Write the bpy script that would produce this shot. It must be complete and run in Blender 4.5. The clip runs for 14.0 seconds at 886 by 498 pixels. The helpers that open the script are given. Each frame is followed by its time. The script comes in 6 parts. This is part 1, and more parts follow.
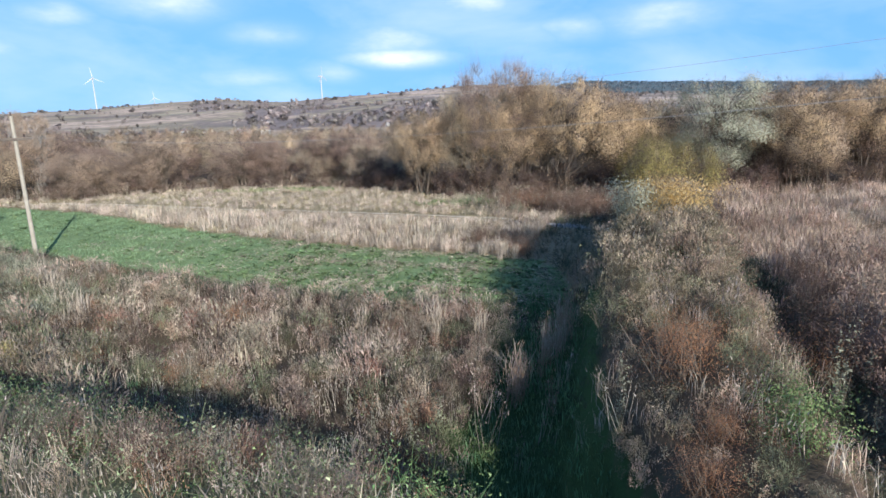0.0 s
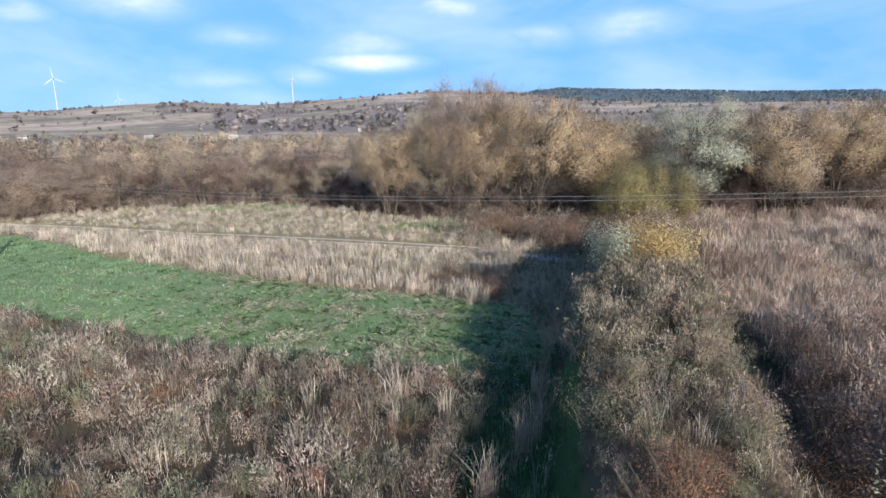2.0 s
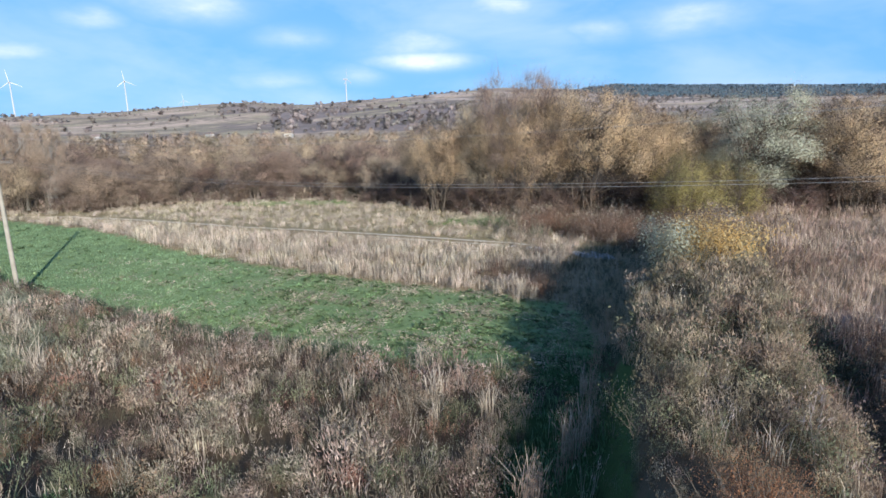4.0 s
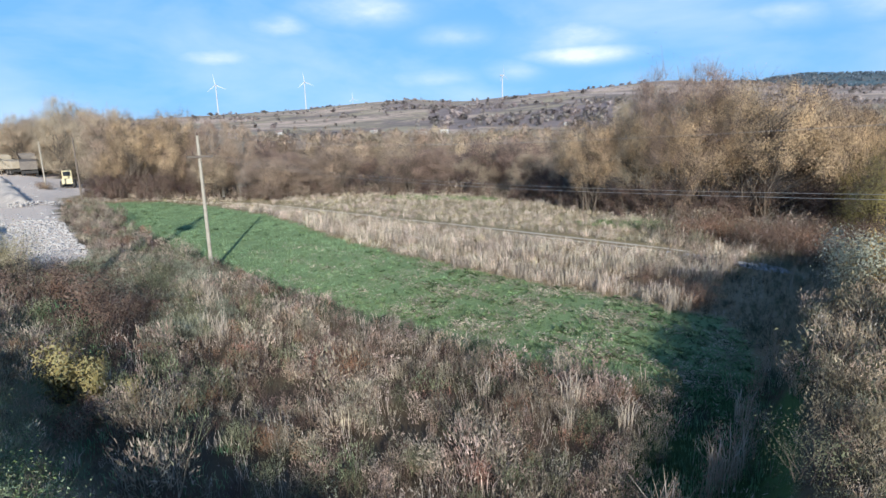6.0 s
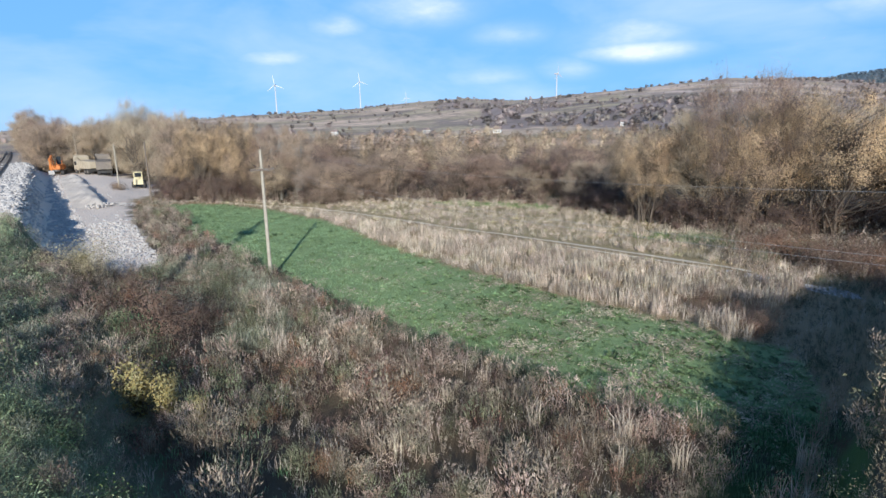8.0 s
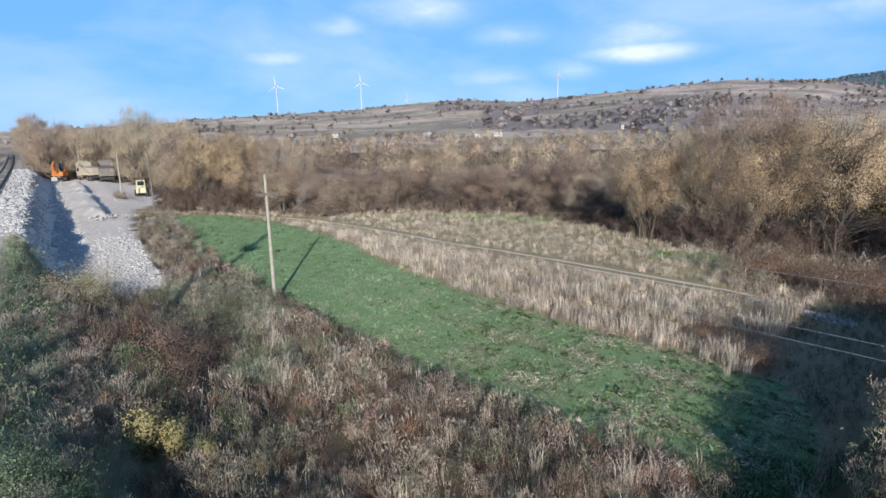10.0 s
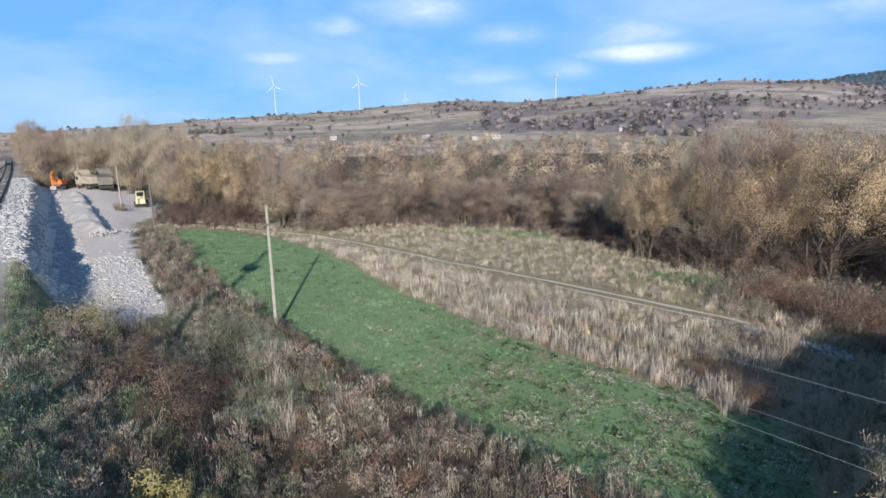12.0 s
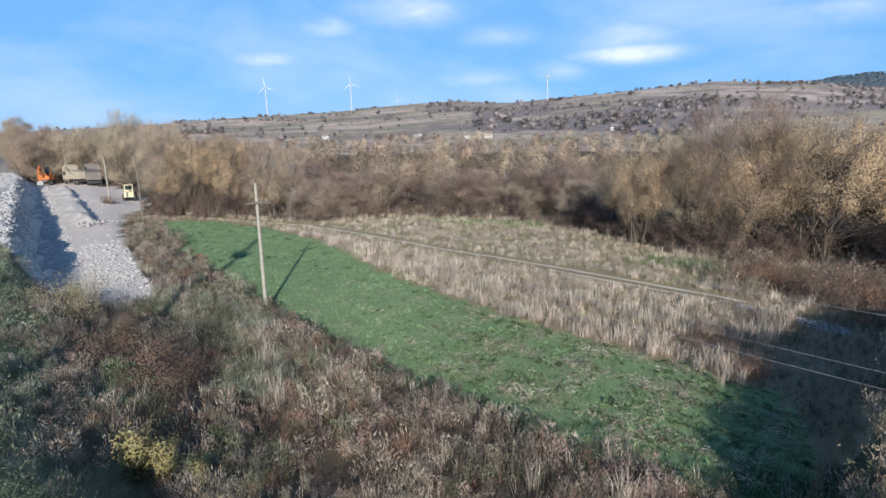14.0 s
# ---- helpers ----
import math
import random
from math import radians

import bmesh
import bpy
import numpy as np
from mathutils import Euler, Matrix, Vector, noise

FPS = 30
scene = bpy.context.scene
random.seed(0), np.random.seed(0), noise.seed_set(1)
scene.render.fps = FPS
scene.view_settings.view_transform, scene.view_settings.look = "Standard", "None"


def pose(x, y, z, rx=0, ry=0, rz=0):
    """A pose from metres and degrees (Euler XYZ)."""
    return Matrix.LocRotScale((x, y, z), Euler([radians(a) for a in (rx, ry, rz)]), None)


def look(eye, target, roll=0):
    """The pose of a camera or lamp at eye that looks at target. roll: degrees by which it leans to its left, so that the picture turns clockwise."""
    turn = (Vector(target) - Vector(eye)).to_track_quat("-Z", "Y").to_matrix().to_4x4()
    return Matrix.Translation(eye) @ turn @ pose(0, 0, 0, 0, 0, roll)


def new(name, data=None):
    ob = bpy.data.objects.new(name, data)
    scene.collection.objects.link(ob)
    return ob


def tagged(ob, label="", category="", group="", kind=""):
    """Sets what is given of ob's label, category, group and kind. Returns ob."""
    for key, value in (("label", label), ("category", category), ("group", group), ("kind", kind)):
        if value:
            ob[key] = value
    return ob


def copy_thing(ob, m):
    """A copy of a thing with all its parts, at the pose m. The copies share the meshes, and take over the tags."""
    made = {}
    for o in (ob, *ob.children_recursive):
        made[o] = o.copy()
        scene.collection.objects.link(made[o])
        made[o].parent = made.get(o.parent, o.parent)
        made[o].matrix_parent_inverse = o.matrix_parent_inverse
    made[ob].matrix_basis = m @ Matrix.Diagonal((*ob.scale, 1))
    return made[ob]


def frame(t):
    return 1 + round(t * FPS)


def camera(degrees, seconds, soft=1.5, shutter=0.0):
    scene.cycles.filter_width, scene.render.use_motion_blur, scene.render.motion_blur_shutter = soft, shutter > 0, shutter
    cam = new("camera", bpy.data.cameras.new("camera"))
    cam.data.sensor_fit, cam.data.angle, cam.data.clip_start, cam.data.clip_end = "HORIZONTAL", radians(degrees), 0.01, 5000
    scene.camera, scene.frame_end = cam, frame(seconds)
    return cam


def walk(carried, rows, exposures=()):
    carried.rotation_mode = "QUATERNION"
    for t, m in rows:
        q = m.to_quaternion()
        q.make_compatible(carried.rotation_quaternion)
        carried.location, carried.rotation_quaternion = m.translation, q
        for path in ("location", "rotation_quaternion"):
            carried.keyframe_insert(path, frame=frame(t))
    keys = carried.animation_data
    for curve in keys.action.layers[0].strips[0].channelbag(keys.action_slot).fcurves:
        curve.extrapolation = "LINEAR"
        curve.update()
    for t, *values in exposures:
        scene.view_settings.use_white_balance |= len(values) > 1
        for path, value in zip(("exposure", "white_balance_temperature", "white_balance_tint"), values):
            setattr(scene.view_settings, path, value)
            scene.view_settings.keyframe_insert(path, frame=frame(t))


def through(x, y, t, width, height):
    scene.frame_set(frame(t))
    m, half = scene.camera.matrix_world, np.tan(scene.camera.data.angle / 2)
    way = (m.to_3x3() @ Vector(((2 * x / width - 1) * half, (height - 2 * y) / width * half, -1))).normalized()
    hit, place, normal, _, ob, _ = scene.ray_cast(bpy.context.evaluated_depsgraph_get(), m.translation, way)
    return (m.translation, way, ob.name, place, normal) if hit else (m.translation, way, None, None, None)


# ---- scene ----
cam = camera(77.1, 14.0, 1.52)
METRES, EYE, TILT, LEAN, TURN = 12.0, 7.5, -12.2, 1.5, 0.0
ROWS = [
    (0.0, 0.0024, 0.0019, 0.0125, 0.03, -0.17, -0.14),
    (0.5, 0.0088, 0.0256, 0.0405, -0.47, -0.14, -0.06),
    (1.0, 0.0157, 0.0721, 0.0798, -1.11, -0.03, 0.06),
    (1.5, 0.0257, 0.1403, 0.1294, -1.81, 0.05, 0.14),
    (2.0, 0.037, 0.2118, 0.1867, -2.78, 0.28, -0.09),
    (4.5, 0.0558, 0.2801, 0.1683, 5.5, -0.12, -1.44),
    (5.0, 0.0595, 0.2828, 0.1701, 9.42, -0.33, -2.21),
    (5.5, 0.0608, 0.2815, 0.1741, 13.37, -0.56, -3.06),
    (6.0, 0.0654, 0.2761, 0.1836, 17.42, -0.99, -3.93),
    (6.5, 0.0679, 0.2736, 0.1932, 21.38, -1.41, -4.71),
    (7.0, 0.0682, 0.2705, 0.1964, 22.37, -1.51, -4.89),
    (7.5, 0.0588, 0.2619, 0.2281, 22.49, -1.39, -4.98),
    (8.0, 0.0537, 0.2514, 0.2668, 22.56, -1.53, -5.06),
    (10.5, 0.0383, 0.2117, 0.4397, 22.62, -1.47, -5.2),
    (11.0, 0.0347, 0.2025, 0.4884, 22.57, -1.5, -5.18),
    (11.5, 0.0298, 0.1941, 0.5266, 22.48, -1.48, -5.14),
    (12.0, 0.0277, 0.1873, 0.5654, 22.45, -1.49, -5.13),
    (12.5, 0.0287, 0.1778, 0.6073, 22.33, -1.49, -5.09),
    (13.0, 0.0259, 0.1884, 0.5729, 21.95, -1.46, -5.0),
    (13.5, 0.0206, 0.2095, 0.5106, 21.75, -1.33, -4.97),
    (14.0, 0.0205, 0.2327, 0.4362, 21.67, -1.29, -4.96),
]
walk(cam, [(t, pose(0, 0, EYE, TILT, LEAN, TURN) @ pose(METRES * x, METRES * y, METRES * z, 90 + pitch, roll, yaw)) for t, x, y, z, yaw, pitch, roll in ROWS],
     exposures=[(0.0, 0.42, 6150, 9), (4.0, 0.36, 6150, 8), (7.0, 0.31, 6120, 7.5), (14.0, 0.2, 6100, 8)])

# ---- world, sun ----
SUN_AZ, SUN_EL = radians(151.6), radians(20)
SUN_DIR = Vector((math.sin(SUN_AZ) * math.cos(SUN_EL), math.cos(SUN_AZ) * math.cos(SUN_EL), math.sin(SUN_EL)))


def node(nt, kind, x=0, y=0, **values):
    n = nt.nodes.new(kind)
    n.location = (x, y)
    for key, value in values.items():
        n.inputs[key].default_value = value
    return n


def math_node(nt, op, a, b=None, c=None):
    n = nt.nodes.new("ShaderNodeMath")
    n.operation = op
    for i, v in enumerate((a, b, c)):
        if v is None:
            continue
        if isinstance(v, (int, float)):
            n.inputs[i].default_value = v
        else:
            nt.links.new(v, n.inputs[i])
    return n.outputs[0]


def mix_colour(nt, fac, a, b, blend="MIX"):
    n = nt.nodes.new("ShaderNodeMix")
    n.data_type, n.blend_type = "RGBA", blend
    for i, v in ((0, fac), (6, a), (7, b)):
        if isinstance(v, (int, float)):
            n.inputs[i].default_value = v
        elif isinstance(v, tuple):
            n.inputs[i].default_value = (*v, 1) if len(v) == 3 else v
        else:
            nt.links.new(v, n.inputs[i])
    return n.outputs[2]


def build_world():
    world = bpy.data.worlds.new("sky")
    scene.world = world
    world.use_nodes = True
    nt = world.node_tree
    nt.nodes.clear()
    out = node(nt, "ShaderNodeOutputWorld")
    back = node(nt, "ShaderNodeBackground", Strength=SKY)
    sky = node(nt, "ShaderNodeTexSky")
    sky.sky_type, sky.sun_disc = "NISHITA", False
    sky.sun_elevation, sky.sun_rotation = SUN_EL, SUN_AZ
    sky.altitude, sky.air_density, sky.dust_density, sky.ozone_density = 600, 1.0, 0.0, 5.0
    co = node(nt, "ShaderNodeTexCoord")
    # thin high cloud: stretched noise over the whole dome
    mp = node(nt, "ShaderNodeMapping")
    mp.inputs["Scale"].default_value = (1.0, 1.0, 2.6)
    nt.links.new(co.outputs["Generated"], mp.inputs["Vector"])
    thin = node(nt, "ShaderNodeTexNoise", Scale=3.2, Detail=5, Roughness=0.55, Distortion=0.3)
    nt.links.new(mp.outputs[0], thin.inputs["Vector"])
    veil = node(nt, "ShaderNodeMapRange")
    veil.inputs["From Min"].default_value, veil.inputs["From Max"].default_value = 0.42, 0.78
    veil.inputs["To Max"].default_value = VEIL
    nt.links.new(thin.outputs["Fac"], veil.inputs["Value"])
    total = veil.outputs[0]
    # small fair-weather clouds: bearing, height (degrees), half-width, half-height, strength
    fine = node(nt, "ShaderNodeTexNoise", Scale=14.0, Detail=4, Roughness=0.55)
    nt.links.new(mp.outputs[0], fine.inputs["Vector"])
    sep = node(nt, "ShaderNodeSeparateXYZ")
    nt.links.new(co.outputs["Generated"], sep.inputs[0])
    bearing = math_node(nt, "ARCTAN2", sep.outputs[0], sep.outputs[1])
    height = math_node(nt, "ARCSINE", sep.outputs[2])
    for az, el, wide, high, strength in CLOUDS:
        dx = math_node(nt, "DIVIDE", math_node(nt, "SUBTRACT", bearing, radians(az)), radians(wide))
        dy = math_node(nt, "DIVIDE", math_node(nt, "SUBTRACT", height, radians(el)), radians(high))
        d2 = math_node(nt, "ADD", math_node(nt, "MULTIPLY", dx, dx), math_node(nt, "MULTIPLY", dy, dy))
        wob = math_node(nt, "MULTIPLY_ADD", fine.outputs["Fac"], -2.4, 1.2)
        g = math_node(nt, "EXPONENT", math_node(nt, "MULTIPLY", math_node(nt, "ADD", d2, wob), -1.0))
        g = math_node(nt, "MINIMUM", math_node(nt, "MULTIPLY", g, strength), 0.85)
        total = math_node(nt, "MAXIMUM", total, g)
    clear = mix_colour(nt, 0.85, sky.outputs[0], SKY_BLUE)
    colour = mix_colour(nt, total, clear, CLOUD_WHITE)
    high = node(nt, "ShaderNodeMapRange")
    high.interpolation_type = "SMOOTHSTEP"
    high.inputs["From Min"].default_value, high.inputs["From Max"].default_value = radians(17), radians(50)
    nt.links.new(height, high.inputs["Value"])
    deep = mix_colour(nt, 1.0, sky.outputs[0], (0.70, 0.82, 1.02), "MULTIPLY")
    colour = mix_colour(nt, high.outputs[0], colour, deep)
    nt.links.new(colour, back.inputs["Color"])
    nt.links.new(back.outputs[0], out.inputs[0])


SKY, VEIL = 0.122, 0.36
CLOUD_WHITE = (7.4, 7.6, 7.9)
SKY_BLUE = (1.45, 3.5, 6.6)
CLOUDS = [(-4.3, 6.7, 4.0, 0.7, 1.1), (-4.8, 8.0, 5.0, 1.6, 0.4), (-38.5, 6.8, 3.2, 0.8, 0.4), (-25.4, 11.2, 4.6, 1.4, 0.5), (-18.5, 4.9, 3.4, 0.9, 0.38),
          (-16.5, 8.8, 3.2, 0.9, 0.3), (12.3, 8.8, 3.6, 1.1, 0.25), (-33.1, 9.5, 2.6, 1.1, 0.35), (-10.8, 5.45, 2.4, 0.9, 0.3), (3.3, 11.5, 3.5, 1.1, 0.5), (20.4, 9.3, 4.6, 1.4, 0.4)]
build_world()
sun = new("sun", bpy.data.lights.new("sun", "SUN"))
sun.data.energy, sun.data.angle, sun.data.color = 5.0, radians(0.6), (1.0, 0.95, 0.88)
sun.matrix_world = look(SUN_DIR * 100, (0, 0, 0))

# ---- materials ----


def principled(name, rough=0.8, metal=0.0, spec=0.3):
    m = bpy.data.materials.new(name)
    m.use_nodes = True
    b = m.node_tree.nodes["Principled BSDF"]
    b.inputs["Roughness"].default_value, b.inputs["Metallic"].default_value, b.inputs["Specular IOR Level"].default_value = rough, metal, spec
    return m, m.node_tree, b


def ramp(nt, fac, stops):
    n = nt.nodes.new("ShaderNodeValToRGB")
    el = n.color_ramp.elements
    while len(el) < len(stops):
        el.new(0.5)
    for e, (p, c) in zip(el, stops):
        e.position, e.color = p, (*c, 1)
    nt.links.new(fac, n.inputs[0])
    return n.outputs[0]


def foliage(name, colours, patch=0.35, patch_colours=None, per_object=False, through=0.27, patch_mix=0.6, tone_depth=0.45, blue=1.0):
    """Leaves and stalks: each leaf its own shade, drifts of colour over some metres, light passing through."""
    m, nt, b = principled(name, 0.75, 0, 0.2)
    geo = node(nt, "ShaderNodeNewGeometry")
    colours = [(r * (0.98 if blue > 1 else 1.0), g, b_ * blue) for r, g, b_ in colours]
    patch_colours = [(r, g, b_ * blue) for r, g, b_ in patch_colours] if patch_colours else None
    n = len(colours)
    leaf = ramp(nt, geo.outputs["Random Per Island"], [(i / max(1, n - 1), c) for i, c in enumerate(colours)])
    colour = leaf
    if patch_colours:
        noise_n = node(nt, "ShaderNodeTexNoise", Scale=patch, Detail=3, Roughness=0.6)
        nt.links.new(geo.outputs["Position"], noise_n.inputs["Vector"])
        k = len(patch_colours)
        drift = ramp(nt, noise_n.outputs["Fac"], [(0.3 + 0.4 * i / max(1, k - 1), c) for i, c in enumerate(patch_colours)])
        colour = mix_colour(nt, patch_mix, leaf, drift)
        tone_n = node(nt, "ShaderNodeTexNoise", Scale=patch * 3.7, Detail=2, Roughness=0.5)
        nt.links.new(geo.outputs["Position"], tone_n.inputs["Vector"])
        tone = ramp(nt, tone_n.outputs["Fac"], [(0.34, (1 - tone_depth,) * 3), (0.66, (1 + 0.85 * tone_depth,) * 3)])
        colour = mix_colour(nt, 1.0, colour, tone, "MULTIPLY")
    plant_n = node(nt, "ShaderNodeAttribute")
    plant_n.attribute_name = "plant_shade"
    own = node(nt, "ShaderNodeHueSaturation")
    nt.links.new(math_node(nt, "MULTIPLY_ADD", plant_n.outputs["Fac"], 1.05, 1.0), own.inputs["Value"])
    nt.links.new(math_node(nt, "MULTIPLY_ADD", math_node(nt, "SINE", math_node(nt, "MULTIPLY", plant_n.outputs["Fac"], 40.0)), 0.016, 0.5), own.inputs["Hue"])
    nt.links.new(colour, own.inputs["Color"])
    colour = own.outputs[0]
    if per_object:
        info = node(nt, "ShaderNodeObjectInfo")
        hsv = node(nt, "ShaderNodeHueSaturation")
        nt.links.new(math_node(nt, "MULTIPLY_ADD", info.outputs["Random"], 0.045, 0.475), hsv.inputs["Hue"])
        nt.links.new(math_node(nt, "MULTIPLY_ADD", info.outputs["Random"], 0.6, 0.72), hsv.inputs["Value"])
        nt.links.new(colour, hsv.inputs["Color"])
        colour = hsv.outputs[0]
    nt.links.new(colour, b.inputs["Base Color"])
    tr = node(nt, "ShaderNodeBsdfTranslucent")
    nt.links.new(colour, tr.inputs["Color"])
    mx = node(nt, "ShaderNodeMixShader", Fac=through)
    nt.links.new(b.outputs[0], mx.inputs[1])
    nt.links.new(tr.outputs[0], mx.inputs[2])
    nt.links.new(mx.outputs[0], nt.nodes["Material Output"].inputs[0])
    return m


def mottled(name, a, b_col, scale=3.0, rough=0.85, metal=0.0, bump=0.0, fine=30.0, spec=0.3):
    """A surface of two tones at two scales with a little relief."""
    m, nt, b = principled(name, rough, metal, spec)
    geo = node(nt, "ShaderNodeNewGeometry")
    n1 = node(nt, "ShaderNodeTexNoise", Scale=scale, Detail=4, Roughness=0.6)
    n2 = node(nt, "ShaderNodeTexNoise", Scale=fine, Detail=3, Roughness=0.7)
    for n in (n1, n2):
        nt.links.new(geo.outputs["Position"], n.inputs["Vector"])
    f = math_node(nt, "MULTIPLY_ADD", n2.outputs["Fac"], 0.5, math_node(nt, "MULTIPLY", n1.outputs["Fac"], 0.5))
    nt.links.new(ramp(nt, f, [(0.35, a), (0.65, b_col)]), b.inputs["Base Color"])
    if bump:
        bp = node(nt, "ShaderNodeBump", Strength=bump, Distance=0.05)
        nt.links.new(n2.outputs["Fac"], bp.inputs["Height"])
        nt.links.new(bp.outputs[0], b.inputs["Normal"])
    return m


def ground_material():
    m, nt, b = principled("earth and turf", 0.95, 0, 0.1)
    at = node(nt, "ShaderNodeAttribute")
    at.attribute_name = "cover"
    geo = node(nt, "ShaderNodeNewGeometry")
    n1 = node(nt, "ShaderNodeTexNoise", Scale=0.9, Detail=6, Roughness=0.65)
    n2 = node(nt, "ShaderNodeTexNoise", Scale=14.0, Detail=4, Roughness=0.7)
    n3 = node(nt, "ShaderNodeTexNoise", Scale=0.018, Detail=7, Roughness=0.62)
    for n in (n1, n2, n3):
        nt.links.new(geo.outputs["Position"], n.inputs["Vector"])
    f = math_node(nt, "ADD", math_node(nt, "ADD", n1.outputs["Fac"], n2.outputs["Fac"]), n3.outputs["Fac"])
    v = math_node(nt, "MULTIPLY_ADD", f, 1.1, -0.62)
    shade = mix_colour(nt, 1.0, at.outputs["Color"], ramp(nt, v, [(0.3, (0.45, 0.43, 0.42)), (0.95, (1.25, 1.22, 1.18))]), "MULTIPLY")
    # low scrub on the hills, where the cover's alpha says so
    n4 = node(nt, "ShaderNodeTexNoise", Scale=0.011, Detail=6, Roughness=0.68)
    n5 = node(nt, "ShaderNodeTexNoise", Scale=0.07, Detail=4, Roughness=0.7)
    for n in (n4, n5):
        nt.links.new(geo.outputs["Position"], n.inputs["Vector"])
    scrub = node(nt, "ShaderNodeMapRange")
    scrub.inputs["From Min"].default_value, scrub.inputs["From Max"].default_value = 0.96, 1.08
    nt.links.new(math_node(nt, "ADD", n4.outputs["Fac"], n5.outputs["Fac"]), scrub.inputs["Value"])
    on_hill = math_node(nt, "SUBTRACT", 1.0, at.outputs["Alpha"])
    shade = mix_colour(nt, math_node(nt, "MULTIPLY", math_node(nt, "MULTIPLY", scrub.outputs[0], on_hill), 0.62), shade, (0.20, 0.165, 0.135))
    nt.links.new(shade, b.inputs["Base Color"])
    bp = node(nt, "ShaderNodeBump", Strength=0.5, Distance=0.08)
    nt.links.new(n2.outputs["Fac"], bp.inputs["Height"])
    nt.links.new(bp.outputs[0], b.inputs["Normal"])
    return m


GROUND = ground_material()
STRAW = foliage("dry straw grass", [(0.34, 0.26, 0.17), (0.48, 0.39, 0.27), (0.42, 0.33, 0.23), (0.56, 0.47, 0.34)], 0.22, [(0.33, 0.24, 0.17), (0.50, 0.41, 0.29), (0.38, 0.34, 0.21)], patch_mix=0.5, blue=1.08)
STRAW_PALE = foliage("pale tall grass", [(0.46, 0.37, 0.285), (0.54, 0.445, 0.35), (0.50, 0.405, 0.32), (0.58, 0.485, 0.385)], 0.16, [(0.44, 0.34, 0.27), (0.60, 0.50, 0.38), (0.49, 0.43, 0.31)], patch_mix=0.5, through=0.25, tone_depth=0.22)
PINK = foliage("pinkish dry grass", [(0.40, 0.29, 0.215), (0.54, 0.42, 0.325), (0.47, 0.355, 0.27), (0.60, 0.485, 0.385)], 0.12, [(0.33, 0.225, 0.165), (0.60, 0.48, 0.375)], patch_mix=0.45, tone_depth=0.22)
WEED = foliage("withered weeds", [(0.245, 0.175, 0.125), (0.41, 0.31, 0.22), (0.31, 0.235, 0.16), (0.50, 0.40, 0.295)], 0.5, [(0.13, 0.082, 0.066), (0.46, 0.345, 0.24), (0.20, 0.205, 0.12), (0.54, 0.43, 0.31), (0.27, 0.172, 0.11), (0.23, 0.22, 0.145), (0.48, 0.39, 0.30)], patch_mix=0.7, blue=1.08)
BROWN_WEED = foliage("brown weeds", [(0.255, 0.172, 0.118), (0.415, 0.30, 0.21), (0.315, 0.22, 0.155), (0.50, 0.37, 0.28)], 0.2, [(0.12, 0.068, 0.05), (0.46, 0.32, 0.24), (0.20, 0.12, 0.085), (0.50, 0.37, 0.28), (0.30, 0.18, 0.12)], patch_mix=0.68, blue=1.0)
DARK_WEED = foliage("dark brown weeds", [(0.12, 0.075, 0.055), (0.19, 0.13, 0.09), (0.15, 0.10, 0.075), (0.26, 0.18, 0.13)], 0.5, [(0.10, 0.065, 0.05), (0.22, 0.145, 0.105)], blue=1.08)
STALK = foliage("dead grey stalks", [(0.38, 0.30, 0.22), (0.54, 0.45, 0.34), (0.46, 0.36, 0.27)], blue=1.08)
RUST = foliage("russet seed heads", [(0.30, 0.13, 0.07), (0.44, 0.21, 0.10), (0.34, 0.175, 0.10), (0.46, 0.27, 0.15)])
PLUME = foliage("reddish-brown seed plumes", [(0.30, 0.20, 0.145), (0.42, 0.30, 0.22), (0.36, 0.24, 0.175), (0.48, 0.36, 0.27)])
DOCK = foliage("russet-brown dock", [(0.24, 0.13, 0.085), (0.35, 0.20, 0.13), (0.28, 0.165, 0.11), (0.40, 0.25, 0.165)])
GREEN_WEED = foliage("grey-green weeds", [(0.14, 0.16, 0.075), (0.22, 0.23, 0.12), (0.29, 0.28, 0.17), (0.17, 0.18, 0.095)], 0.6, [(0.12, 0.15, 0.065), (0.28, 0.25, 0.145)], blue=1.08)
SAGE = foliage("grey-green mugwort", [(0.19, 0.20, 0.125), (0.28, 0.285, 0.18), (0.34, 0.33, 0.22), (0.22, 0.225, 0.14)], 0.6, [(0.16, 0.175, 0.10), (0.33, 0.31, 0.21)], blue=1.08)
MEADOW = foliage("faded meadow grass", [(0.36, 0.31, 0.17), (0.48, 0.40, 0.24), (0.55, 0.46, 0.30)], 0.3, [(0.30, 0.29, 0.14), (0.54, 0.45, 0.30)])
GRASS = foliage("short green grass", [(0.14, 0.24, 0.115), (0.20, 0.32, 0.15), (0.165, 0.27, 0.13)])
TURF = foliage("young field grass", [(0.19, 0.275, 0.14), (0.235, 0.325, 0.17), (0.21, 0.30, 0.155)], 0.25, [(0.175, 0.26, 0.13), (0.25, 0.335, 0.18)], tone_depth=0.15)
RIDGE_WEED = foliage("tan-brown weeds", [(0.27, 0.195, 0.135), (0.41, 0.31, 0.215), (0.33, 0.25, 0.17), (0.49, 0.38, 0.27)], 0.45, [(0.17, 0.115, 0.08), (0.42, 0.31, 0.215), (0.25, 0.225, 0.135), (0.48, 0.365, 0.26), (0.31, 0.185, 0.125)], patch_mix=0.65)
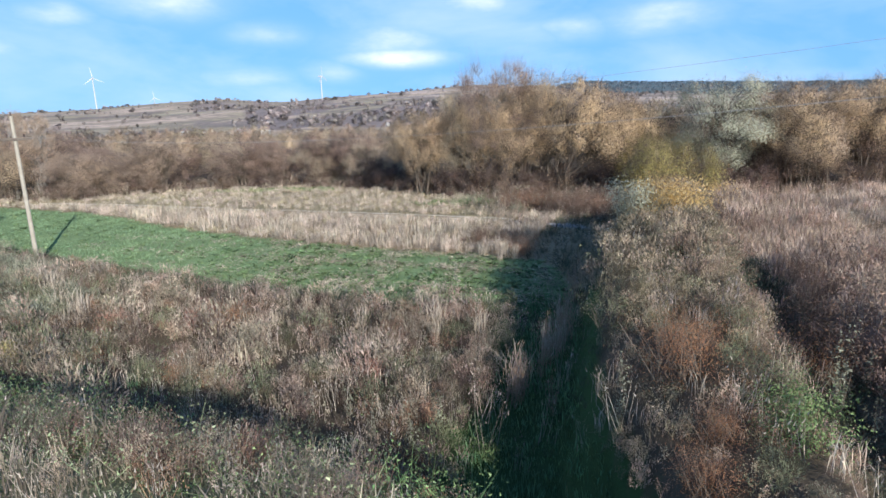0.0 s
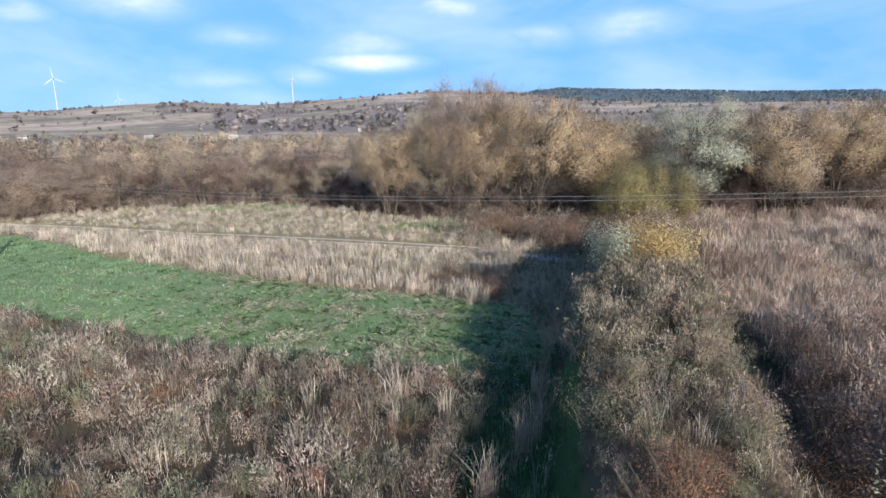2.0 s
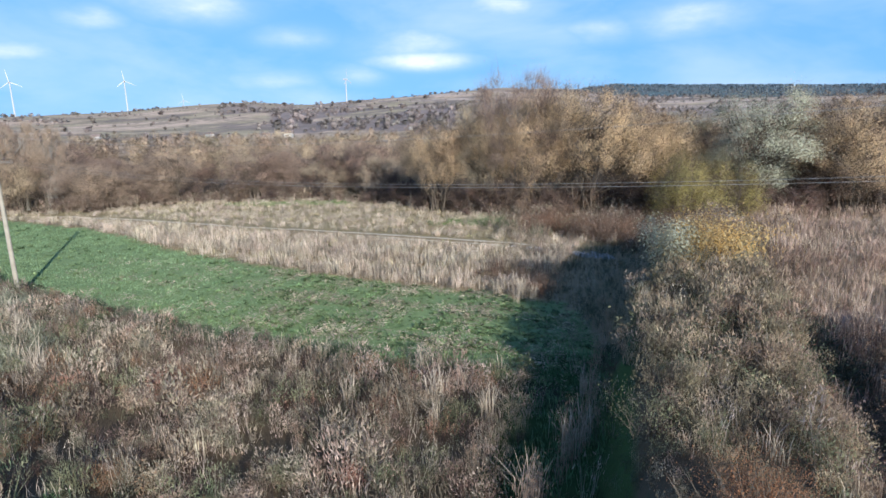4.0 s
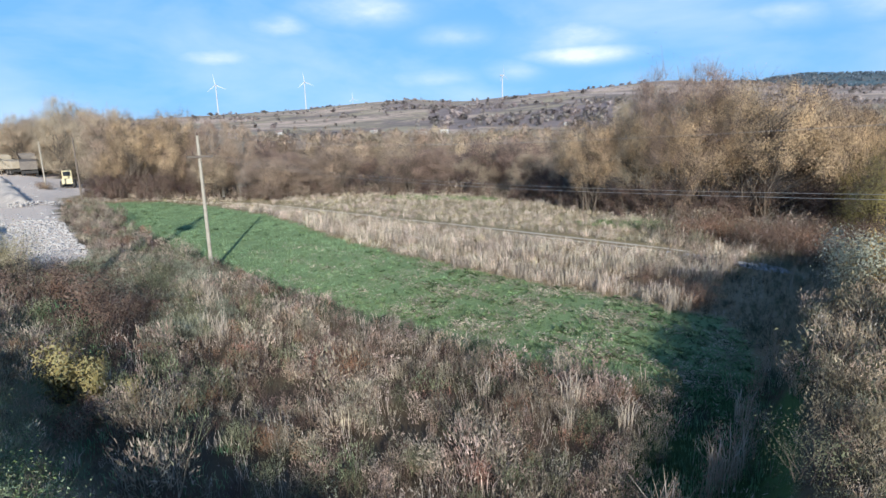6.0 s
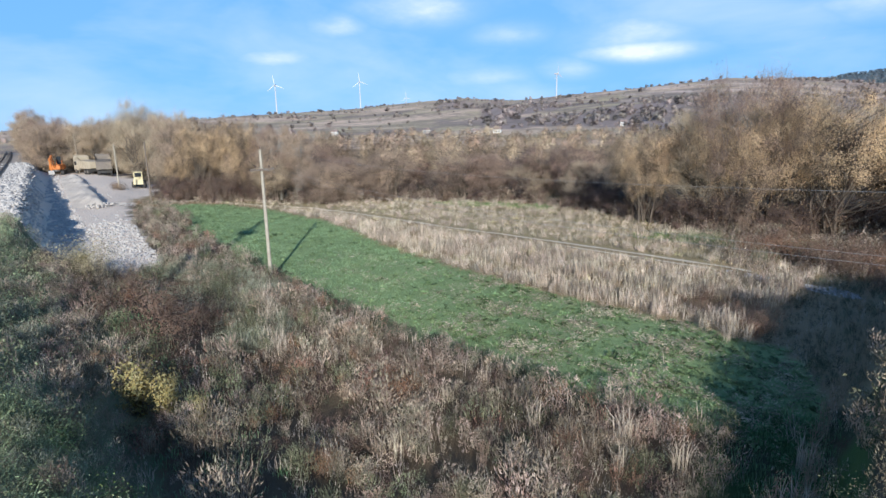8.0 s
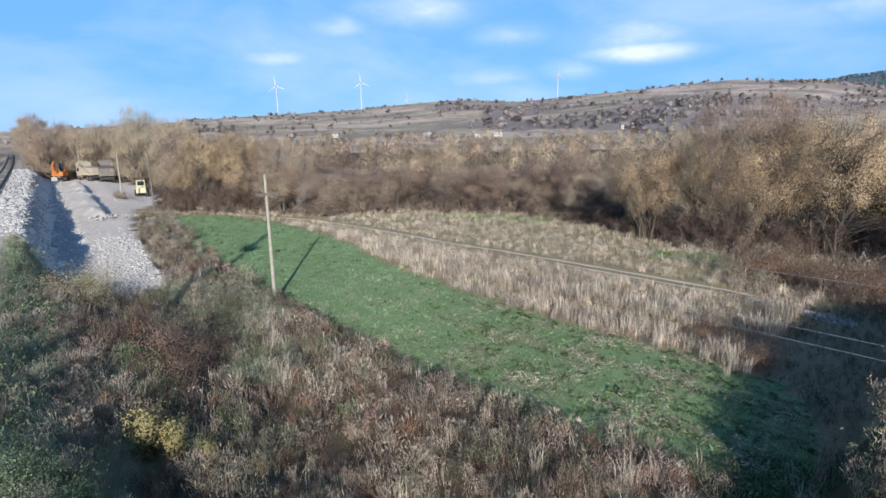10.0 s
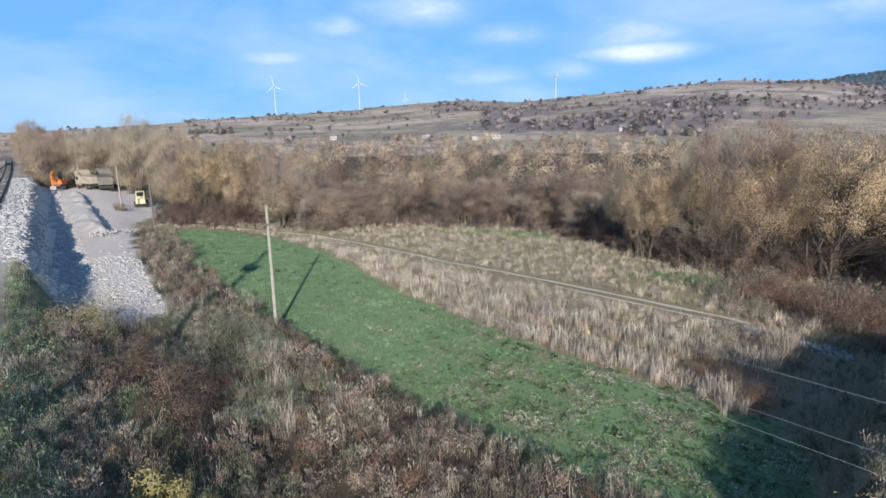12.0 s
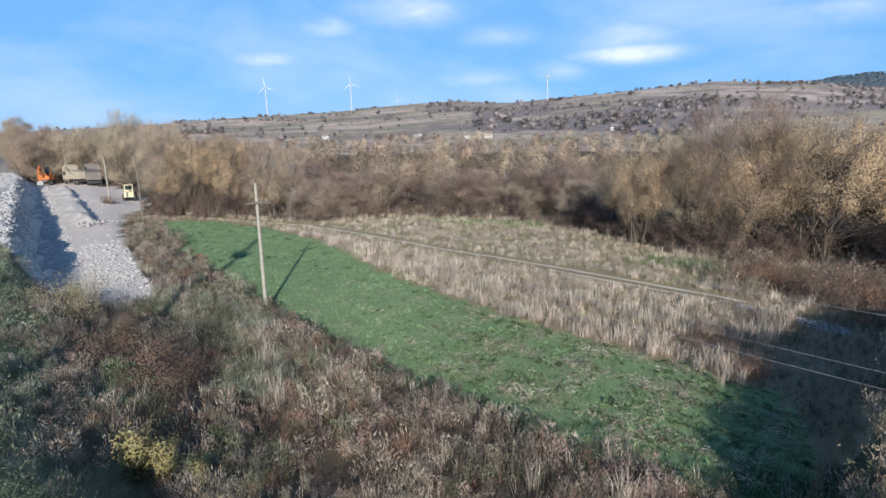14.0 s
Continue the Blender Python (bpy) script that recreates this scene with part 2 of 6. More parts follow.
NETTLE = foliage("nettle leaves", [(0.13, 0.20, 0.075), (0.20, 0.28, 0.11), (0.27, 0.35, 0.15)])
BRAMBLE = foliage("bramble leaves", [(0.18, 0.235, 0.115), (0.26, 0.32, 0.165), (0.35, 0.40, 0.23), (0.21, 0.24, 0.14)], 0.5, [(0.15, 0.18, 0.10), (0.34, 0.38, 0.21), (0.23, 0.235, 0.145)])
CROP = foliage("green crop leaves", [(0.13, 0.20, 0.08), (0.175, 0.26, 0.105), (0.275, 0.345, 0.165), (0.15, 0.22, 0.09)], 0.3, [(0.11, 0.175, 0.07), (0.235, 0.29, 0.13)])
YELLOW = foliage("yellow leaves", [(0.36, 0.28, 0.10), (0.46, 0.37, 0.16), (0.28, 0.27, 0.12), (0.50, 0.42, 0.22)])
GOLD = foliage("tan autumn leaves", [(0.47, 0.340, 0.23), (0.59, 0.435, 0.30), (0.53, 0.39, 0.27), (0.67, 0.515, 0.375)], per_object=True, through=0.27)
GREY_TAN = foliage("grey-tan autumn leaves", [(0.40, 0.335, 0.25), (0.52, 0.45, 0.345), (0.46, 0.40, 0.29), (0.58, 0.515, 0.41)], 0.12, [(0.37, 0.345, 0.24), (0.53, 0.45, 0.35)], through=0.25, tone_depth=0.2)
GOLDEN = foliage("golden orange leaves", [(0.62, 0.38, 0.13), (0.72, 0.50, 0.20), (0.56, 0.36, 0.15), (0.74, 0.58, 0.30)], through=0.45)
WARM_GOLD = foliage("warm tan-gold leaves", [(0.48, 0.335, 0.215), (0.58, 0.415, 0.265), (0.53, 0.37, 0.235), (0.64, 0.47, 0.31)], 0.12, [(0.41, 0.28, 0.185), (0.60, 0.43, 0.26), (0.48, 0.35, 0.255)], patch_mix=0.5, through=0.22, tone_depth=0.2)
WILLOW_GOLD = foliage("golden-tan willow leaves", [(0.56, 0.395, 0.235), (0.69, 0.50, 0.30), (0.62, 0.445, 0.265), (0.78, 0.60, 0.39)], 0.12, [(0.46, 0.32, 0.205), (0.71, 0.515, 0.295), (0.58, 0.425, 0.28)], patch_mix=0.5, through=0.3, tone_depth=0.25)
DARK_TWIG = foliage("dark bare twigs and willow inner shade", [(0.085, 0.062, 0.055), (0.145, 0.105, 0.09), (0.11, 0.08, 0.07)], through=0.0)
REDDISH = foliage("dark reddish-brown leaves", [(0.145, 0.088, 0.062), (0.23, 0.145, 0.10), (0.175, 0.108, 0.078), (0.30, 0.205, 0.145)], blue=1.04)
OLIVE = foliage("yellow-green willow leaves", [(0.32, 0.27, 0.09), (0.41, 0.34, 0.135), (0.36, 0.29, 0.12)])
SILVER = foliage("silvery poplar leaves", [(0.34, 0.35, 0.23), (0.50, 0.50, 0.37), (0.42, 0.40, 0.29), (0.60, 0.59, 0.47)])
BROWN = foliage("brown leaves", [(0.20, 0.13, 0.095), (0.30, 0.20, 0.145), (0.24, 0.16, 0.115)], per_object=True, through=0.25)
TWIG = foliage("bare grey twigs", [(0.28, 0.21, 0.155), (0.38, 0.30, 0.225), (0.33, 0.245, 0.18)], per_object=True, through=0.0)
FARWOOD = foliage("distant autumn wood", [(0.42, 0.305, 0.205), (0.53, 0.40, 0.265), (0.47, 0.35, 0.235), (0.56, 0.42, 0.28)], 0.085, [(0.25, 0.18, 0.145), (0.55, 0.405, 0.25), (0.40, 0.295, 0.225), (0.60, 0.455, 0.275), (0.36, 0.265, 0.21)], patch_mix=0.6, through=0.15, tone_depth=0.25)
# thicket colour paled and greyed, aerial haze put into the leaves
HAZED_THICKET = foliage("distant thicket paled for haze", [(0.37, 0.305, 0.285), (0.44, 0.365, 0.33), (0.35, 0.315, 0.28)], 0.012, [(0.40, 0.32, 0.30), (0.33, 0.305, 0.27)], through=0.25, tone_depth=0.15)
# forest leaves lightened and blued to stand for distance haze
FOREST = foliage("distant forest blued for haze", [(0.16, 0.21, 0.255), (0.195, 0.245, 0.285), (0.175, 0.225, 0.27)], 0.004, [(0.155, 0.20, 0.24), (0.205, 0.25, 0.28)], through=0.1, tone_depth=0.1)
EARTH = mottled("pale bare earth", (0.54, 0.46, 0.34), (0.68, 0.59, 0.45), 1.5, 0.95, bump=0.3)
YARD_EARTH = mottled("pale gravelly earth", (0.42, 0.36, 0.30), (0.58, 0.515, 0.44), 1.2, 0.95, bump=0.5)
BARK = mottled("grey-brown bark", (0.11, 0.085, 0.065), (0.21, 0.17, 0.13), 4, 0.95, bump=0.4)
PALE_BARK = mottled("pale bark", (0.24, 0.215, 0.185), (0.37, 0.34, 0.30), 3, 0.9)
POLE_WOOD = mottled("weathered pole wood", (0.30, 0.26, 0.20), (0.46, 0.41, 0.33), 2.0, 0.9, fine=25)
DARK_WOOD = mottled("dark pole wood", (0.13, 0.10, 0.08), (0.22, 0.18, 0.14), 2.0, 0.9, fine=25)
STEEL = mottled("dull steel", (0.10, 0.10, 0.10), (0.2, 0.19, 0.18), 6, 0.5, 0.7)
WIRE = mottled("dull aluminium wire", (0.34, 0.33, 0.31), (0.46, 0.45, 0.42), 6, 0.4, 0.3)
PORCELAIN = mottled("brown porcelain", (0.07, 0.04, 0.03), (0.1, 0.06, 0.04), 9, 0.3)
STONE = mottled("pale crushed limestone", (0.32, 0.29, 0.265), (0.60, 0.555, 0.505), 3.0, 0.95, bump=0.4)
RAIL = mottled("rusty rail steel", (0.09, 0.06, 0.045), (0.17, 0.12, 0.09), 5, 0.6, 0.4)
SLEEPER = mottled("dark weathered sleeper", (0.11, 0.10, 0.09), (0.19, 0.175, 0.16), 5, 0.9)
# turbine white dimmed to grey, the fading of haze put into the paint
HAZED_WHITE = mottled("white turbine paint greyed for haze", (0.42, 0.44, 0.46), (0.48, 0.50, 0.52), 0.2, 0.4)
ORANGE = mottled("dusty orange paint", (0.50, 0.15, 0.03), (0.62, 0.22, 0.06), 2.0, 0.5)
TRUCK = mottled("dusty khaki paint", (0.36, 0.30, 0.21), (0.48, 0.41, 0.31), 1.5, 0.6)
TRUCK_GREY = mottled("dusty dark brown paint", (0.13, 0.11, 0.09), (0.22, 0.19, 0.16), 1.5, 0.7)
YELLOW_PAINT = mottled("dusty yellow paint", (0.50, 0.42, 0.22), (0.60, 0.52, 0.33), 1.5, 0.5)
RUBBER = mottled("dusty rubber", (0.03, 0.03, 0.03), (0.07, 0.065, 0.06), 4, 0.9)
DARK_GLASS = mottled("dark cab glass", (0.02, 0.025, 0.03), (0.03, 0.035, 0.04), 1, 0.1, spec=0.5)
# rank green weeds, coloured darker to deepen the shade where they grow
SHADE_WEED = foliage("green rank weeds darkened for shade", [(0.075, 0.11, 0.06), (0.11, 0.14, 0.075), (0.14, 0.145, 0.09)], 0.5, [(0.07, 0.095, 0.055), (0.14, 0.13, 0.09)], blue=1.08)
PLASTER = mottled("weathered white plaster", (0.50, 0.48, 0.45), (0.62, 0.60, 0.56), 1, 0.9)
ROOF = mottled("grey-brown roof tiles", (0.20, 0.15, 0.13), (0.30, 0.235, 0.205), 1, 0.9)


# ---- plan ----
EMB_U, EMB_N = np.array((-0.853, 0.5215)), np.array((0.5215, 0.853))
FIELD = [(-67, 61.5), (-49.8, 48.9), (-36.8, 40.5), (-26.5, 34.7), (-20.4, 31.5), (-15.3, 28.6), (-9.6, 26.3), (-3.6, 24.2), (1.2, 22.8), (5.0, 21.5), (6.2, 26.0),
         (5.6, 31.0), (3.3, 31.8), (1.0, 33.4), (-5.3, 35.8), (-14.2, 40.2), (-23.0, 45.7), (-33.8, 54.0), (-46.9, 60.8), (-58.4, 63.8)]
TRACK_X = [-76, -57.9, -43.9, -32.9, -20.7, -14.0, -5.2, -0.7, 4.2, 9.0]
TRACK_Y = [66.0, 64.8, 63.8, 60.0, 55.2, 53.0, 49.8, 48.0, 46.1, 43.0]
WOOD_X = [-400, -200, -150, -120, -88, -72, -59, -45, -37.5, -29.6, -21.3, -8.9, -2, 3, 7, 11, 18, 26.6, 34.3, 44, 80, 140, 400]
WOOD_Y = [320, 160, 122, 104, 82, 66, 67.5, 68, 75.5, 77.5, 78, 72, 66, 61, 59, 60, 60, 57, 55.5, 56, 60, 66, 90]
RIDGE_Y = [-10, 4, 7.3, 9, 11, 13.5, 17.5, 21.5, 25.5, 29, 34, 40, 50]
RIM_LEFT = [4.2, 3.9, 3.6, 3.6, 3.7, 4.3, 5.4, 6.4, 8.0, 9.6, 12.2, 15.0, 19.5]
RIM_RIGHT = [4.6, 5.2, 5.9, 6.3, 7.0, 7.9, 9.3, 10.6, 11.8, 13.1, 15.2, 17.6, 21.5]
RIDGE_H = [2.4, 2.4, 2.4, 2.3, 2.3, 2.3, 2.45, 2.75, 2.9, 3.0, 2.9, 2.2, 0.4]
ROUGH_H = [2.4, 2.4, 2.4, 2.4, 2.4, 2.4, 2.2, 1.9, 1.5, 1.2, 1.0, 0.9, 0.6]
EDGE_S = [-20, 0, 4, 7, 11, 14, 18, 31, 45]
EDGE_V = [5.9, 5.7, 5.3, 4.8, 3.6, 3.2, 2.8, 2.4, 2.2]
SKY_AZ = [-180, -90, -66, -61, -49, -44, -31, -26.4, -20.7, -16, -12.2, -2.4, 3.2, 9.1, 14, 25, 40, 60, 100, 180]
SKY_EL = [0.1, 0.1, 0.2, 0.4, 1.0, 1.42, 2.1, 2.58, 2.9, 2.57, 2.85, 3.48, 3.9, 3.55, 2.9, 2.2, 1.8, 1.2, 0.4, 0.1]
FAR_AZ = [-180, -5, 5, 12, 14.3, 21, 31, 38, 60, 180]
FAR_EL = [0.0, 0.5, 2.6, 3.6, 3.75, 3.44, 2.9, 2.62, 2.0, 0.0]
GRAVEL_S, GRAVEL_V = [44, 60, 76, 100, 112, 168], [9.4, 10.0, 11.0, 14.5, 20.0, 20.0]
YARD, BANK = 0.85, 3.9


def smooth(a, b, x):
    t = np.clip((x - a) / (b - a), 0, 1)
    return t * t * (3 - 2 * t)


def wobble(x, y, f, seed=0.0):
    """Cheap smooth noise, about -1 to 1."""
    return (np.sin(f * (x * 1.0 + y * 0.63) + seed) * np.cos(f * (y * 1.17 - x * 0.41) + 1.7 * seed) + 0.6 * np.sin(f * 2.3 * (x * 0.5 - y) + 2.9 * seed) * np.cos(f * 1.9 * (x + y * 0.3) - seed)) / 1.6


def inside(poly, x, y):
    x, y = np.asarray(x, float), np.asarray(y, float)
    x, y = x + 0.35 * wobble(x, y, 1.6, 4.0), y + 0.45 * wobble(x, y, 1.3, 8.0)
    hit = np.zeros(x.shape, bool)
    for (ax, ay), (bx, by) in zip(poly, poly[1:] + poly[:1]):
        if ay == by:
            continue
        hit ^= ((ay > y) != (by > y)) & (x < (bx - ax) * (y - ay) / (by - ay) + ax)
    return hit


def sv(x, y):
    return x * EMB_U[0] + y * EMB_U[1], x * EMB_N[0] + y * EMB_N[1]


def ridge_d(x, y):
    """Across the ridge: -1 at its left rim, 1.5 at its right rim, metres beyond them."""
    left, right = np.interp(y, RIDGE_Y, RIM_LEFT), np.interp(y, RIDGE_Y, RIM_RIGHT)
    return np.where(x < left, x - left - 1, np.where(x > right, x - right + 1.5, -1 + 2.5 * (x - left) / (right - left)))


def past_edge(x, y):
    """Metres beyond the shoulder of the railway bank."""
    s, v = sv(x, y)
    return v - np.interp(s, EDGE_S, EDGE_V) - (0.2 + 0.35 * (1 - smooth(14, 20, s))) * wobble(s, v * 0.5, 0.75, 5.0)


def ground_z(x, y):
    x, y = np.asarray(x, float), np.asarray(y, float)
    s, v = sv(x, y)
    r = np.hypot(x, y)
    az = np.degrees(np.arctan2(x, y))
    z = 0.10 * wobble(x, y, 0.35) * (r < 200)
    # railway bank: a long weedy slope at hand, a steep stone face along the gravel yard
    gentle = smooth(16, 24, s)
    yard = smooth(40, 50, s) * (1 - smooth(165, 215, s)) * YARD
    steep = smooth(41, 49, s)
    pe, low = past_edge(x, y), 0.2 + 0.26 * smooth(7, 15, s) + 0.12 * smooth(20, 30, s)
    slope_near, slope_far = 1 - low * smooth(-0.5, 6.5, v + 0.6 * np.clip(pe + 1.5, 0, 2)) - (1 - low) * smooth(-0.6, 2.4 + 3.2 * smooth(16, 26, s), pe), 1 - smooth(0.3 + 0.5 * wobble(s, s, 0.22, 4.0), 3.9 + 0.9 * wobble(s, s, 0.31, 1.0) + 0.4 * wobble(x, y, 0.7, 1.0), v)
    slope_near = slope_near * (1 - gentle) + (1 - np.clip(v / 7.4, 0, 1) ** 0.92) * gentle
    level = yard * (1 - smooth(9.5, 16.0, v - 3 * smooth(90, 115, s)))
    bank = np.maximum(BANK * (slope_near * (1 - steep) + slope_far * steep), level) * (1 - smooth(260, 460, s)) + z * smooth(2, 10, v)
    z = np.where(v < 0, BANK * smooth(-13, -7.5, v) * (1 - smooth(260, 460, s)), bank)
    # rough stone heaped on the shoulder of the bank
    z = z + 0.6 * np.exp(-((v - 1.3) / 0.75) ** 2) * smooth(46, 54, s) * (1 - smooth(60, 140, s)) * (0.9 + 0.3 * wobble(x, y, 0.9, 3.0))
    # shaded trough and low berm along the foot of the bank
    z = z - 0.45 * np.exp(-((pe - 3.0) / 1.3) ** 2) * smooth(2, 6, s) * (1 - smooth(11, 15, s)) * (r < 60)
    bench = (1.0 + 0.5 * smooth(20, 28, s) + 0.15 * wobble(x, y, 0.6, 7.0)) * smooth(10, 15, s) * (1 - smooth(33, 42, s)) * (1 - smooth(3.0, 7.5, pe))
    z = np.where((v > 0) & (r < 70), np.maximum(z, bench), z)
    # ridge beside the ditch, a dip behind it, then higher rough ground
    d, rh, rough = ridge_d(x, y), np.interp(y, RIDGE_Y, RIDGE_H), np.interp(y, RIDGE_Y, ROUGH_H)
    dip = np.minimum(rough - 0.35, 1.45)
    top = rh * (0.86 * smooth(-2.5, -0.8, d) + 0.14 * smooth(-1.0, 0.4, d)) + 0.1 * wobble(x, y, 0.8, 2.0)
    behind = np.where(d < 2.9, top + (dip - top) * smooth(1.3, 2.7, d), dip + (rough - dip) * smooth(2.9, 4.9, d)) + 0.12 * wobble(x, y, 0.5, 5.0) * smooth(4, 6, d)
    right = np.where(d < 0.4, top, behind) * smooth(0.0, 5.0, v) * (1 - smooth(52, 75, y))
    near = (v > 0) & (r < 90) & (d > -2.5)
    z = np.where(near, np.maximum(z, right), z)
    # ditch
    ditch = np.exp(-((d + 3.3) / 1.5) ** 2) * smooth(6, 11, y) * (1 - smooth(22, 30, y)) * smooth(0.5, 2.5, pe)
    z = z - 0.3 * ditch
    # hills
    el = np.tan(np.radians(np.interp(az, SKY_AZ, SKY_EL)))
    crest = 1500 + 150 * np.sin(np.radians(az) * 9)
    top = crest * el + 11
    roll = 1 + 0.10 * wobble(x, y, 0.006, 2.0)
    rise = np.clip((r - 300) / (crest - 300), 0, None)
    hill = top * np.where(rise < 1, rise ** 1.25 * roll * (1 - rise ** 6) + rise ** 7, 1 - 0.25 * np.clip(rise - 1, 0, 2))
    far = (3600 * np.tan(np.radians(np.interp(az, FAR_AZ, FAR_EL))) + 11) * smooth(2200, 3600, r)
    return np.where(r > 300, np.maximum(z * (1 - smooth(300, 420, r)) + hill, far), z)


def scrub_belt(x, y):
    """Dark scrub wood across the middle of the hillside."""
    r, az = np.hypot(x, y), np.degrees(np.arctan2(x, y))
    return (az > -19) & (az < 5 + 4 * wobble(x, y, 0.004, 1.0)) & (r > 430) & (r < 980 + 220 * wobble(x, y, 0.003, 5.0)) & (wobble(x, y, 0.009, 4.0) + 0.4 * wobble(x, y, 0.027, 6.0) > -0.35)


def cover(x, y):
    """Base colour of the ground, by what grows or lies on it, haze included."""
    s, v = sv(x, y)
    r = np.hypot(x, y)
    az = np.degrees(np.arctan2(x, y))
    c = np.empty(x.shape + (3,))
    c[:] = (0.10, 0.078, 0.052)
    c[(v > 0) & (v < 5) & (s < 60)] = (0.15, 0.155, 0.09)
    c[inside(FIELD, x, y)] = (0.18, 0.245, 0.11)
    d = ridge_d(x, y)
    c[(d > 1.5) & (y > 2) & (r < 90)] = (0.20, 0.14, 0.105)
    c[(d > 4.5) & (y > 20 + 3 * wobble(x, y, 0.3)) & (r < 90)] = (0.32, 0.235, 0.18)
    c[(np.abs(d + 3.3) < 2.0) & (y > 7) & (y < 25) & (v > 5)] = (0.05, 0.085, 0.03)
    # dark floor under the hollow's weeds, which are darkened for shade
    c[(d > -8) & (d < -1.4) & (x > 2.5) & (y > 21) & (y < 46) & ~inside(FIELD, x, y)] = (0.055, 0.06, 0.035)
    ty = np.interp(x, TRACK_X, TRACK_Y)
    beyond = (y > np.interp(x, [-67, -34, -5, 6], [59, 50, 32, 26])) & (y < np.interp(x, WOOD_X, WOOD_Y)) & (x < 60) & (r < 115)
    c[beyond & ~inside(FIELD, x, y)] = (0.26, 0.20, 0.12)
    c[beyond & (y > ty + 0.8) & (x > -58) & (x < 4)] = (0.26, 0.215, 0.125)
    gv = np.interp(s, GRAVEL_S, GRAVEL_V)
    gravel = (s > 44.5 + 1.7 * np.maximum(0, 7.0 - v)) & (s < 170) & (v > 0) & (v < gv + 0.5 * wobble(x, y, 0.9))
    c[gravel] = (0.57, 0.485, 0.405)
    c[(v <= 0.2) & (v > -7) & (s > 30) & (s < 500)] = (0.34, 0.30, 0.26)
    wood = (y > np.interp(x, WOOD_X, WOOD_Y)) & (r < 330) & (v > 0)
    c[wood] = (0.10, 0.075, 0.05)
    hill = r > 300
    patch = wobble(x, y, 0.011, 1.0) + 0.5 * wobble(x, y, 0.03, 4.0)
    # hill tones include some lightening that stands for haze over the distance
    c[hill & (patch > 0.25)] = (0.50, 0.385, 0.295)
    c[hill & (patch <= 0.25)] = (0.42, 0.33, 0.245)
    c[hill & (patch <= -0.1)] = (0.35, 0.295, 0.20)
    c[hill & (patch <= -0.55)] = (0.25, 0.20, 0.165)
    wooded = wobble(x, y, 0.007, 9.0) + 0.4 * wobble(x, y, 0.023, 3.0)
    c[hill & (az > -24) & (r > 600) & (wooded < -0.05)] = (0.275, 0.22, 0.19)
    # ploughed and fallow strips high on the slope
    strip = np.sin(0.03 * (r + 90 * np.sin(np.radians(az) * 5)) + 0.6 * wobble(x, y, 0.01, 3.0))
    c[hill & (az > -6) & (r > 900) & (strip > 0.3)] = (0.45, 0.36, 0.30)
    c[hill & (az > -6) & (r > 900) & (strip < -0.8)] = (0.24, 0.195, 0.165)
    c[hill & scrub_belt(x, y)] = (0.24, 0.195, 0.18)
    # far ridge tinted blue in place of distance haze
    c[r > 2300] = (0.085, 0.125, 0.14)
    return c


def round_normals(V, up=0.0):
    """Normals of a plant's rounded outer form, so that its leaves shade as one soft mass."""
    h = V[:, 2].max() + 1e-6
    r = 0.7 * np.hypot(V[:, 0], V[:, 1]).max() + 1e-6
    N = np.stack([V[:, 0] / r, V[:, 1] / r, (V[:, 2] - 0.45 * h) / (0.9 * h) + up], 1)
    return N / (np.linalg.norm(N, axis=1)[:, None] + 1e-6)


def face_out(V, F, N):
    """Turns each triangle so that it faces along its normals."""
    n = np.cross(V[F[:, 1]] - V[F[:, 0]], V[F[:, 2]] - V[F[:, 0]])
    back = (n * N[F].sum(1)).sum(1) < 0
    return np.where(back[:, None], F[:, ::-1], F)


def link_mesh(name, verts, faces, material, smooth_shade=False, normals=None):
    """A mesh object from arrays of corners and triangles or quads."""
    verts, faces = np.asarray(verts, np.float32), np.asarray(faces, np.int32)
    me = bpy.data.meshes.new(name)
    me.vertices.add(len(verts))
    me.vertices.foreach_set("co", verts.ravel())
    k = faces.shape[1]
    me.loops.add(faces.size)
    me.loops.foreach_set("vertex_index", faces.ravel())
    me.polygons.add(len(faces))
    me.polygons.foreach_set("loop_start", np.arange(0, faces.size, k, dtype=np.int32))
    me.update(calc_edges=True)
    me.materials.append(material)
    if smooth_shade or normals is not None:
        me.polygons.foreach_set("use_smooth", np.ones(len(faces), bool))
    if normals is not None:
        me.normals_split_custom_set_from_vertices(np.asarray(normals, np.float32))
    return new(name, me)


def part(name, bm, material, parent, label=""):
    """Links a bmesh as one mesh object under a thing or a part."""
    me = bpy.data.meshes.new(name)
    bm.to_mesh(me)
    bm.free()
    me.materials.append(material)
    ob = new(name, me)
    ob.parent = parent
    if label:
        ob["label"] = label
    return ob


def array_part(name, verts, faces, material, parent, label="", normals=None):
    ob = link_mesh(name, verts, faces, material, normals=normals)
    ob.parent = parent
    if label:
        ob["label"] = label
    return ob


def thing(name, label, category, group="", at=(0, 0, 0), turn=0.0):
    ob = new(name)
    ob.matrix_basis = pose(*at, 0, 0, turn)
    return tagged(ob, label, category, group)


def box(bm, x0, y0, z0, x1, y1, z1, bevel=0.0):
    g = bmesh.ops.create_cube(bm, size=1, matrix=Matrix.Translation(((x0 + x1) / 2, (y0 + y1) / 2, (z0 + z1) / 2)) @ Matrix.Diagonal((x1 - x0, y1 - y0, z1 - z0, 1)))
    if bevel:
        edges = list({e for v in g["verts"] for e in v.link_edges})
        bmesh.ops.bevel(bm, geom=edges, offset=bevel, segments=1, affect="EDGES")
    return bm


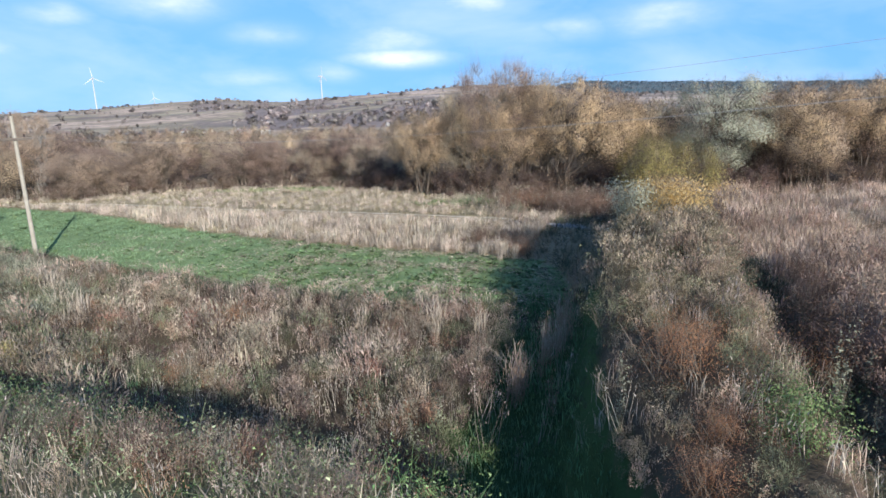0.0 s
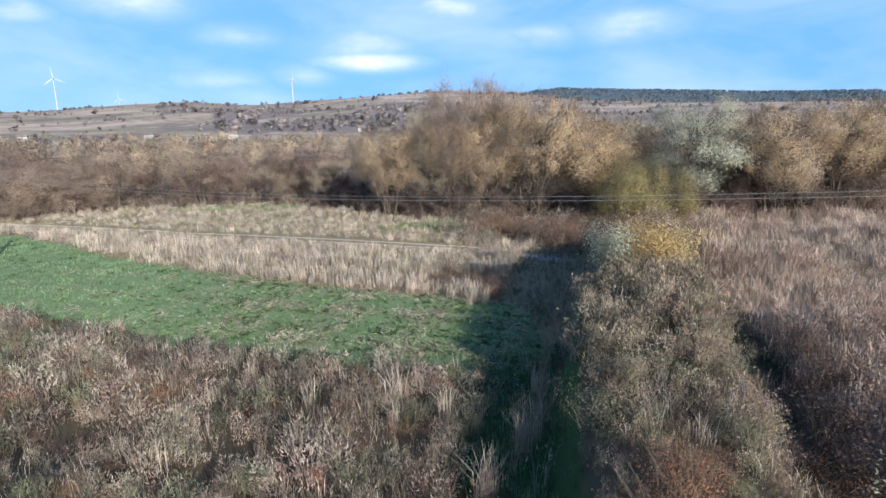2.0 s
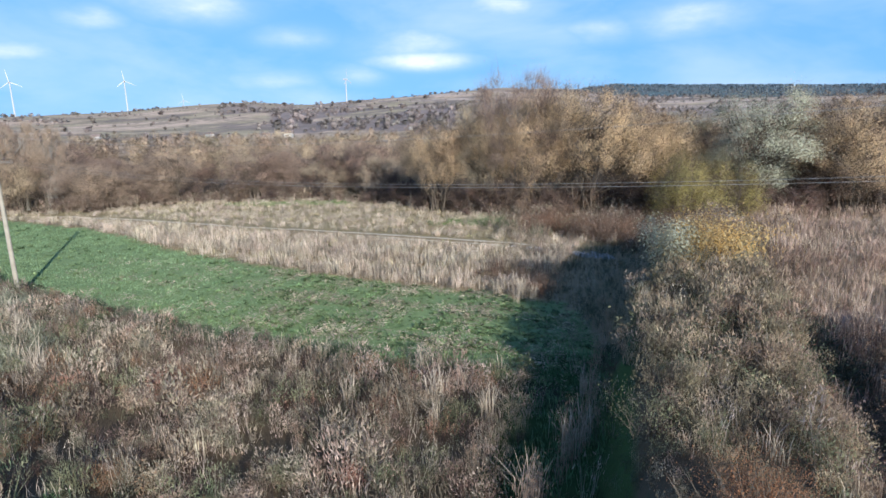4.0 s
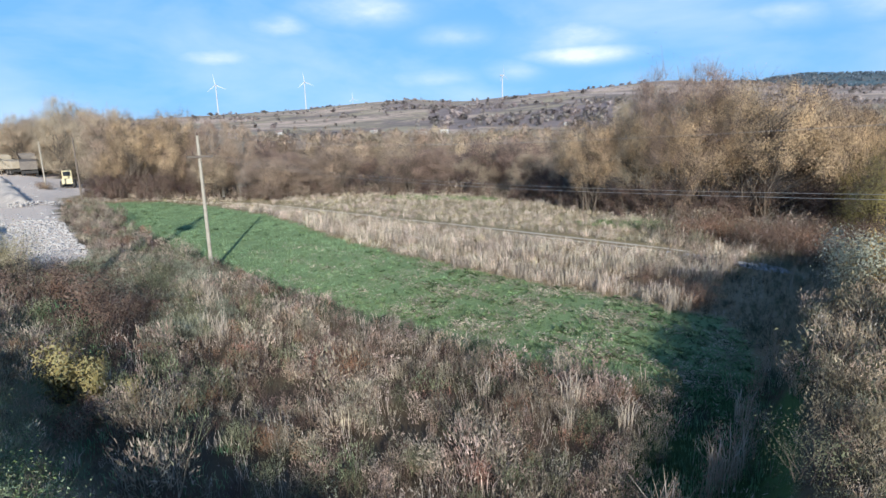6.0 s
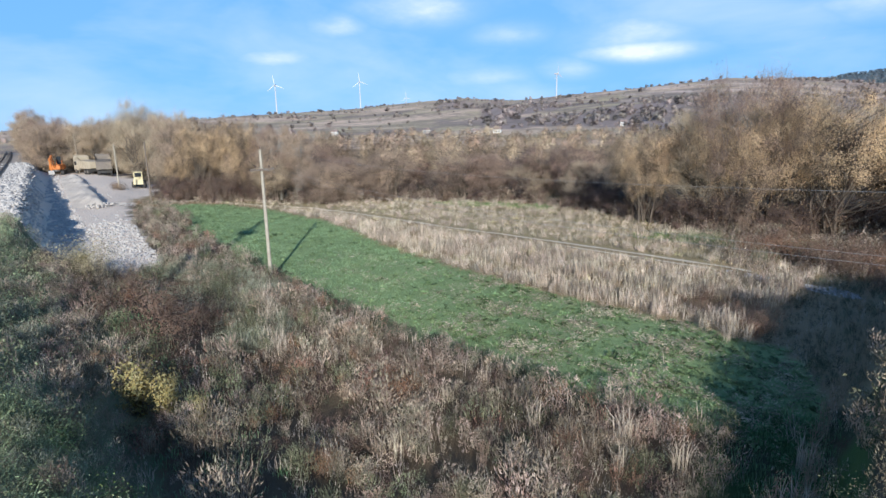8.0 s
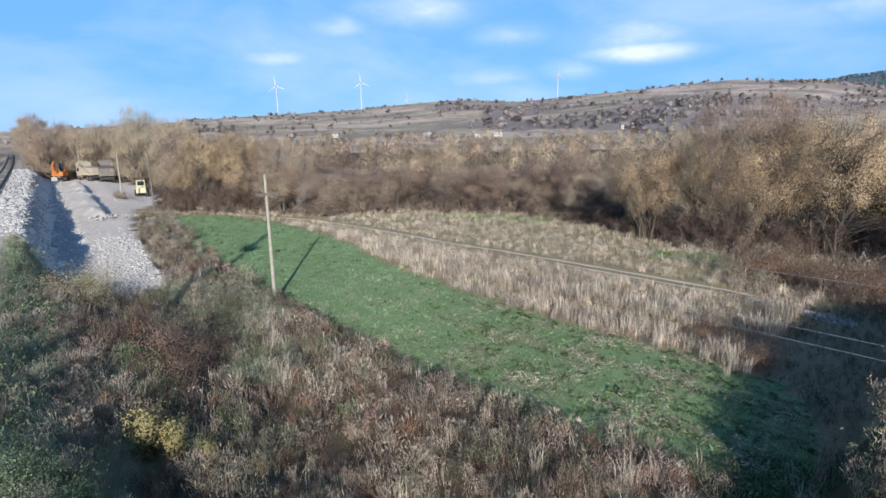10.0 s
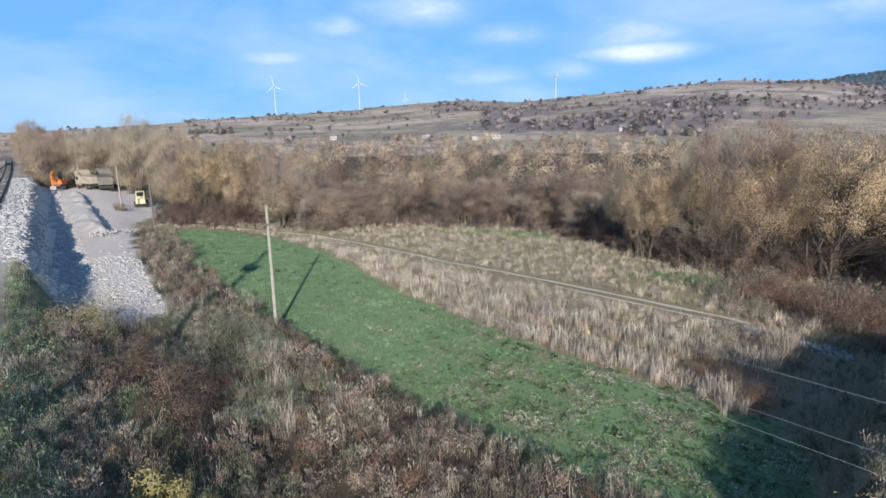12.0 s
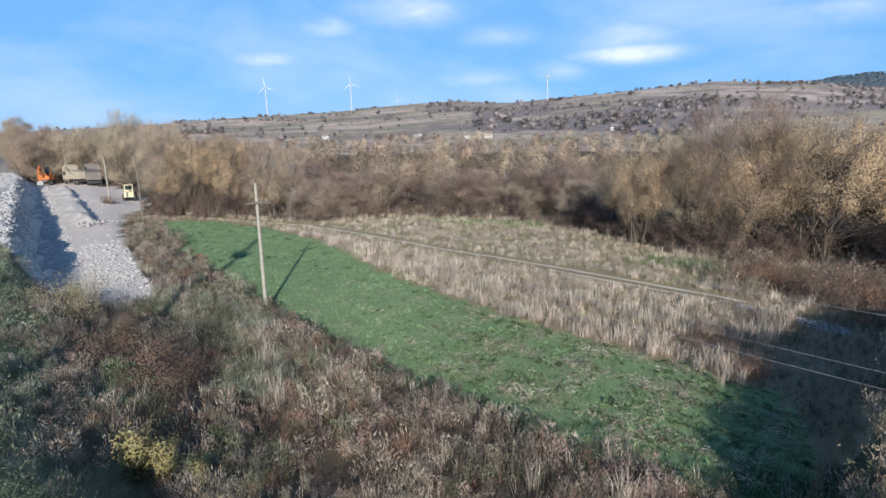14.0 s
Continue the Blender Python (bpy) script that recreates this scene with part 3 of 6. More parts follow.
def rod(bm, a, b, ra, rb, n=8):
    a, b = Vector(a), Vector(b)
    m = Matrix.Translation((a + b) / 2) @ (b - a).to_track_quat("Z", "Y").to_matrix().to_4x4()
    bmesh.ops.create_cone(bm, cap_ends=True, segments=n, radius1=ra, radius2=rb, depth=(b - a).length, matrix=m)
    return bm


# ---- ground ----
def build_ground():
    n_az = 480
    rings = np.concatenate([np.arange(2, 75, 0.72), 75 * (300 / 75) ** (np.arange(0, 60) / 60), 300 * (4800 / 300) ** (np.arange(0, 71) / 70)])
    ang = np.linspace(0, 2 * math.pi, n_az, endpoint=False)
    rr, aa = np.meshgrid(rings, ang, indexing="ij")
    x, y = rr * np.sin(aa), rr * np.cos(aa)
    z = ground_z(x, y)
    n_r = len(rings)
    verts = np.stack([x, y, z], -1).reshape(-1, 3)
    idx = np.arange(n_r * n_az).reshape(n_r, n_az)
    nxt = np.roll(idx, -1, 1)
    faces = np.stack([idx[:-1], idx[1:], nxt[1:], nxt[:-1]], -1).reshape(-1, 4)
    verts = np.vstack([verts, [[0, 0, float(ground_z(0, 0))]]])
    ob = link_mesh("ground", verts, faces, GROUND, True)
    # close the middle with small quads between the inner ring and the centre
    cen = len(verts) - 1
    bm = bmesh.new()
    bm.from_mesh(ob.data)
    bm.verts.ensure_lookup_table()
    for i in range(n_az):
        bm.faces.new((bm.verts[cen], bm.verts[int(idx[0, i])], bm.verts[int(nxt[0, i])]))
    bm.normal_update()
    bm.to_mesh(ob.data)
    bm.free()
    col = np.ones((len(verts), 4), np.float32)
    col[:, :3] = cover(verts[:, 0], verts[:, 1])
    col[:, 3] = np.where(np.hypot(verts[:, 0], verts[:, 1]) > 310, 0.0, 1.0)
    layer = ob.data.attributes.new("cover", "FLOAT_COLOR", "POINT")
    layer.data.foreach_set("color", col.ravel())
    return tagged(ob, "rough autumn meadow land rising to bare brown hills", "ground", kind="structure")


build_ground()


def wheel_line(name, x0, x1, off, width, label):
    """A worn strip of bare pale earth along the track, laid on the ground."""
    xs = np.arange(x0, x1, 0.4)
    ys = np.interp(xs, TRACK_X, TRACK_Y) + off + 0.12 * wobble(xs, xs, 0.3, 3.0)
    t = np.stack([np.gradient(xs), np.gradient(ys)], 1)
    t /= np.linalg.norm(t, axis=1)[:, None]
    w = width * (0.5 + 0.18 * wobble(xs, xs * 0, 1.3, off))
    L = np.stack([xs - t[:, 1] * w, ys + t[:, 0] * w], 1)
    R = np.stack([xs + t[:, 1] * w, ys - t[:, 0] * w], 1)
    V = np.vstack([np.c_[L, ground_z(L[:, 0], L[:, 1]) + 0.05], np.c_[R, ground_z(R[:, 0], R[:, 1]) + 0.05]])
    n = len(xs)
    k = np.arange(n - 1)[:, None]
    return tagged(link_mesh(name, V, np.hstack([k + n, k + n + 1, k + 1, k]), EARTH), label, "track", kind="structure")


wheel_line("track", -76, 6.0, 0.45, 0.42, "pale worn wheel line of a farm track through dry grass")
wheel_line("track", -9, 3.5, -0.75, 0.28, "short second wheel line of a farm track")

# ---- plants: small pieces ----
rng = np.random.default_rng(7)


def blades(n, height, spread, width, lean=0.35, bend=0.3, top=0.25):
    """A tuft of n bent grass blades."""
    V, F = [], []
    for _ in range(n):
        a, r = rng.uniform(0, 2 * math.pi), spread * math.sqrt(rng.uniform())
        d = rng.uniform(0, 2 * math.pi)
        h = height * rng.uniform(0.55, 1.0)
        le, be = lean * rng.uniform(0.1, 1), bend * rng.uniform(0, 1)
        base = np.array((r * math.cos(a), r * math.sin(a), 0))
        out = np.array((math.cos(d), math.sin(d), 0))
        w = np.array((-math.sin(d + 0.6), math.cos(d + 0.6), 0)) * width * rng.uniform(0.6, 1.2)
        mid = base + out * le * h * 0.5 + (0, 0, 0.55 * h)
        tip = base + out * (le + be) * h + (0, 0, h * (1 - 0.3 * be))
        k = len(V)
        V += [base - w * 0.6, base + w * 0.6, mid - w, mid + w, tip]
        F += [(k, k + 1, k + 3), (k, k + 3, k + 2), (k + 2, k + 3, k + 4)]
    return np.array(V), np.array(F)


def leafy(n, stems, height, spread, leaf, crown=0.5, twig=0.012):
    """Stems with small leaves or seed tufts on their upper part."""
    V, F = [], []
    tips = []
    for _ in range(stems):
        a, r = rng.uniform(0, 2 * math.pi), spread * 0.4 * math.sqrt(rng.uniform())
        base = np.array((r * math.cos(a), r * math.sin(a), 0.0))
        tip = base + np.array((*np.clip(rng.normal(0, spread * 0.5, 2), -0.7 * spread, 0.7 * spread), height * rng.uniform(0.7, 1)))
        b = rng.uniform(0, 2 * math.pi)
        w = np.array((math.cos(b), math.sin(b), 0)) * twig
        k = len(V)
        V += [base - w, base + w, tip]
        F += [(k, k + 1, k + 2)]
        tips.append((base, tip))
    for i in range(n):
        base, tip = tips[i % stems]
        t = 1 - crown * rng.uniform(0, 1) ** 0.8
        c = base + (tip - base) * t + rng.normal(0, spread * 0.22, 3) * (1.15 - t * 0.6)
        c[2] = max(c[2], 0.03)
        face = rng.normal(0, 0.6, 3) + (c[0] / spread, c[1] / spread, 0.6)
        u = np.cross(face, rng.normal(0, 1, 3))
        u /= np.linalg.norm(u)
        w = np.cross(u, face)
        w /= np.linalg.norm(w)
        L = leaf * rng.uniform(0.6, 1.3)
        k = len(V)
        V += [c - u * L * 0.8 - w * L * 0.5, c - u * L * 0.5 + w * L * 0.55, c + u * L * 1.2]
        F += [(k, k + 1, k + 2)]
    return np.array(V), np.array(F)


def rosette(n, size):
    V, F = [], []
    for i in range(n):
        d = 2 * math.pi * i / n + rng.uniform(-0.4, 0.4)
        out, L = np.array((math.cos(d), math.sin(d), 0)), size * rng.uniform(0.6, 1.1)
        w = np.array((-math.sin(d), math.cos(d), 0)) * L * 0.26
        up = rng.uniform(0.5, 1.1) * L
        k = len(V)
        V += [np.zeros(3), out * L * 0.6 + w + (0, 0, up * 0.6), out * L + (0, 0, up * 0.75), out * L * 0.6 - w + (0, 0, up * 0.6)]
        F += [(k, k + 1, k + 2), (k, k + 2, k + 3)]
    return np.array(V), np.array(F)


def scatter(name, templates, x, y, scale, material, label, category, z=None, sink=0.03, tall=None, fine=None, soft=False):
    """One object of many plants: copies of the templates at x, y, turned at random."""
    x, y = np.asarray(x), np.asarray(y)
    zz = ground_z(x, y) - sink if z is None else z
    tall = np.ones(len(x)) if tall is None else tall
    which = rng.integers(0, len(templates), len(x))
    if fine:
        which = np.where(np.hypot(x, y - 2) < 19, len(templates) + rng.integers(0, len(fine), len(x)), which)
        templates = templates + fine
    VV, FF, NN, base = [], [], [], 0
    for i, (V, F) in enumerate(templates):
        m = which == i
        n = int(m.sum())
        if not n:
            continue
        a = rng.uniform(0, 2 * math.pi, n)
        c, s = np.cos(a)[:, None], np.sin(a)[:, None]
        if soft:
            N = round_normals(V)
            F = face_out(V, F, N)
            NN.append(np.stack([N[None, :, 0] * c - N[None, :, 1] * s, N[None, :, 0] * s + N[None, :, 1] * c, np.repeat(N[None, :, 2], n, 0)], -1).reshape(-1, 3))
        sc = np.asarray(scale)[m][:, None]
        px = (V[None, :, 0] * c - V[None, :, 1] * s) * sc + x[m][:, None]
        py = (V[None, :, 0] * s + V[None, :, 1] * c) * sc + y[m][:, None]
        pz = V[None, :, 2] * sc * tall[m][:, None] + zz[m][:, None]
        VV.append(np.stack([px, py, pz], -1).reshape(-1, 3))
        FF.append((F[None] + (np.arange(n) * len(V))[:, None, None]).reshape(-1, 3) + base)
        base += n * len(V)
    ob = link_mesh(name, np.vstack(VV), np.vstack(FF), material, normals=np.vstack(NN) if soft else None)
    shade = np.concatenate([np.repeat(rng.uniform(-0.5, 0.5, int((which == i).sum())), len(V)) for i, (V, F) in enumerate(templates)])
    layer = ob.data.attributes.new("plant_shade", "FLOAT", "POINT")
    layer.data.foreach_set("value", shade.astype(np.float32))
    return tagged(ob, label, category, kind="stuff")


def sample(n, x0, x1, y0, y1, keep):
    x, y = rng.uniform(x0, x1, n), rng.uniform(y0, y1, n)
    k = keep(x, y)
    return x[k], y[k]


def wood_edge(x):
    return np.interp(x, WOOD_X, WOOD_Y)


def field_edge(x):
    return np.interp(x, [-67, -49.8, -36.8, -26.5, -20.4, -15.3, -9.6, -3.6, 1.2, 5], [61.5, 48.9, 40.5, 34.7, 31.5, 28.6, 26.3, 24.2, 22.8, 21.5])


def gravel_zone(x, y, grow=0.0):
    s, v = sv(x, y)
    return (s > 44.5 - grow + 1.7 * np.maximum(0, 7.0 - v)) & (s < 170) & (v > -7) & (v < np.interp(s, GRAVEL_S, GRAVEL_V) + grow)


def ditch_zone(x, y):
    d = ridge_d(x, y)
    w = 0.4 * wobble(x, y, 0.8, 3.0)
    return (d + w > -4.75) & (d + w < -1.7 - 0.2 * smooth(13, 18, y)) & (y > 7) & (y < 25) & (past_edge(x, y) > 1.6)


SPOTS = [(5.0, 11.3, 0.8), (3.9, 7.5, 0.5), (4.6, 8.6, 0.4), (5.6, 12.2, 0.5), (-8.2, 20.4, 0.9), (-11.5, 17.0, 0.6), (-1.4, 10.0, 0.8), (-0.6, 9.3, 0.6), (-20.4, 20.2, 1.6), (-22.4, 22.0, 1.6), (-18.6, 19.6, 1.2), (-20.2, 22.4, 1.3),
         (-15.1, 14.9, 1.2), (-24.8, 29.0, 1.0), (-26.8, 30.6, 1.1), (-23.6, 27.2, 1.0), (-25.8, 27.8, 1.1), (10.7, 26.8, 1.7), (11.5, 27.8, 1.4), (9.4, 27.3, 1.5), (9.8, 28.6, 1.4), (-24.5, 22.0, 0.9), (6.6, 9.6, 0.35), (6.9, 11.2, 0.3), (6.3, 8.4, 0.3)]


def free(x, y):
    """Not where a single bush stands."""
    ok = np.ones(len(x), bool)
    for px, py, r in SPOTS:
        ok &= np.hypot(x - px, y - py) > r
    return ok


def weed_zone(x, y):
    s, v = sv(x, y)
    return free(x, y) & (past_edge(x, y) > 1.3) & (y < field_edge(x) - 0.1 + 0.7 * wobble(x, y, 1.1, 2.0)) & (ridge_d(x, y) < -1.9) & ~gravel_zone(x, y, 0.2) & ~ditch_zone(x, y) & (s < 92) & (~trough(x, y) | (rng.uniform(0, 1, len(x)) < 0.3 + 0.6 * smooth(14, 19, s)))


def trough(x, y):
    pe = past_edge(x, y)
    return (pe > 1.3) & (pe < 4.7 + 0.9 * wobble(x, y, 0.9)) & (x > -30) & (ridge_d(x, y) < -2.5)


def slope_zone(x, y):
    s, v = sv(x, y)
    return (v > 0.3) & (past_edge(x, y) < 1.3) & (s > -6) & (s < 56) & ~gravel_zone(x, y, 0.3) & (x < 3.4)


def ridge_zone(x, y):
    d = ridge_d(x, y)
    return free(x, y) & (d > -1.5) & (d < 1.9) & (y > 3) & (y < 40)


def plateau_zone(x, y):
    d = ridge_d(x, y)
    dip = (d > 1.9) & (d < 3.6 + 0.5 * wobble(x, y, 0.9, 2.0)) & (y < 24 + 2 * wobble(x, y, 0.6))
    return (d >= 1.5) & ~(dip & (rng.uniform(0, 1, len(x)) < 0.85)) & (y > 2) & (y < wood_edge(x) - 1) & (x < 60)


def hollow_zone(x, y):
    d = ridge_d(x, y)
    return (d > -9) & (d < np.where(y > 24, -1.5, -1.3)) & ((y > 22.5) | (d > -2.6) & (y > 12)) & (y < 46) & ~inside(FIELD, x, y) & ((x > 3.2 + 0.8 * wobble(x, y, 0.7)) | (y < 22)) & ((y < 42.5) | (x > 8.5))


def reed_zone(x, y):
    far = np.interp(x, [-67, -58, -34, -5, 4, 7, 20], [63, 63, 54, 35.5, 32, 31, 39])
    ty = np.interp(x, TRACK_X, TRACK_Y)
    on = ((np.abs(y - ty - 0.45) < 0.75) | (np.abs(y - ty + 0.75) < 0.5) & (x > -10)) & (x < 8.5)
    d = ridge_d(x, y)
    gap = np.hypot((x - 2.9) / 2.1, (y - 36.2) / 1.7) < 1 + 0.35 * wobble(x, y, 1.1, 2.0)
    return ~gap & (y > far - 2.5) & (y < wood_edge(x) + 0.5) & ~inside(FIELD, x, y) & (d < 2) & ~on & ~hollow_zone(x, y)


# -- grassy and weedy cover --
def bits(n, stems, height, spread, leaf, crown=0.6, twig=0.008, feather=True):
    """Stalks with loose single-triangle leaf or seed bits on their upper part."""
    V, F = [], []
    tips = []
    for _ in range(stems):
        a, r = rng.uniform(0, 2 * math.pi), spread * 0.5 * math.sqrt(rng.uniform())
        base = np.array((r * math.cos(a), r * math.sin(a), 0.0))
        tip = base + np.array((rng.normal(0, spread * 0.45), rng.normal(0, spread * 0.45), height * rng.uniform(0.6, 1)))
        b = rng.uniform(0, 2 * math.pi)
        w = np.array((math.cos(b), math.sin(b), 0)) * twig
        k = len(V)
        V += [base - w, base + w, tip + w * 0.3]
        F += [(k, k + 1, k + 2)]
        tips.append((base, tip))
    for i in range(n):
        base, tip = tips[i % stems]
        t = 1 - crown * rng.uniform(0, 1) ** 0.9
        c = base + (tip - base) * t + rng.normal(0, spread * 0.17, 3) * (1.3 - t * 0.7)
        c[2] = max(c[2], 0.03)
        face = rng.normal(0, 0.7, 3) + (c[0] / spread, c[1] / spread, 0.6)
        u = np.cross(face, rng.normal(0, 1, 3))
        u /= np.linalg.norm(u)
        w = np.cross(u, face)
        w /= np.linalg.norm(w)
        L = leaf * rng.uniform(0.6, 1.5)
        k = len(V)
        if feather:
            u = (tip - base) / np.linalg.norm(tip - base) + rng.normal(0, 0.38, 3)
            u /= np.linalg.norm(u)
            w = np.cross(u, rng.normal(0, 1, 3))
            w /= np.linalg.norm(w)
            V += [c - u * L - w * L * 0.26, c - u * L * 0.6 + w * L * 0.26, c + u * L * 1.5]
            F += [(k, k + 1, k + 2)]
            continue
        V += [c - u * L - w * L * 0.4, c - u * L * 0.3 + w * L * 0.8, c + u * L * 1.2]
        F += [(k, k + 1, k + 2)]
    return np.array(V), np.array(F)


def hummock(n, stems, height, spread, leaf):
    """A rounded, lumpy weed bush: leaf bits on its skin, facing out, and a few stalks above."""
    V, F = [], []
    lump = [np.array((rng.normal(0, 0.45) * spread, rng.normal(0, 0.45) * spread, rng.uniform(0.35, 0.75) * height)) for _ in range(6)]
    for i in range(n):
        c0 = lump[i % 6]
        o = rng.normal(0, 1, 3)
        o /= np.linalg.norm(o)
        c = c0 + o * np.array((0.42 * spread, 0.42 * spread, 0.4 * height)) * rng.uniform(0.6, 1.1)
        c[2] = abs(c[2]) + 0.02
        face = o + rng.normal(0, 0.45, 3) + (0, 0, 0.25)
        u = o * (0.6, 0.6, 0.3) + (0, 0, 0.9) + rng.normal(0, 0.35, 3)
        u /= np.linalg.norm(u)
        w = np.cross(u, face + rng.normal(0, 0.3, 3))
        w /= np.linalg.norm(w)
        L = leaf * rng.uniform(0.6, 1.6)
        k = len(V)
        V += [c - u * L * 1.2 - w * L * 0.3, c - u * L * 0.7 + w * L * 0.3, c + u * L * 1.5]
        F += [(k, k + 1, k + 2)]
    for _ in range(stems):
        c0 = lump[rng.integers(0, 6)]
        base = c0 * (0.8, 0.8, 0.1)
        tip = c0 + np.array((rng.normal(0, 0.4) * spread, rng.normal(0, 0.4) * spread, rng.uniform(0.3, 0.65) * height))
        b = rng.uniform(0, 2 * math.pi)
        w = np.array((math.cos(b), math.sin(b), 0)) * 0.006
        k = len(V)
        V += [base - w, base + w, tip]
        F += [(k, k + 1, k + 2)]
    return np.array(V), np.array(F)


def spears(n, height, spread, width):
    """A stiff upright bunch of straw, two triangles a blade."""
    V, F = [], []
    for _ in range(n):
        a, r = rng.uniform(0, 2 * math.pi), spread * math.sqrt(rng.uniform())
        base = np.array((r * math.cos(a), r * math.sin(a), 0.0))
        d = rng.uniform(0, 2 * math.pi)
        out = np.array((math.cos(d), math.sin(d), 0))
        h = height * rng.uniform(0.5, 1.0)
        w = np.array((-out[1], out[0], 0)) * width * rng.uniform(0.5, 1.3)
        mid = base + out * h * rng.uniform(0.02, 0.16) + (0, 0, h * 0.6)
        tip = mid + out * h * rng.uniform(0.05, 0.4) + (0, 0, h * rng.uniform(0.2, 0.4))
        k = len(V)
        V += [base - w * 0.5, mid + w, tip, mid - w]
        F += [(k, k + 1, k + 3), (k + 3, k + 1, k + 2)]
    return np.array(V), np.array(F)


def grow(zone, per_m2, x0, x1, y0, y1, near=24.0, least=0.3, patch=None):
    """Plant places in a zone, thinner with distance from the middle of the clearing."""
    n = int((x1 - x0) * (y1 - y0) * per_m2)
    x, y = rng.uniform(x0, x1, n), rng.uniform(y0, y1, n)
    k = rng.uniform(0, 1, n) < np.clip(near / np.hypot(x, y - 3), least, 1)
    x, y = x[k], y[k]
    k = zone(x, y)
    x, y = x[k], y[k]
    if patch is not None:
        k = rng.uniform(0, 1, len(x)) < patch(x, y)
        x, y = x[k], y[k]
    return x, y


def lumps(x, y, low=0.55, high=1.2, f=0.9, seed=0.0):
    """Uneven plant height: hummocks some metres wide and single tall plants."""
    return (low + (high - low) * np.clip(0.5 + 0.55 * wobble(x, y, f, seed) + 0.25 * wobble(x, y, f * 3.1, seed + 2), 0, 1)) * rng.uniform(0.75, 1.2, len(x))


def distance_size(x, y):
    """Farther plants stand for more stalks: fewer and a little broader."""
    return np.clip(np.hypot(x, y - 3) / 30, 1, 1.6)


weed_t = [bits(54, 8, 1.0, 0.42, 0.042, 0.7) for _ in range(7)]
mound_t = [hummock(300, 16, 0.85, 0.6, 0.038) for _ in range(8)]
mound_f = [hummock(620, 18, 0.85, 0.6, 0.025) for _ in range(6)]
mound_n = [hummock(1200, 18, 0.8, 0.6, 0.0145) for _ in range(5)]
weed_n = [bits(130, 10, 0.9, 0.42, 0.016, 0.8, feather=False) for _ in range(5)]
weed_f = [bits(80, 9, 0.9, 0.42, 0.027, 0.8, feather=False) for _ in range(6)]
green_f = [bits(80, 6, 0.65, 0.5, 0.026, 0.9, feather=False) for _ in range(5)]
bramble_f = [leafy(190, 7, 0.5, 0.75, 0.021, 0.95) for _ in range(5)]
turf_s = [spears(11, 0.1, 0.34, 0.014) for _ in range(5)]
stalk_t = [bits(20, 7, 1.15, 0.45, 0.035, 0.4, 0.007) for _ in range(5)]
green_t = [bits(50, 5, 0.65, 0.5, 0.032, 0.9, feather=False) for _ in range(6)]
bramble_t = [leafy(60, 5, 0.5, 0.75, 0.045, 0.95) for _ in range(6)]
straw_t = [spears(16, 0.95, 0.22, 0.011) for _ in range(6)]
reed_t = [spears(22, 1.0, 0.34, 0.0115) for _ in range(6)]
turf_t = [spears(12, 0.4, 0.3, 0.014) for _ in range(5)]
crop_t = [rosette(6, 0.15) for _ in range(6)]
bits_t = [bits(14, 2, 0.16, 0.6, 0.05, 1.0) for _ in range(4)]

NEAR_BOX = (-80, 7, 5, 62)
P1 = lambda x, y: np.clip(0.35 + 0.9 * wobble(x, y, 0.55, 3.0), 0.05, 1)
x, y = grow(weed_zone, 3.6, *NEAR_BOX, patch=lambda x, y: np.clip(0.2 + 1.3 * wobble(x, y, 0.8, 9.0), 0.04, 1))
scatter("dry_grass", straw_t, x, y, lumps(x, y, 0.4, 1.2, 0.9, 1.0), STRAW, "pale dry grass tufts among the weeds", "grass")
x, y = grow(weed_zone, 2.1, *NEAR_BOX, near=30, patch=lambda x, y: np.clip(0.6 + 1.2 * wobble(x, y, 1.0, 5.5), 0.04, 1))
scatter("weed_hummocks", mound_t, x, y, rng.uniform(0.4, 1.1, len(x)) * lumps(x, y, 0.6, 1.8, 0.6, 6.0), WEED, "bushy hummocks of withered weeds", "weeds", fine=mound_f)
x, y = grow(weed_zone, 1.5, *NEAR_BOX, near=30, patch=lambda x, y: np.clip(0.5 - 1.1 * wobble(x, y, 0.8, 5.5), 0.05, 1))
scatter("dark_hummocks", mound_t, x, y, rng.uniform(0.4, 0.95, len(x)), DARK_WEED, "dark brown withered weed clumps", "weeds", fine=mound_f)
x, y = grow(weed_zone, 0.9, *NEAR_BOX, near=30, patch=P1)
scatter("green_hummocks", mound_t, x, y, rng.uniform(0.5, 1.3, len(x)), GREEN_WEED, "bushy grey-green weeds among dry ones", "weeds", fine=mound_f)
x, y = grow(weed_zone, 0.16, *NEAR_BOX, near=30)
scatter("russet_hummocks", mound_t, x, y, rng.uniform(0.4, 1.1, len(x)), DOCK, "scattered russet weed clumps", "weeds", fine=mound_f)
x, y = grow(weed_zone, 4, *NEAR_BOX, patch=lambda x, y: np.clip(0.45 + 0.9 * wobble(x, y, 1.1, 7.0), 0.1, 1))
scatter("withered_weeds", weed_t, x, y, lumps(x, y, 0.25, 0.75) * distance_size(x, y), WEED, "withered brown-grey weeds with dry seed heads", "weeds", fine=weed_f)
x, y = grow(weed_zone, 3, *NEAR_BOX, patch=lambda x, y: np.clip(0.3 + 1.2 * wobble(x, y, 0.9, 1.5), 0.05, 1))
scatter("bare_stalks", stalk_t, x, y, lumps(x, y, 0.6, 1.25), STALK, "thin grey dead stalks standing above the weeds", "weeds")
x, y = grow(weed_zone, 3, *NEAR_BOX, patch=P1)
scatter("green_weeds", green_t, x, y, lumps(x, y, 0.4, 1.0, 0.8, 4.0) * distance_size(x, y), GREEN_WEED, "low grey-green weeds under dry stalks", "weeds", fine=green_f)
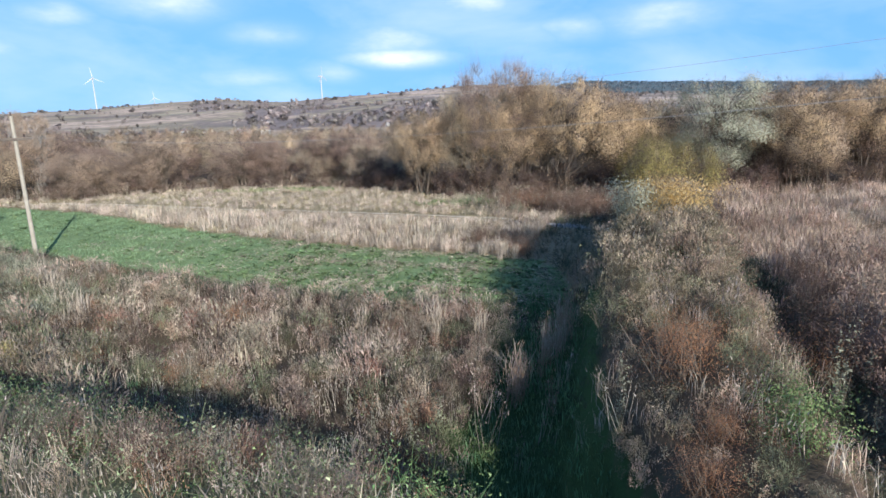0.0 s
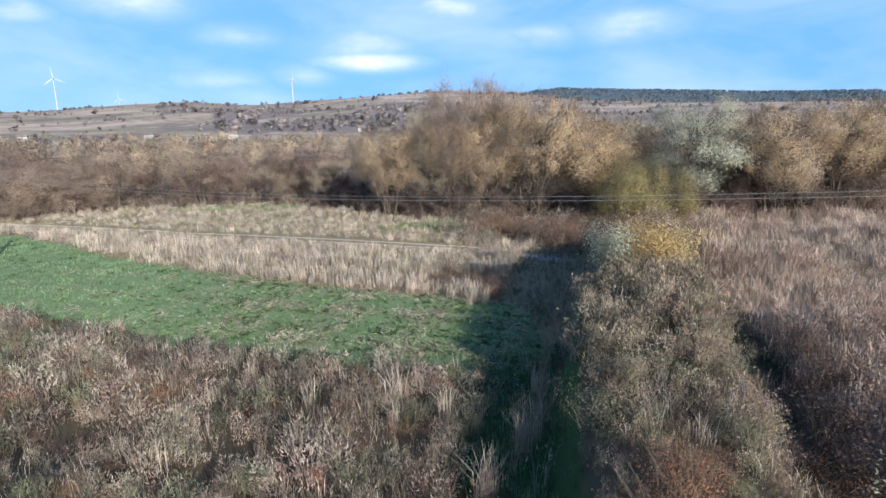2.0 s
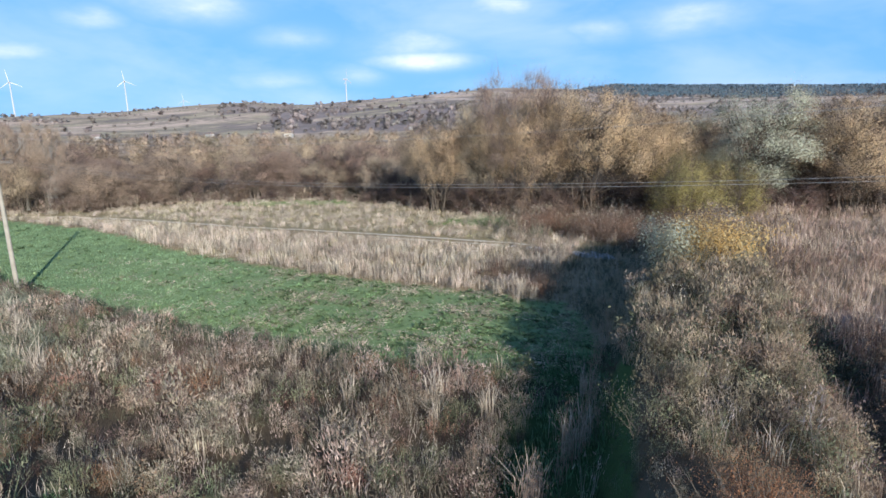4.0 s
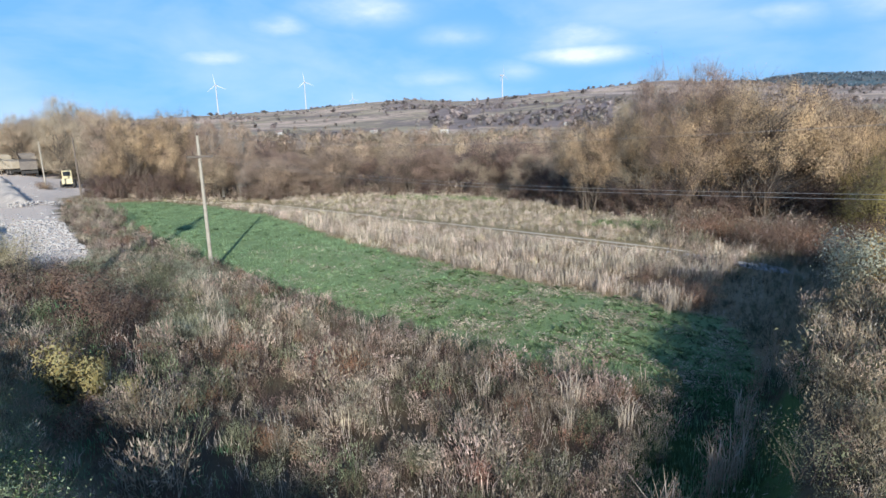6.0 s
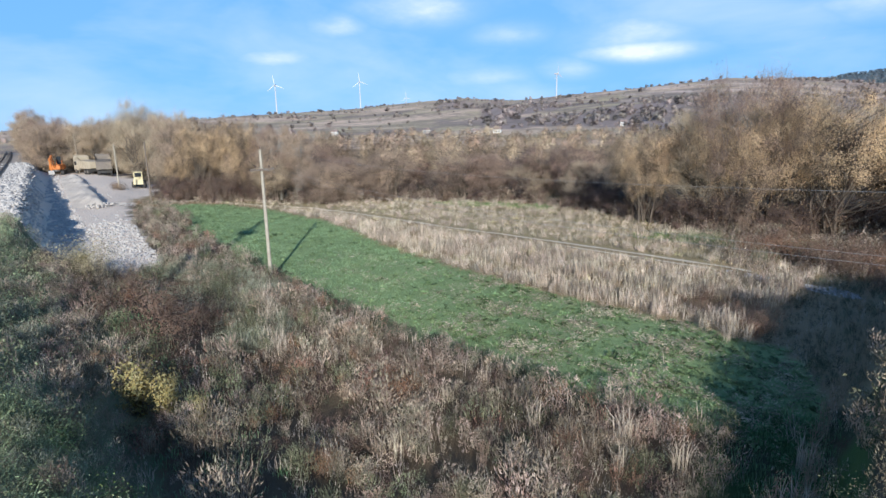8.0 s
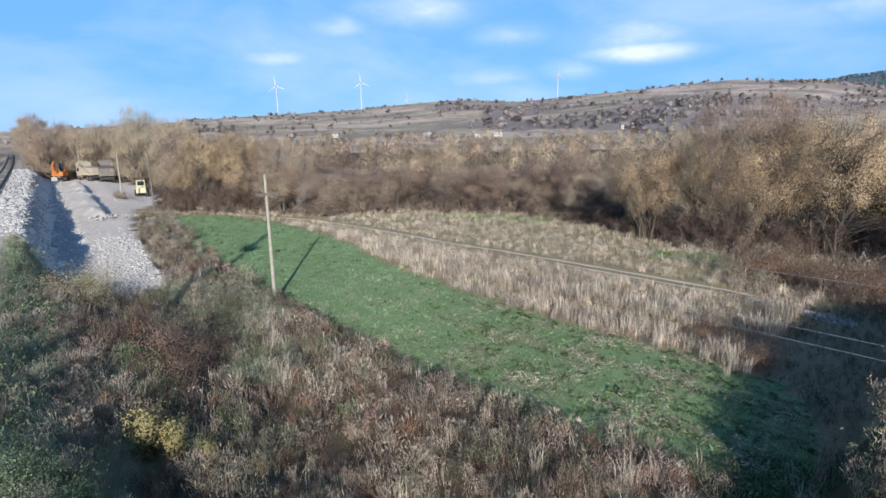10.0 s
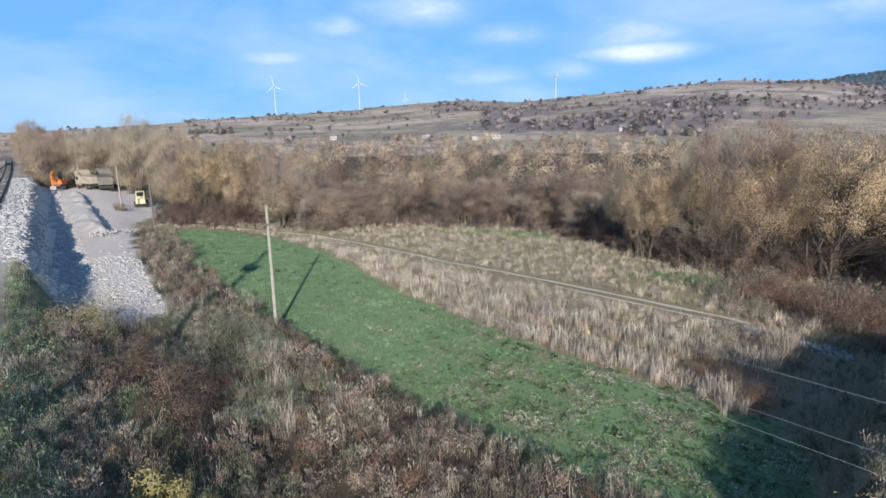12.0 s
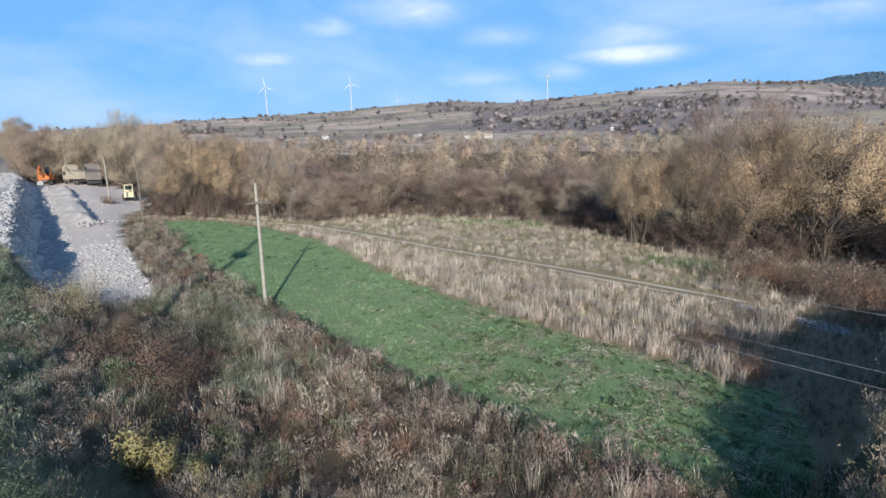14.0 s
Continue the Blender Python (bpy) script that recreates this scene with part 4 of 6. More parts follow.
x, y = grow(weed_zone, 12, *NEAR_BOX, patch=lambda x, y: np.clip(2.4 * wobble(x, y, 0.8, 5.0) - 1.3, 0, 1))
scatter("russet_weeds", weed_t, x, y, lumps(x, y, 0.5, 1.1), DOCK, "russet-red dock and weed patches", "weeds", fine=weed_f)
# sage-coloured stand round the pole
x, y = grow(lambda x, y: weed_zone(x, y) & ((np.hypot((x + 25) / 4.5, (y - 28.3) / 3.6) < 1) | (np.hypot(x + 18.2, y - 23.6) < 2.3) | (np.hypot((x + 31) / 3, y - 31.5) < 2.0)), 3.6, -36, -14, 20, 36, near=60)
scatter("sage_hummocks", mound_t, x, y, rng.uniform(0.6, 1.25, len(x)), SAGE, "pale grey-green mugwort clumps near the pole", "weeds")
# rank weeds along the field's near edge, dark colour standing for the shadow band
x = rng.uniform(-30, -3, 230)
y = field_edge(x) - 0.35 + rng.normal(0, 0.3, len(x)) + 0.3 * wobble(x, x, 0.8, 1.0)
scatter("edge_hummocks", mound_t, x, y, rng.uniform(0.3, 0.7, len(x)), SHADE_WEED, "weeds along the field's edge, coloured dark as its shadow band", "weeds")
# shoulder of the bank, before the shaded trough
x = rng.uniform(-7, -0.8, 60)
y = (np.interp(5.0 - 0.95 * x, EDGE_S, EDGE_V) - 0.5215 * x) / 0.853 + rng.normal(-0.5, 0.5, len(x))
k = rng.uniform(0, 1, len(x)) < np.clip(0.5 + 0.9 * wobble(x, y, 0.7, 3.0), 0.1, 1)
x, y = x[k], y[k]
scatter("shoulder_hummocks", mound_t, x, y, rng.uniform(0.4, 0.9, len(x)), WEED, "bushy withered weeds along the bank's shoulder", "weeds", fine=mound_n)
# the dark weed colour is used here to strengthen the trough's shade
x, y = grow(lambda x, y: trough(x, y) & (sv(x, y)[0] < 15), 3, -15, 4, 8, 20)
scatter("trough_weeds", weed_t, x, y, rng.uniform(0.35, 0.75, len(x)), DARK_WEED, "low weeds in the trough, darkened to deepen its shade", "weeds", fine=weed_n)
x, y = grow(lambda x, y: trough(x, y) & (sv(x, y)[0] < 15), 1.0, -15, 4, 8, 20)
scatter("trough_stalks", stalk_t, x, y, rng.uniform(0.6, 1.1, len(x)), STALK, "thin dead stalks in the shaded trough", "weeds")
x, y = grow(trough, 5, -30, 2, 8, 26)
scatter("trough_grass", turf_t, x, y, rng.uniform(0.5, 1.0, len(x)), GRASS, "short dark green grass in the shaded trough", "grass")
# railway slope
BANK_BOX = (-56, 8, -4, 38)
x, y = grow(slope_zone, 14, *BANK_BOX, patch=lambda x, y: np.clip(0.75 + 0.8 * wobble(x, y, 0.5, 6.0), 0.2, 1) * (1 - 0.4 * smooth(4.0, 6.5, sv(x, y)[1])) * (1 - 0.35 * smooth(24, 34, sv(x, y)[0])) * (0.12 + 0.88 * smooth(8.5, 13, sv(x, y)[0])) * (1 - smooth(-0.3, 1.0, past_edge(x, y))))
scatter("bramble_cover", bramble_t, x, y, lumps(x, y, 0.6, 1.3, 0.7), BRAMBLE, "dark green bramble and nettle on the railway bank", "brambles", fine=bramble_f)
x, y = grow(slope_zone, 6, -13, 0, 3, 16, patch=lambda x, y: np.clip(0.5 + 1.3 * wobble(x, y, 0.8, 2.0), 0, 1) * smooth(1.5, 3.5, sv(x, y)[1]))
scatter("nettle_cover", bramble_f, x, y, rng.uniform(0.6, 1.3, len(x)), NETTLE, "bright green nettles on the railway bank", "nettles")
x, y = grow(slope_zone, 3, *BANK_BOX, patch=lambda x, y: np.clip(0.45 - 0.9 * wobble(x, y, 0.5, 6.0), 0.08, 1))
scatter("bank_grass", straw_t, x, y, lumps(x, y, 0.5, 1.0), STRAW, "dry grass on the railway bank", "grass")
x, y = grow(slope_zone, 0.9, *BANK_BOX, patch=lambda x, y: 0.35 * smooth(2.5, 5.0, sv(x, y)[1]) + 0.15 + 0.5 * (1 - smooth(8, 12, sv(x, y)[0])))
scatter("bank_hummocks", mound_t, x, y, rng.uniform(0.4, 0.95, len(x)), WEED, "bushy withered weeds on the railway bank", "weeds", fine=mound_n)
x, y = grow(slope_zone, 14, -9, 4, 2, 14, patch=lambda x, y: (1 - smooth(8, 12, sv(x, y)[0])) * np.clip(1.8 * wobble(x, y, 0.9, 4.0), 0, 1))
scatter("bank_russet", weed_t, x, y, rng.uniform(0.4, 0.8, len(x)), DOCK, "russet withered weeds on the railway bank", "weeds", fine=weed_n)
x, y = grow(slope_zone, 5, -9, 4, 2, 14, patch=lambda x, y: (1 - smooth(8, 11, sv(x, y)[0])) * np.clip(0.4 - 1.2 * wobble(x, y, 0.9, 4.0), 0, 1))
scatter("bank_stalks", stalk_t, x, y, rng.uniform(0.4, 0.8, len(x)), STALK, "pale bent dead stalks on the railway bank", "weeds")
x, y = grow(slope_zone, 0.8, *BANK_BOX, patch=lambda x, y: smooth(8, 12, sv(x, y)[0]))
scatter("bank_sage", mound_t, x, y, rng.uniform(0.4, 0.85, len(x)), SAGE, "grey-green leafy weeds on the railway bank", "weeds", fine=mound_f)
x, y = grow(slope_zone, 2.4, *BANK_BOX, patch=lambda x, y: smooth(-0.8, 0.2, past_edge(x, y)) * smooth(8, 12, sv(x, y)[0]))
scatter("bank_foot_hummocks", mound_t, x, y, rng.uniform(0.5, 1.1, len(x)), WEED, "withered weeds at the foot of the railway bank", "weeds", fine=mound_f)
x, y = grow(slope_zone, 4, *BANK_BOX)
scatter("bank_weeds", weed_t, x, y, lumps(x, y, 0.4, 0.9), WEED, "withered weeds on the railway bank", "weeds", fine=weed_n)
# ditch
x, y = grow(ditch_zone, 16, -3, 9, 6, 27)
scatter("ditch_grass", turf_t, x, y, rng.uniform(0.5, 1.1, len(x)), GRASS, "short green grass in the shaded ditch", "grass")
x, y = grow(ditch_zone, 0.7, -3, 9, 11, 27)
scatter("ditch_stalks", stalk_t, x, y, rng.uniform(0.7, 1.5, len(x)), STALK, "tall dead stalks in the ditch", "weeds")
# hollow at the foot of the ridge, its shade deepened by dark leaf colour
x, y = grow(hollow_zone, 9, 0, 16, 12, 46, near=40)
scatter("hollow_weeds", weed_t, x, y, lumps(x, y, 0.3, 0.6, 0.7), SHADE_WEED, "green weeds in the hollow, coloured darker for its shade", "weeds", fine=weed_f)
x, y = grow(lambda x, y: np.hypot((x - 2.9) / 2.2, (y - 36.2) / 1.8) < 1, 8, 0, 6, 33, 39, near=40)
scatter("gap_weeds", weed_t, x, y, rng.uniform(0.3, 0.6, len(x)), DARK_WEED, "dark brown weeds in a gap of the tall grass", "weeds", fine=weed_f)
x, y = grow(hollow_zone, 1.2, 0, 16, 22, 46, near=40)
scatter("hollow_stalks", stalk_t, x, y, lumps(x, y, 0.4, 0.8, 0.7), STALK, "dead stalks in the shaded hollow", "weeds")
# ridge
RIDGE_BOX = (0, 22, 2, 40)
x, y = grow(ridge_zone, 1.3, *RIDGE_BOX)
scatter("ridge_hummocks", mound_t, x, y, rng.uniform(0.6, 1.5, len(x)) * (0.5 + 0.5 * smooth(13, 19, y)), RIDGE_WEED, "bushy withered weeds on the earth ridge", "weeds", fine=mound_f)
x, y = grow(ridge_zone, 0.5, *RIDGE_BOX, patch=lambda x, y: np.clip(0.5 + 0.9 * wobble(x, y, 0.6, 1.0), 0.1, 1))
scatter("ridge_green_hummocks", mound_t, x, y, rng.uniform(0.6, 1.4, len(x)) * (0.5 + 0.5 * smooth(13, 19, y)), GREEN_WEED, "bushy grey-green weeds on the earth ridge", "weeds", fine=mound_f)
x, y = grow(ridge_zone, 8, *RIDGE_BOX, patch=lambda x, y: np.clip(0.6 + 0.9 * wobble(x, y, 1.1, 7.0), 0.1, 1))
scatter("ridge_weeds", weed_t, x, y, lumps(x, y, 0.5, 1.3, 1.0) * (0.5 + 0.5 * smooth(13, 19, y)), RIDGE_WEED, "dense withered weeds on the earth ridge", "weeds", fine=weed_f)
x, y = grow(ridge_zone, 3, *RIDGE_BOX, patch=lambda x, y: np.clip(0.5 + 0.9 * wobble(x, y, 0.6, 1.0), 0.1, 1))
scatter("ridge_green_weeds", green_t, x, y, lumps(x, y, 0.8, 1.7, 0.9, 3.0) * (0.5 + 0.5 * smooth(13, 19, y)), GREEN_WEED, "grey-green weeds on the earth ridge", "weeds", fine=green_f)
x, y = grow(ridge_zone, 0.4, *RIDGE_BOX)
scatter("ridge_stalks", stalk_t, x, y, lumps(x, y, 0.8, 1.4), STALK, "thin dead stalks on the earth ridge", "weeds")
x, y = grow(ridge_zone, 14, *RIDGE_BOX, patch=lambda x, y: np.clip(2.2 * wobble(x, y, 0.55, 1.0) - 0.7, 0, 1))
scatter("ridge_russet_weeds", weed_t, x, y, lumps(x, y, 0.7, 1.3) * (0.5 + 0.5 * smooth(13, 19, y)), DOCK, "russet weeds on the earth ridge", "weeds", fine=weed_f)
x, y = grow(lambda x, y: ridge_zone(x, y) & (y < 18), 1.3, 2, 10, 4, 18, patch=lambda x, y: np.clip(0.5 + 0.9 * wobble(x, y, 0.9, 2.0), 0.1, 1))
scatter("ridge_grass", straw_t, x, y, rng.uniform(0.6, 1.0, len(x)), STRAW_PALE, "pale dry grass tufts on the earth ridge", "grass")
x, y = grow(lambda x, y: ridge_zone(x, y) & (y < 22), 0.5, 2, 11, 4, 22)
scatter("ridge_sage", mound_t, x, y, rng.uniform(0.5, 0.95, len(x)) * (0.5 + 0.5 * smooth(13, 19, y)), SAGE, "pale grey-green mugwort on the earth ridge", "weeds", fine=mound_f)
y = rng.uniform(14, 33, 110)
x = np.interp(y, RIDGE_Y, RIM_RIGHT) + rng.uniform(-1.2, 0.1, len(y))
x, y = x[free(x, y)], y[free(x, y)]
scatter("crest_hummocks", mound_t, x, y, rng.uniform(0.7, 1.2, len(x)) * (0.85 + 0.45 * smooth(14, 28, y)), RIDGE_WEED, "tall bushy weeds along the ridge crest", "weeds", fine=mound_f)
# dip between ridge and rough ground; dark leaf colour adds to its shade
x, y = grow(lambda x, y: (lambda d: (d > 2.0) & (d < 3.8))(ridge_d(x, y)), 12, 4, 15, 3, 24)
scatter("dip_brambles", bramble_t, x, y, rng.uniform(0.5, 1.2, len(x)), SHADE_WEED, "green brambles in the dip behind the ridge, darkened for shade", "brambles", fine=bramble_f)
# rough ground past the ridge
ROUGH_BOX = (6, 58, 1, 58)
x, y = grow(plateau_zone, 8, *ROUGH_BOX, near=20, least=0.2, patch=lambda x, y: np.clip(0.35 + smooth(14, 26, y) + 0.7 * wobble(x, y, 0.3, 8.0), 0.1, 1))
k = ~((ridge_d(x, y) < 4.5) & (y > 37) & (rng.uniform(0, 1, len(x)) < 0.75))
x, y = x[k], y[k]
scatter("pink_grass", reed_t, x, y, lumps(x, y, 0.45, 1.0, 0.35, 2.0) * distance_size(x, y), PINK, "pale pinkish-brown dry grass on rough ground", "grass")
x, y = grow(plateau_zone, 0.7, *ROUGH_BOX, near=13, least=0.12, patch=lambda x, y: np.clip(1.1 - smooth(13, 27, y) + 0.5 * wobble(x, y, 0.3, 2.0), 0.04, 1))
scatter("brown_hummocks", mound_t, x, y, rng.uniform(0.8, 1.5, len(x)) * lumps(x, y, 0.7, 1.6, 0.4, 1.0) * (0.5 + 0.5 * smooth(3, 9, ridge_d(x, y))), BROWN_WEED, "bushy brown weeds on rough ground", "weeds", fine=mound_f)
x, y = grow(plateau_zone, 4, *ROUGH_BOX, near=14, least=0.12, patch=lambda x, y: np.clip(1.05 - smooth(14, 28, y) + 0.6 * wobble(x, y, 0.3, 2.0), 0.05, 1))
scatter("brown_weeds", weed_t, x, y, lumps(x, y, 0.5, 1.6, 0.45, 5.0) * distance_size(x, y), BROWN_WEED, "brown withered weeds on rough ground", "weeds", fine=weed_f)
# tall dry grass past the field
REED_BOX = (-72, 20, 30, 80)
x, y = grow(reed_zone, 12, *REED_BOX, near=28, least=0.25, patch=lambda x, y: np.clip(0.75 + 0.9 * wobble(x, y, 0.75, 4.0), 0.12, 1))
past = y > np.interp(x, TRACK_X, TRACK_Y) + 0.6
scatter("tall_dry_grass", reed_t, x, y, lumps(x, y, 0.38, 1.3, 0.7, 3.0) * rng.uniform(0.65, 1.15, len(x)) * np.where(past, 0.62, 1 - 0.5 * (1 - smooth(0.5, 7.0, np.interp(x, TRACK_X, TRACK_Y) - y)) * (x < 6)) * distance_size(x, y) ** 0.5, STRAW_PALE, "tall pale straw-coloured grass beside the green field", "grass")
x, y = grow(reed_zone, 7, *REED_BOX, near=28, patch=lambda x, y: np.clip(0.05 + 0.22 * (y > np.interp(x, TRACK_X, TRACK_Y) + 0.4) * (x < 4) + 0.5 * wobble(x, y, 0.4, 2.0), 0, 1))
scatter("meadow_grass", turf_t, x, y, rng.uniform(0.8, 1.6, len(x)), MEADOW, "faded green meadow grass along the track", "grass")
x, y = grow(reed_zone, 4, *REED_BOX, near=28, patch=lambda x, y: 1.0 * ((wood_edge(x) - y < 1.5 + 2 * wobble(x, y, 0.4)) | (x > 3 + 2 * wobble(x, y, 0.5)) & (y > 36) & (rng.uniform(0, 1, len(x)) < 0.5)))
scatter("edge_weeds", weed_t, x, y, lumps(x, y, 0.6, 1.5, 0.5) * distance_size(x, y), WEED, "brown weeds along the foot of the wood", "weeds", fine=weed_f)
x, y = grow(lambda x, y: (np.hypot((x - 1.5) / 4.5, (y - 56) / 2.2) < 1 + 0.4 * wobble(x, y, 0.9)) | (np.hypot((x + 22) / 9, (y - 73) / 2.0) < 1 + 0.4 * wobble(x, y, 0.7)), 9, -34, 8, 50, 78, near=60)
scatter("edge_grass", turf_t, x, y, rng.uniform(0.8, 1.5, len(x)), NETTLE, "green grass along the foot of the wood", "grass")
# the crop
x, y = grow(lambda x, y: inside(FIELD, x, y), 26, -68, 7, 20, 64, near=26, least=0.22, patch=lambda x, y: np.where(rng.uniform(0, 1, len(x)) < smooth(-20, -6, x), 1.0, 0.1) * np.clip(0.75 + 0.7 * wobble(x, y, 0.37, 1.0) + 0.3 * wobble(x, y, 1.9, 3.0), 0.15, 1))
scatter("green_crop", crop_t, x, y, rng.uniform(0.4, 1.3, len(x)) * lumps(x, y, 0.7, 1.4, 1.7, 2.0) * distance_size(x, y), CROP, "low leafy green crop in a narrow field", "crop")
x, y = grow(lambda x, y: inside(FIELD, x, y), 20, -68, 4, 20, 64, near=26, least=0.3, patch=lambda x, y: (1 - 0.75 * smooth(-16, -6, x)) * np.clip(0.8 + 0.6 * wobble(x, y, 0.3, 2.0), 0.3, 1))
scatter("young_turf", turf_s, x, y, rng.uniform(0.7, 1.3, len(x)) * distance_size(x, y), TURF, "short young green grass of the narrow field", "grass")
x, y = grow(lambda x, y: inside(FIELD, x, y), 30, -26, 7, 20, 42, near=30, patch=lambda x, y: np.clip(0.3 + 1.1 * wobble(x, y, 0.9, 6.0), 0, 1) * (0.25 + 0.75 * smooth(-14, -5, x)))
scatter("crop_litter", bits_t, x, y, rng.uniform(0.6, 1.35, len(x)), STRAW, "withered pale leaves lying in the crop", "leaf litter")

# -- single bushes and clumps of the clearing --
def small_bush(name, label, category, group, places, height, spread, n, stems, leaf, material, crown=0.8, twig=0.012):
    """A bush of many thin shoots with loose leaves; places: x, y, size."""
    first = None
    V, F = leafy(n, stems, height, spread, leaf, crown, twig)
    shoot = np.zeros(len(V), bool)
    shoot[: 3 * stems] = True
    for px, py, k in places:
        at = (px, py, float(ground_z(px, py)) - 0.04)
        a = float(rng.uniform(0, 360))
        if first is None:
            first = thing(name, label, category, group, at, a)
            array_part("stem_work", V[: 3 * stems], F[:stems], BARK, first)["kind"] = "stuff"
            LV, N = V[3 * stems:], round_normals(V)[3 * stems:]
            array_part("foliage", LV, face_out(LV, F[stems:] - 3 * stems, N), material, first, normals=N)
            first.scale = (k, k, k)
        else:
            copy_thing(first, pose(*at, 0, 0, a)).scale = (k, k, k)


small_bush("yellow_bush", "upright bush with yellow-green autumn leaves", "bush", "yellow bushes", [(-15.1, 14.9, 1.15), (-14.3, 15.3, 0.9), (-13.2, 15.7, 0.55), (-36, 27.5, 1.0)], 1.9, 0.6, 1900, 36, 0.05, YELLOW, 0.85)
small_bush("straw_bush", "loose ochre-tan bush beside the gravel", "bush", "straw bushes", [(-33.4, 25.6, 1.1), (-31.6, 25.0, 0.8), (-35.0, 27.0, 0.85)], 2.3, 2.9, 3600, 70, 0.042, MEADOW, 0.85, 0.010)
small_bush("golden_bush", "bush with golden leaves on the ridge crest", "bush", "ridge bushes", [(10.7, 26.8, 1.0), (11.6, 27.8, 0.85)], 2.4, 2.6, 4800, 60, 0.05, GOLDEN, 0.9)
small_bush("silver_bush", "bush with pale silvery-green leaves on the ridge crest", "bush", "ridge bushes", [(9.4, 27.3, 0.95), (9.8, 28.6, 0.9)], 2.5, 1.7, 3600, 50, 0.05, SILVER, 0.8)
small_bush("russet_bush", "rust-red leafy bush on the earth ridge", "bush", "russet bushes", [(5.0, 11.3, 1.1), (3.9, 7.5, 0.6), (4.6, 8.6, 0.55), (5.6, 12.2, 0.8), (8.6, 12.2, 0.9), (-8.2, 20.4, 1.0), (-11.5, 17.0, 0.55), (-8.2, 15.4, 0.6), (-1.4, 10.0, 0.75), (-0.6, 9.3, 0.6), (-2.2, 9.4, 0.5), (-24.5, 22.0, 0.8), (-12.9, 19.6, 0.6)], 1.5, 1.3, 6500, 80, 0.0155, RUST, 0.85)
small_bush("nettle_clump", "bright green nettle clump on the bank", "nettles", "nettle clumps", [(-5.4, 8.8, 0.8), (-9.4, 9.6, 0.8), (6.2, 9.0, 0.8), (6.6, 9.8, 0.7), (0.9, 12.2, 0.6), (-6.4, 8.4, 0.8), (5.8, 8.3, 0.7), (-7.8, 8.6, 0.7)], 0.8, 1.2, 1300, 26, 0.04, NETTLE, 0.95)
small_bush("brown_bush", "dark brown half-bare bush in the weeds", "bush", "brown bushes", [(-20.4, 20.2, 1.35), (-22.4, 22.0, 1.3), (9.4, 47.6, 1.2), (11.0, 46.0, 1.2), (14.6, 46.2, 1.2), (16.2, 48.4, 1.3), (14.8, 50.6, 1.3), (17.6, 51.0, 1.2), (12.4, 43.6, 1.1), (14.2, 42.2, 1.1), (16.4, 44.4, 1.2), (12.6, 31.8, 0.95), (13.4, 33.2, 0.95), (12.0, 30.4, 0.95), (11.4, 29.2, 0.9), (14.2, 34.8, 0.95), (15.0, 36.4, 0.9), (-18.6, 19.6, 1.0), (-20.2, 22.4, 1.1), (4.9, 33.4, 0.8), (2.2, 35.4, 0.6), (10.2, 50.4, 1.2), (8.0, 52.8, 1.4), (12.0, 51.2, 1.2), (13.6, 49.4, 1.1), (11.2, 47.6, 0.9), (-24.2, 20.4, 1.1), (-22.0, 24.2, 0.8), (-26.8, 23.6, 1.0), (-29.5, 26.4, 0.9), (10.4, 14.6, 0.8), (9.3, 11.8, 0.8), (11.6, 16.8, 0.8), (12.8, 19.4, 0.8), (9.9, 13.2, 0.7), (3.8, 34.8, 0.7), (2.4, 37.6, 0.7)], 1.8, 1.5, 2300, 50, 0.036, REDDISH, 0.85, 0.008)
small_bush("ochre_bush", "orange-brown leafy bush at the foot of the willows", "bush", "ochre bushes", [(5.6, 52.0, 1.0), (7.0, 51.4, 1.15), (8.6, 50.6, 1.1), (10.4, 49.0, 1.0), (12.9, 47.6, 1.1), (4.4, 32.6, 0.6)], 1.6, 2.0, 3000, 50, 0.04, DOCK, 0.9, 0.008)
small_bush("green_clump", "dark green leafy weeds below the willows", "weeds", "green clumps", [(3.4, 53.8, 1.0), (4.4, 52.6, 0.9), (2.2, 54.8, 0.9), (9.6, 52.2, 0.9), (6.6, 49.6, 0.7)], 1.1, 1.7, 2200, 40, 0.045, BRAMBLE, 0.95)
small_bush("leafy_shoot", "tall thin shoot with pale yellowing leaves", "sapling", "leafy shoots", [(7.6, 10.1, 1.0), (8.1, 10.6, 0.9), (8.6, 11.6, 1.1), (9.0, 11.2, 0.8), (7.9, 9.4, 0.8), (9.4, 12.4, 0.9), (3.5, 10.4, 0.7), (3.3, 9.8, 0.6), (3.8, 11.4, 0.65), (-3.4, 12.8, 0.9), (-1.8, 12.2, 0.9), (-0.9, 11.8, 0.8), (-5.0, 13.4, 0.9), (-0.2, 12.6, 1.0), (-2.6, 13.4, 0.8)], 1.7, 0.3, 150, 4, 0.04, SAGE, 0.8)
small_bush("sage_bush", "pale grey-green bush among dry weeds", "bush", "sage bushes", [(-14.5, 25.2, 0.8), (-18.4, 24.4, 1.0), (-24.8, 29.0, 1.0), (-26.8, 30.6, 1.1), (-23.6, 27.2, 1.0), (-25.8, 27.8, 1.1), (-22.6, 25.6, 0.9), (-28.5, 31.6, 1.0), (4.8, 15.4, 0.9), (6.4, 10.4, 0.8), (7.4, 13.4, 0.8), (-3.8, 16.2, 0.6)], 1.3, 1.3, 2200, 50, 0.027, GREEN_WEED, 0.85)


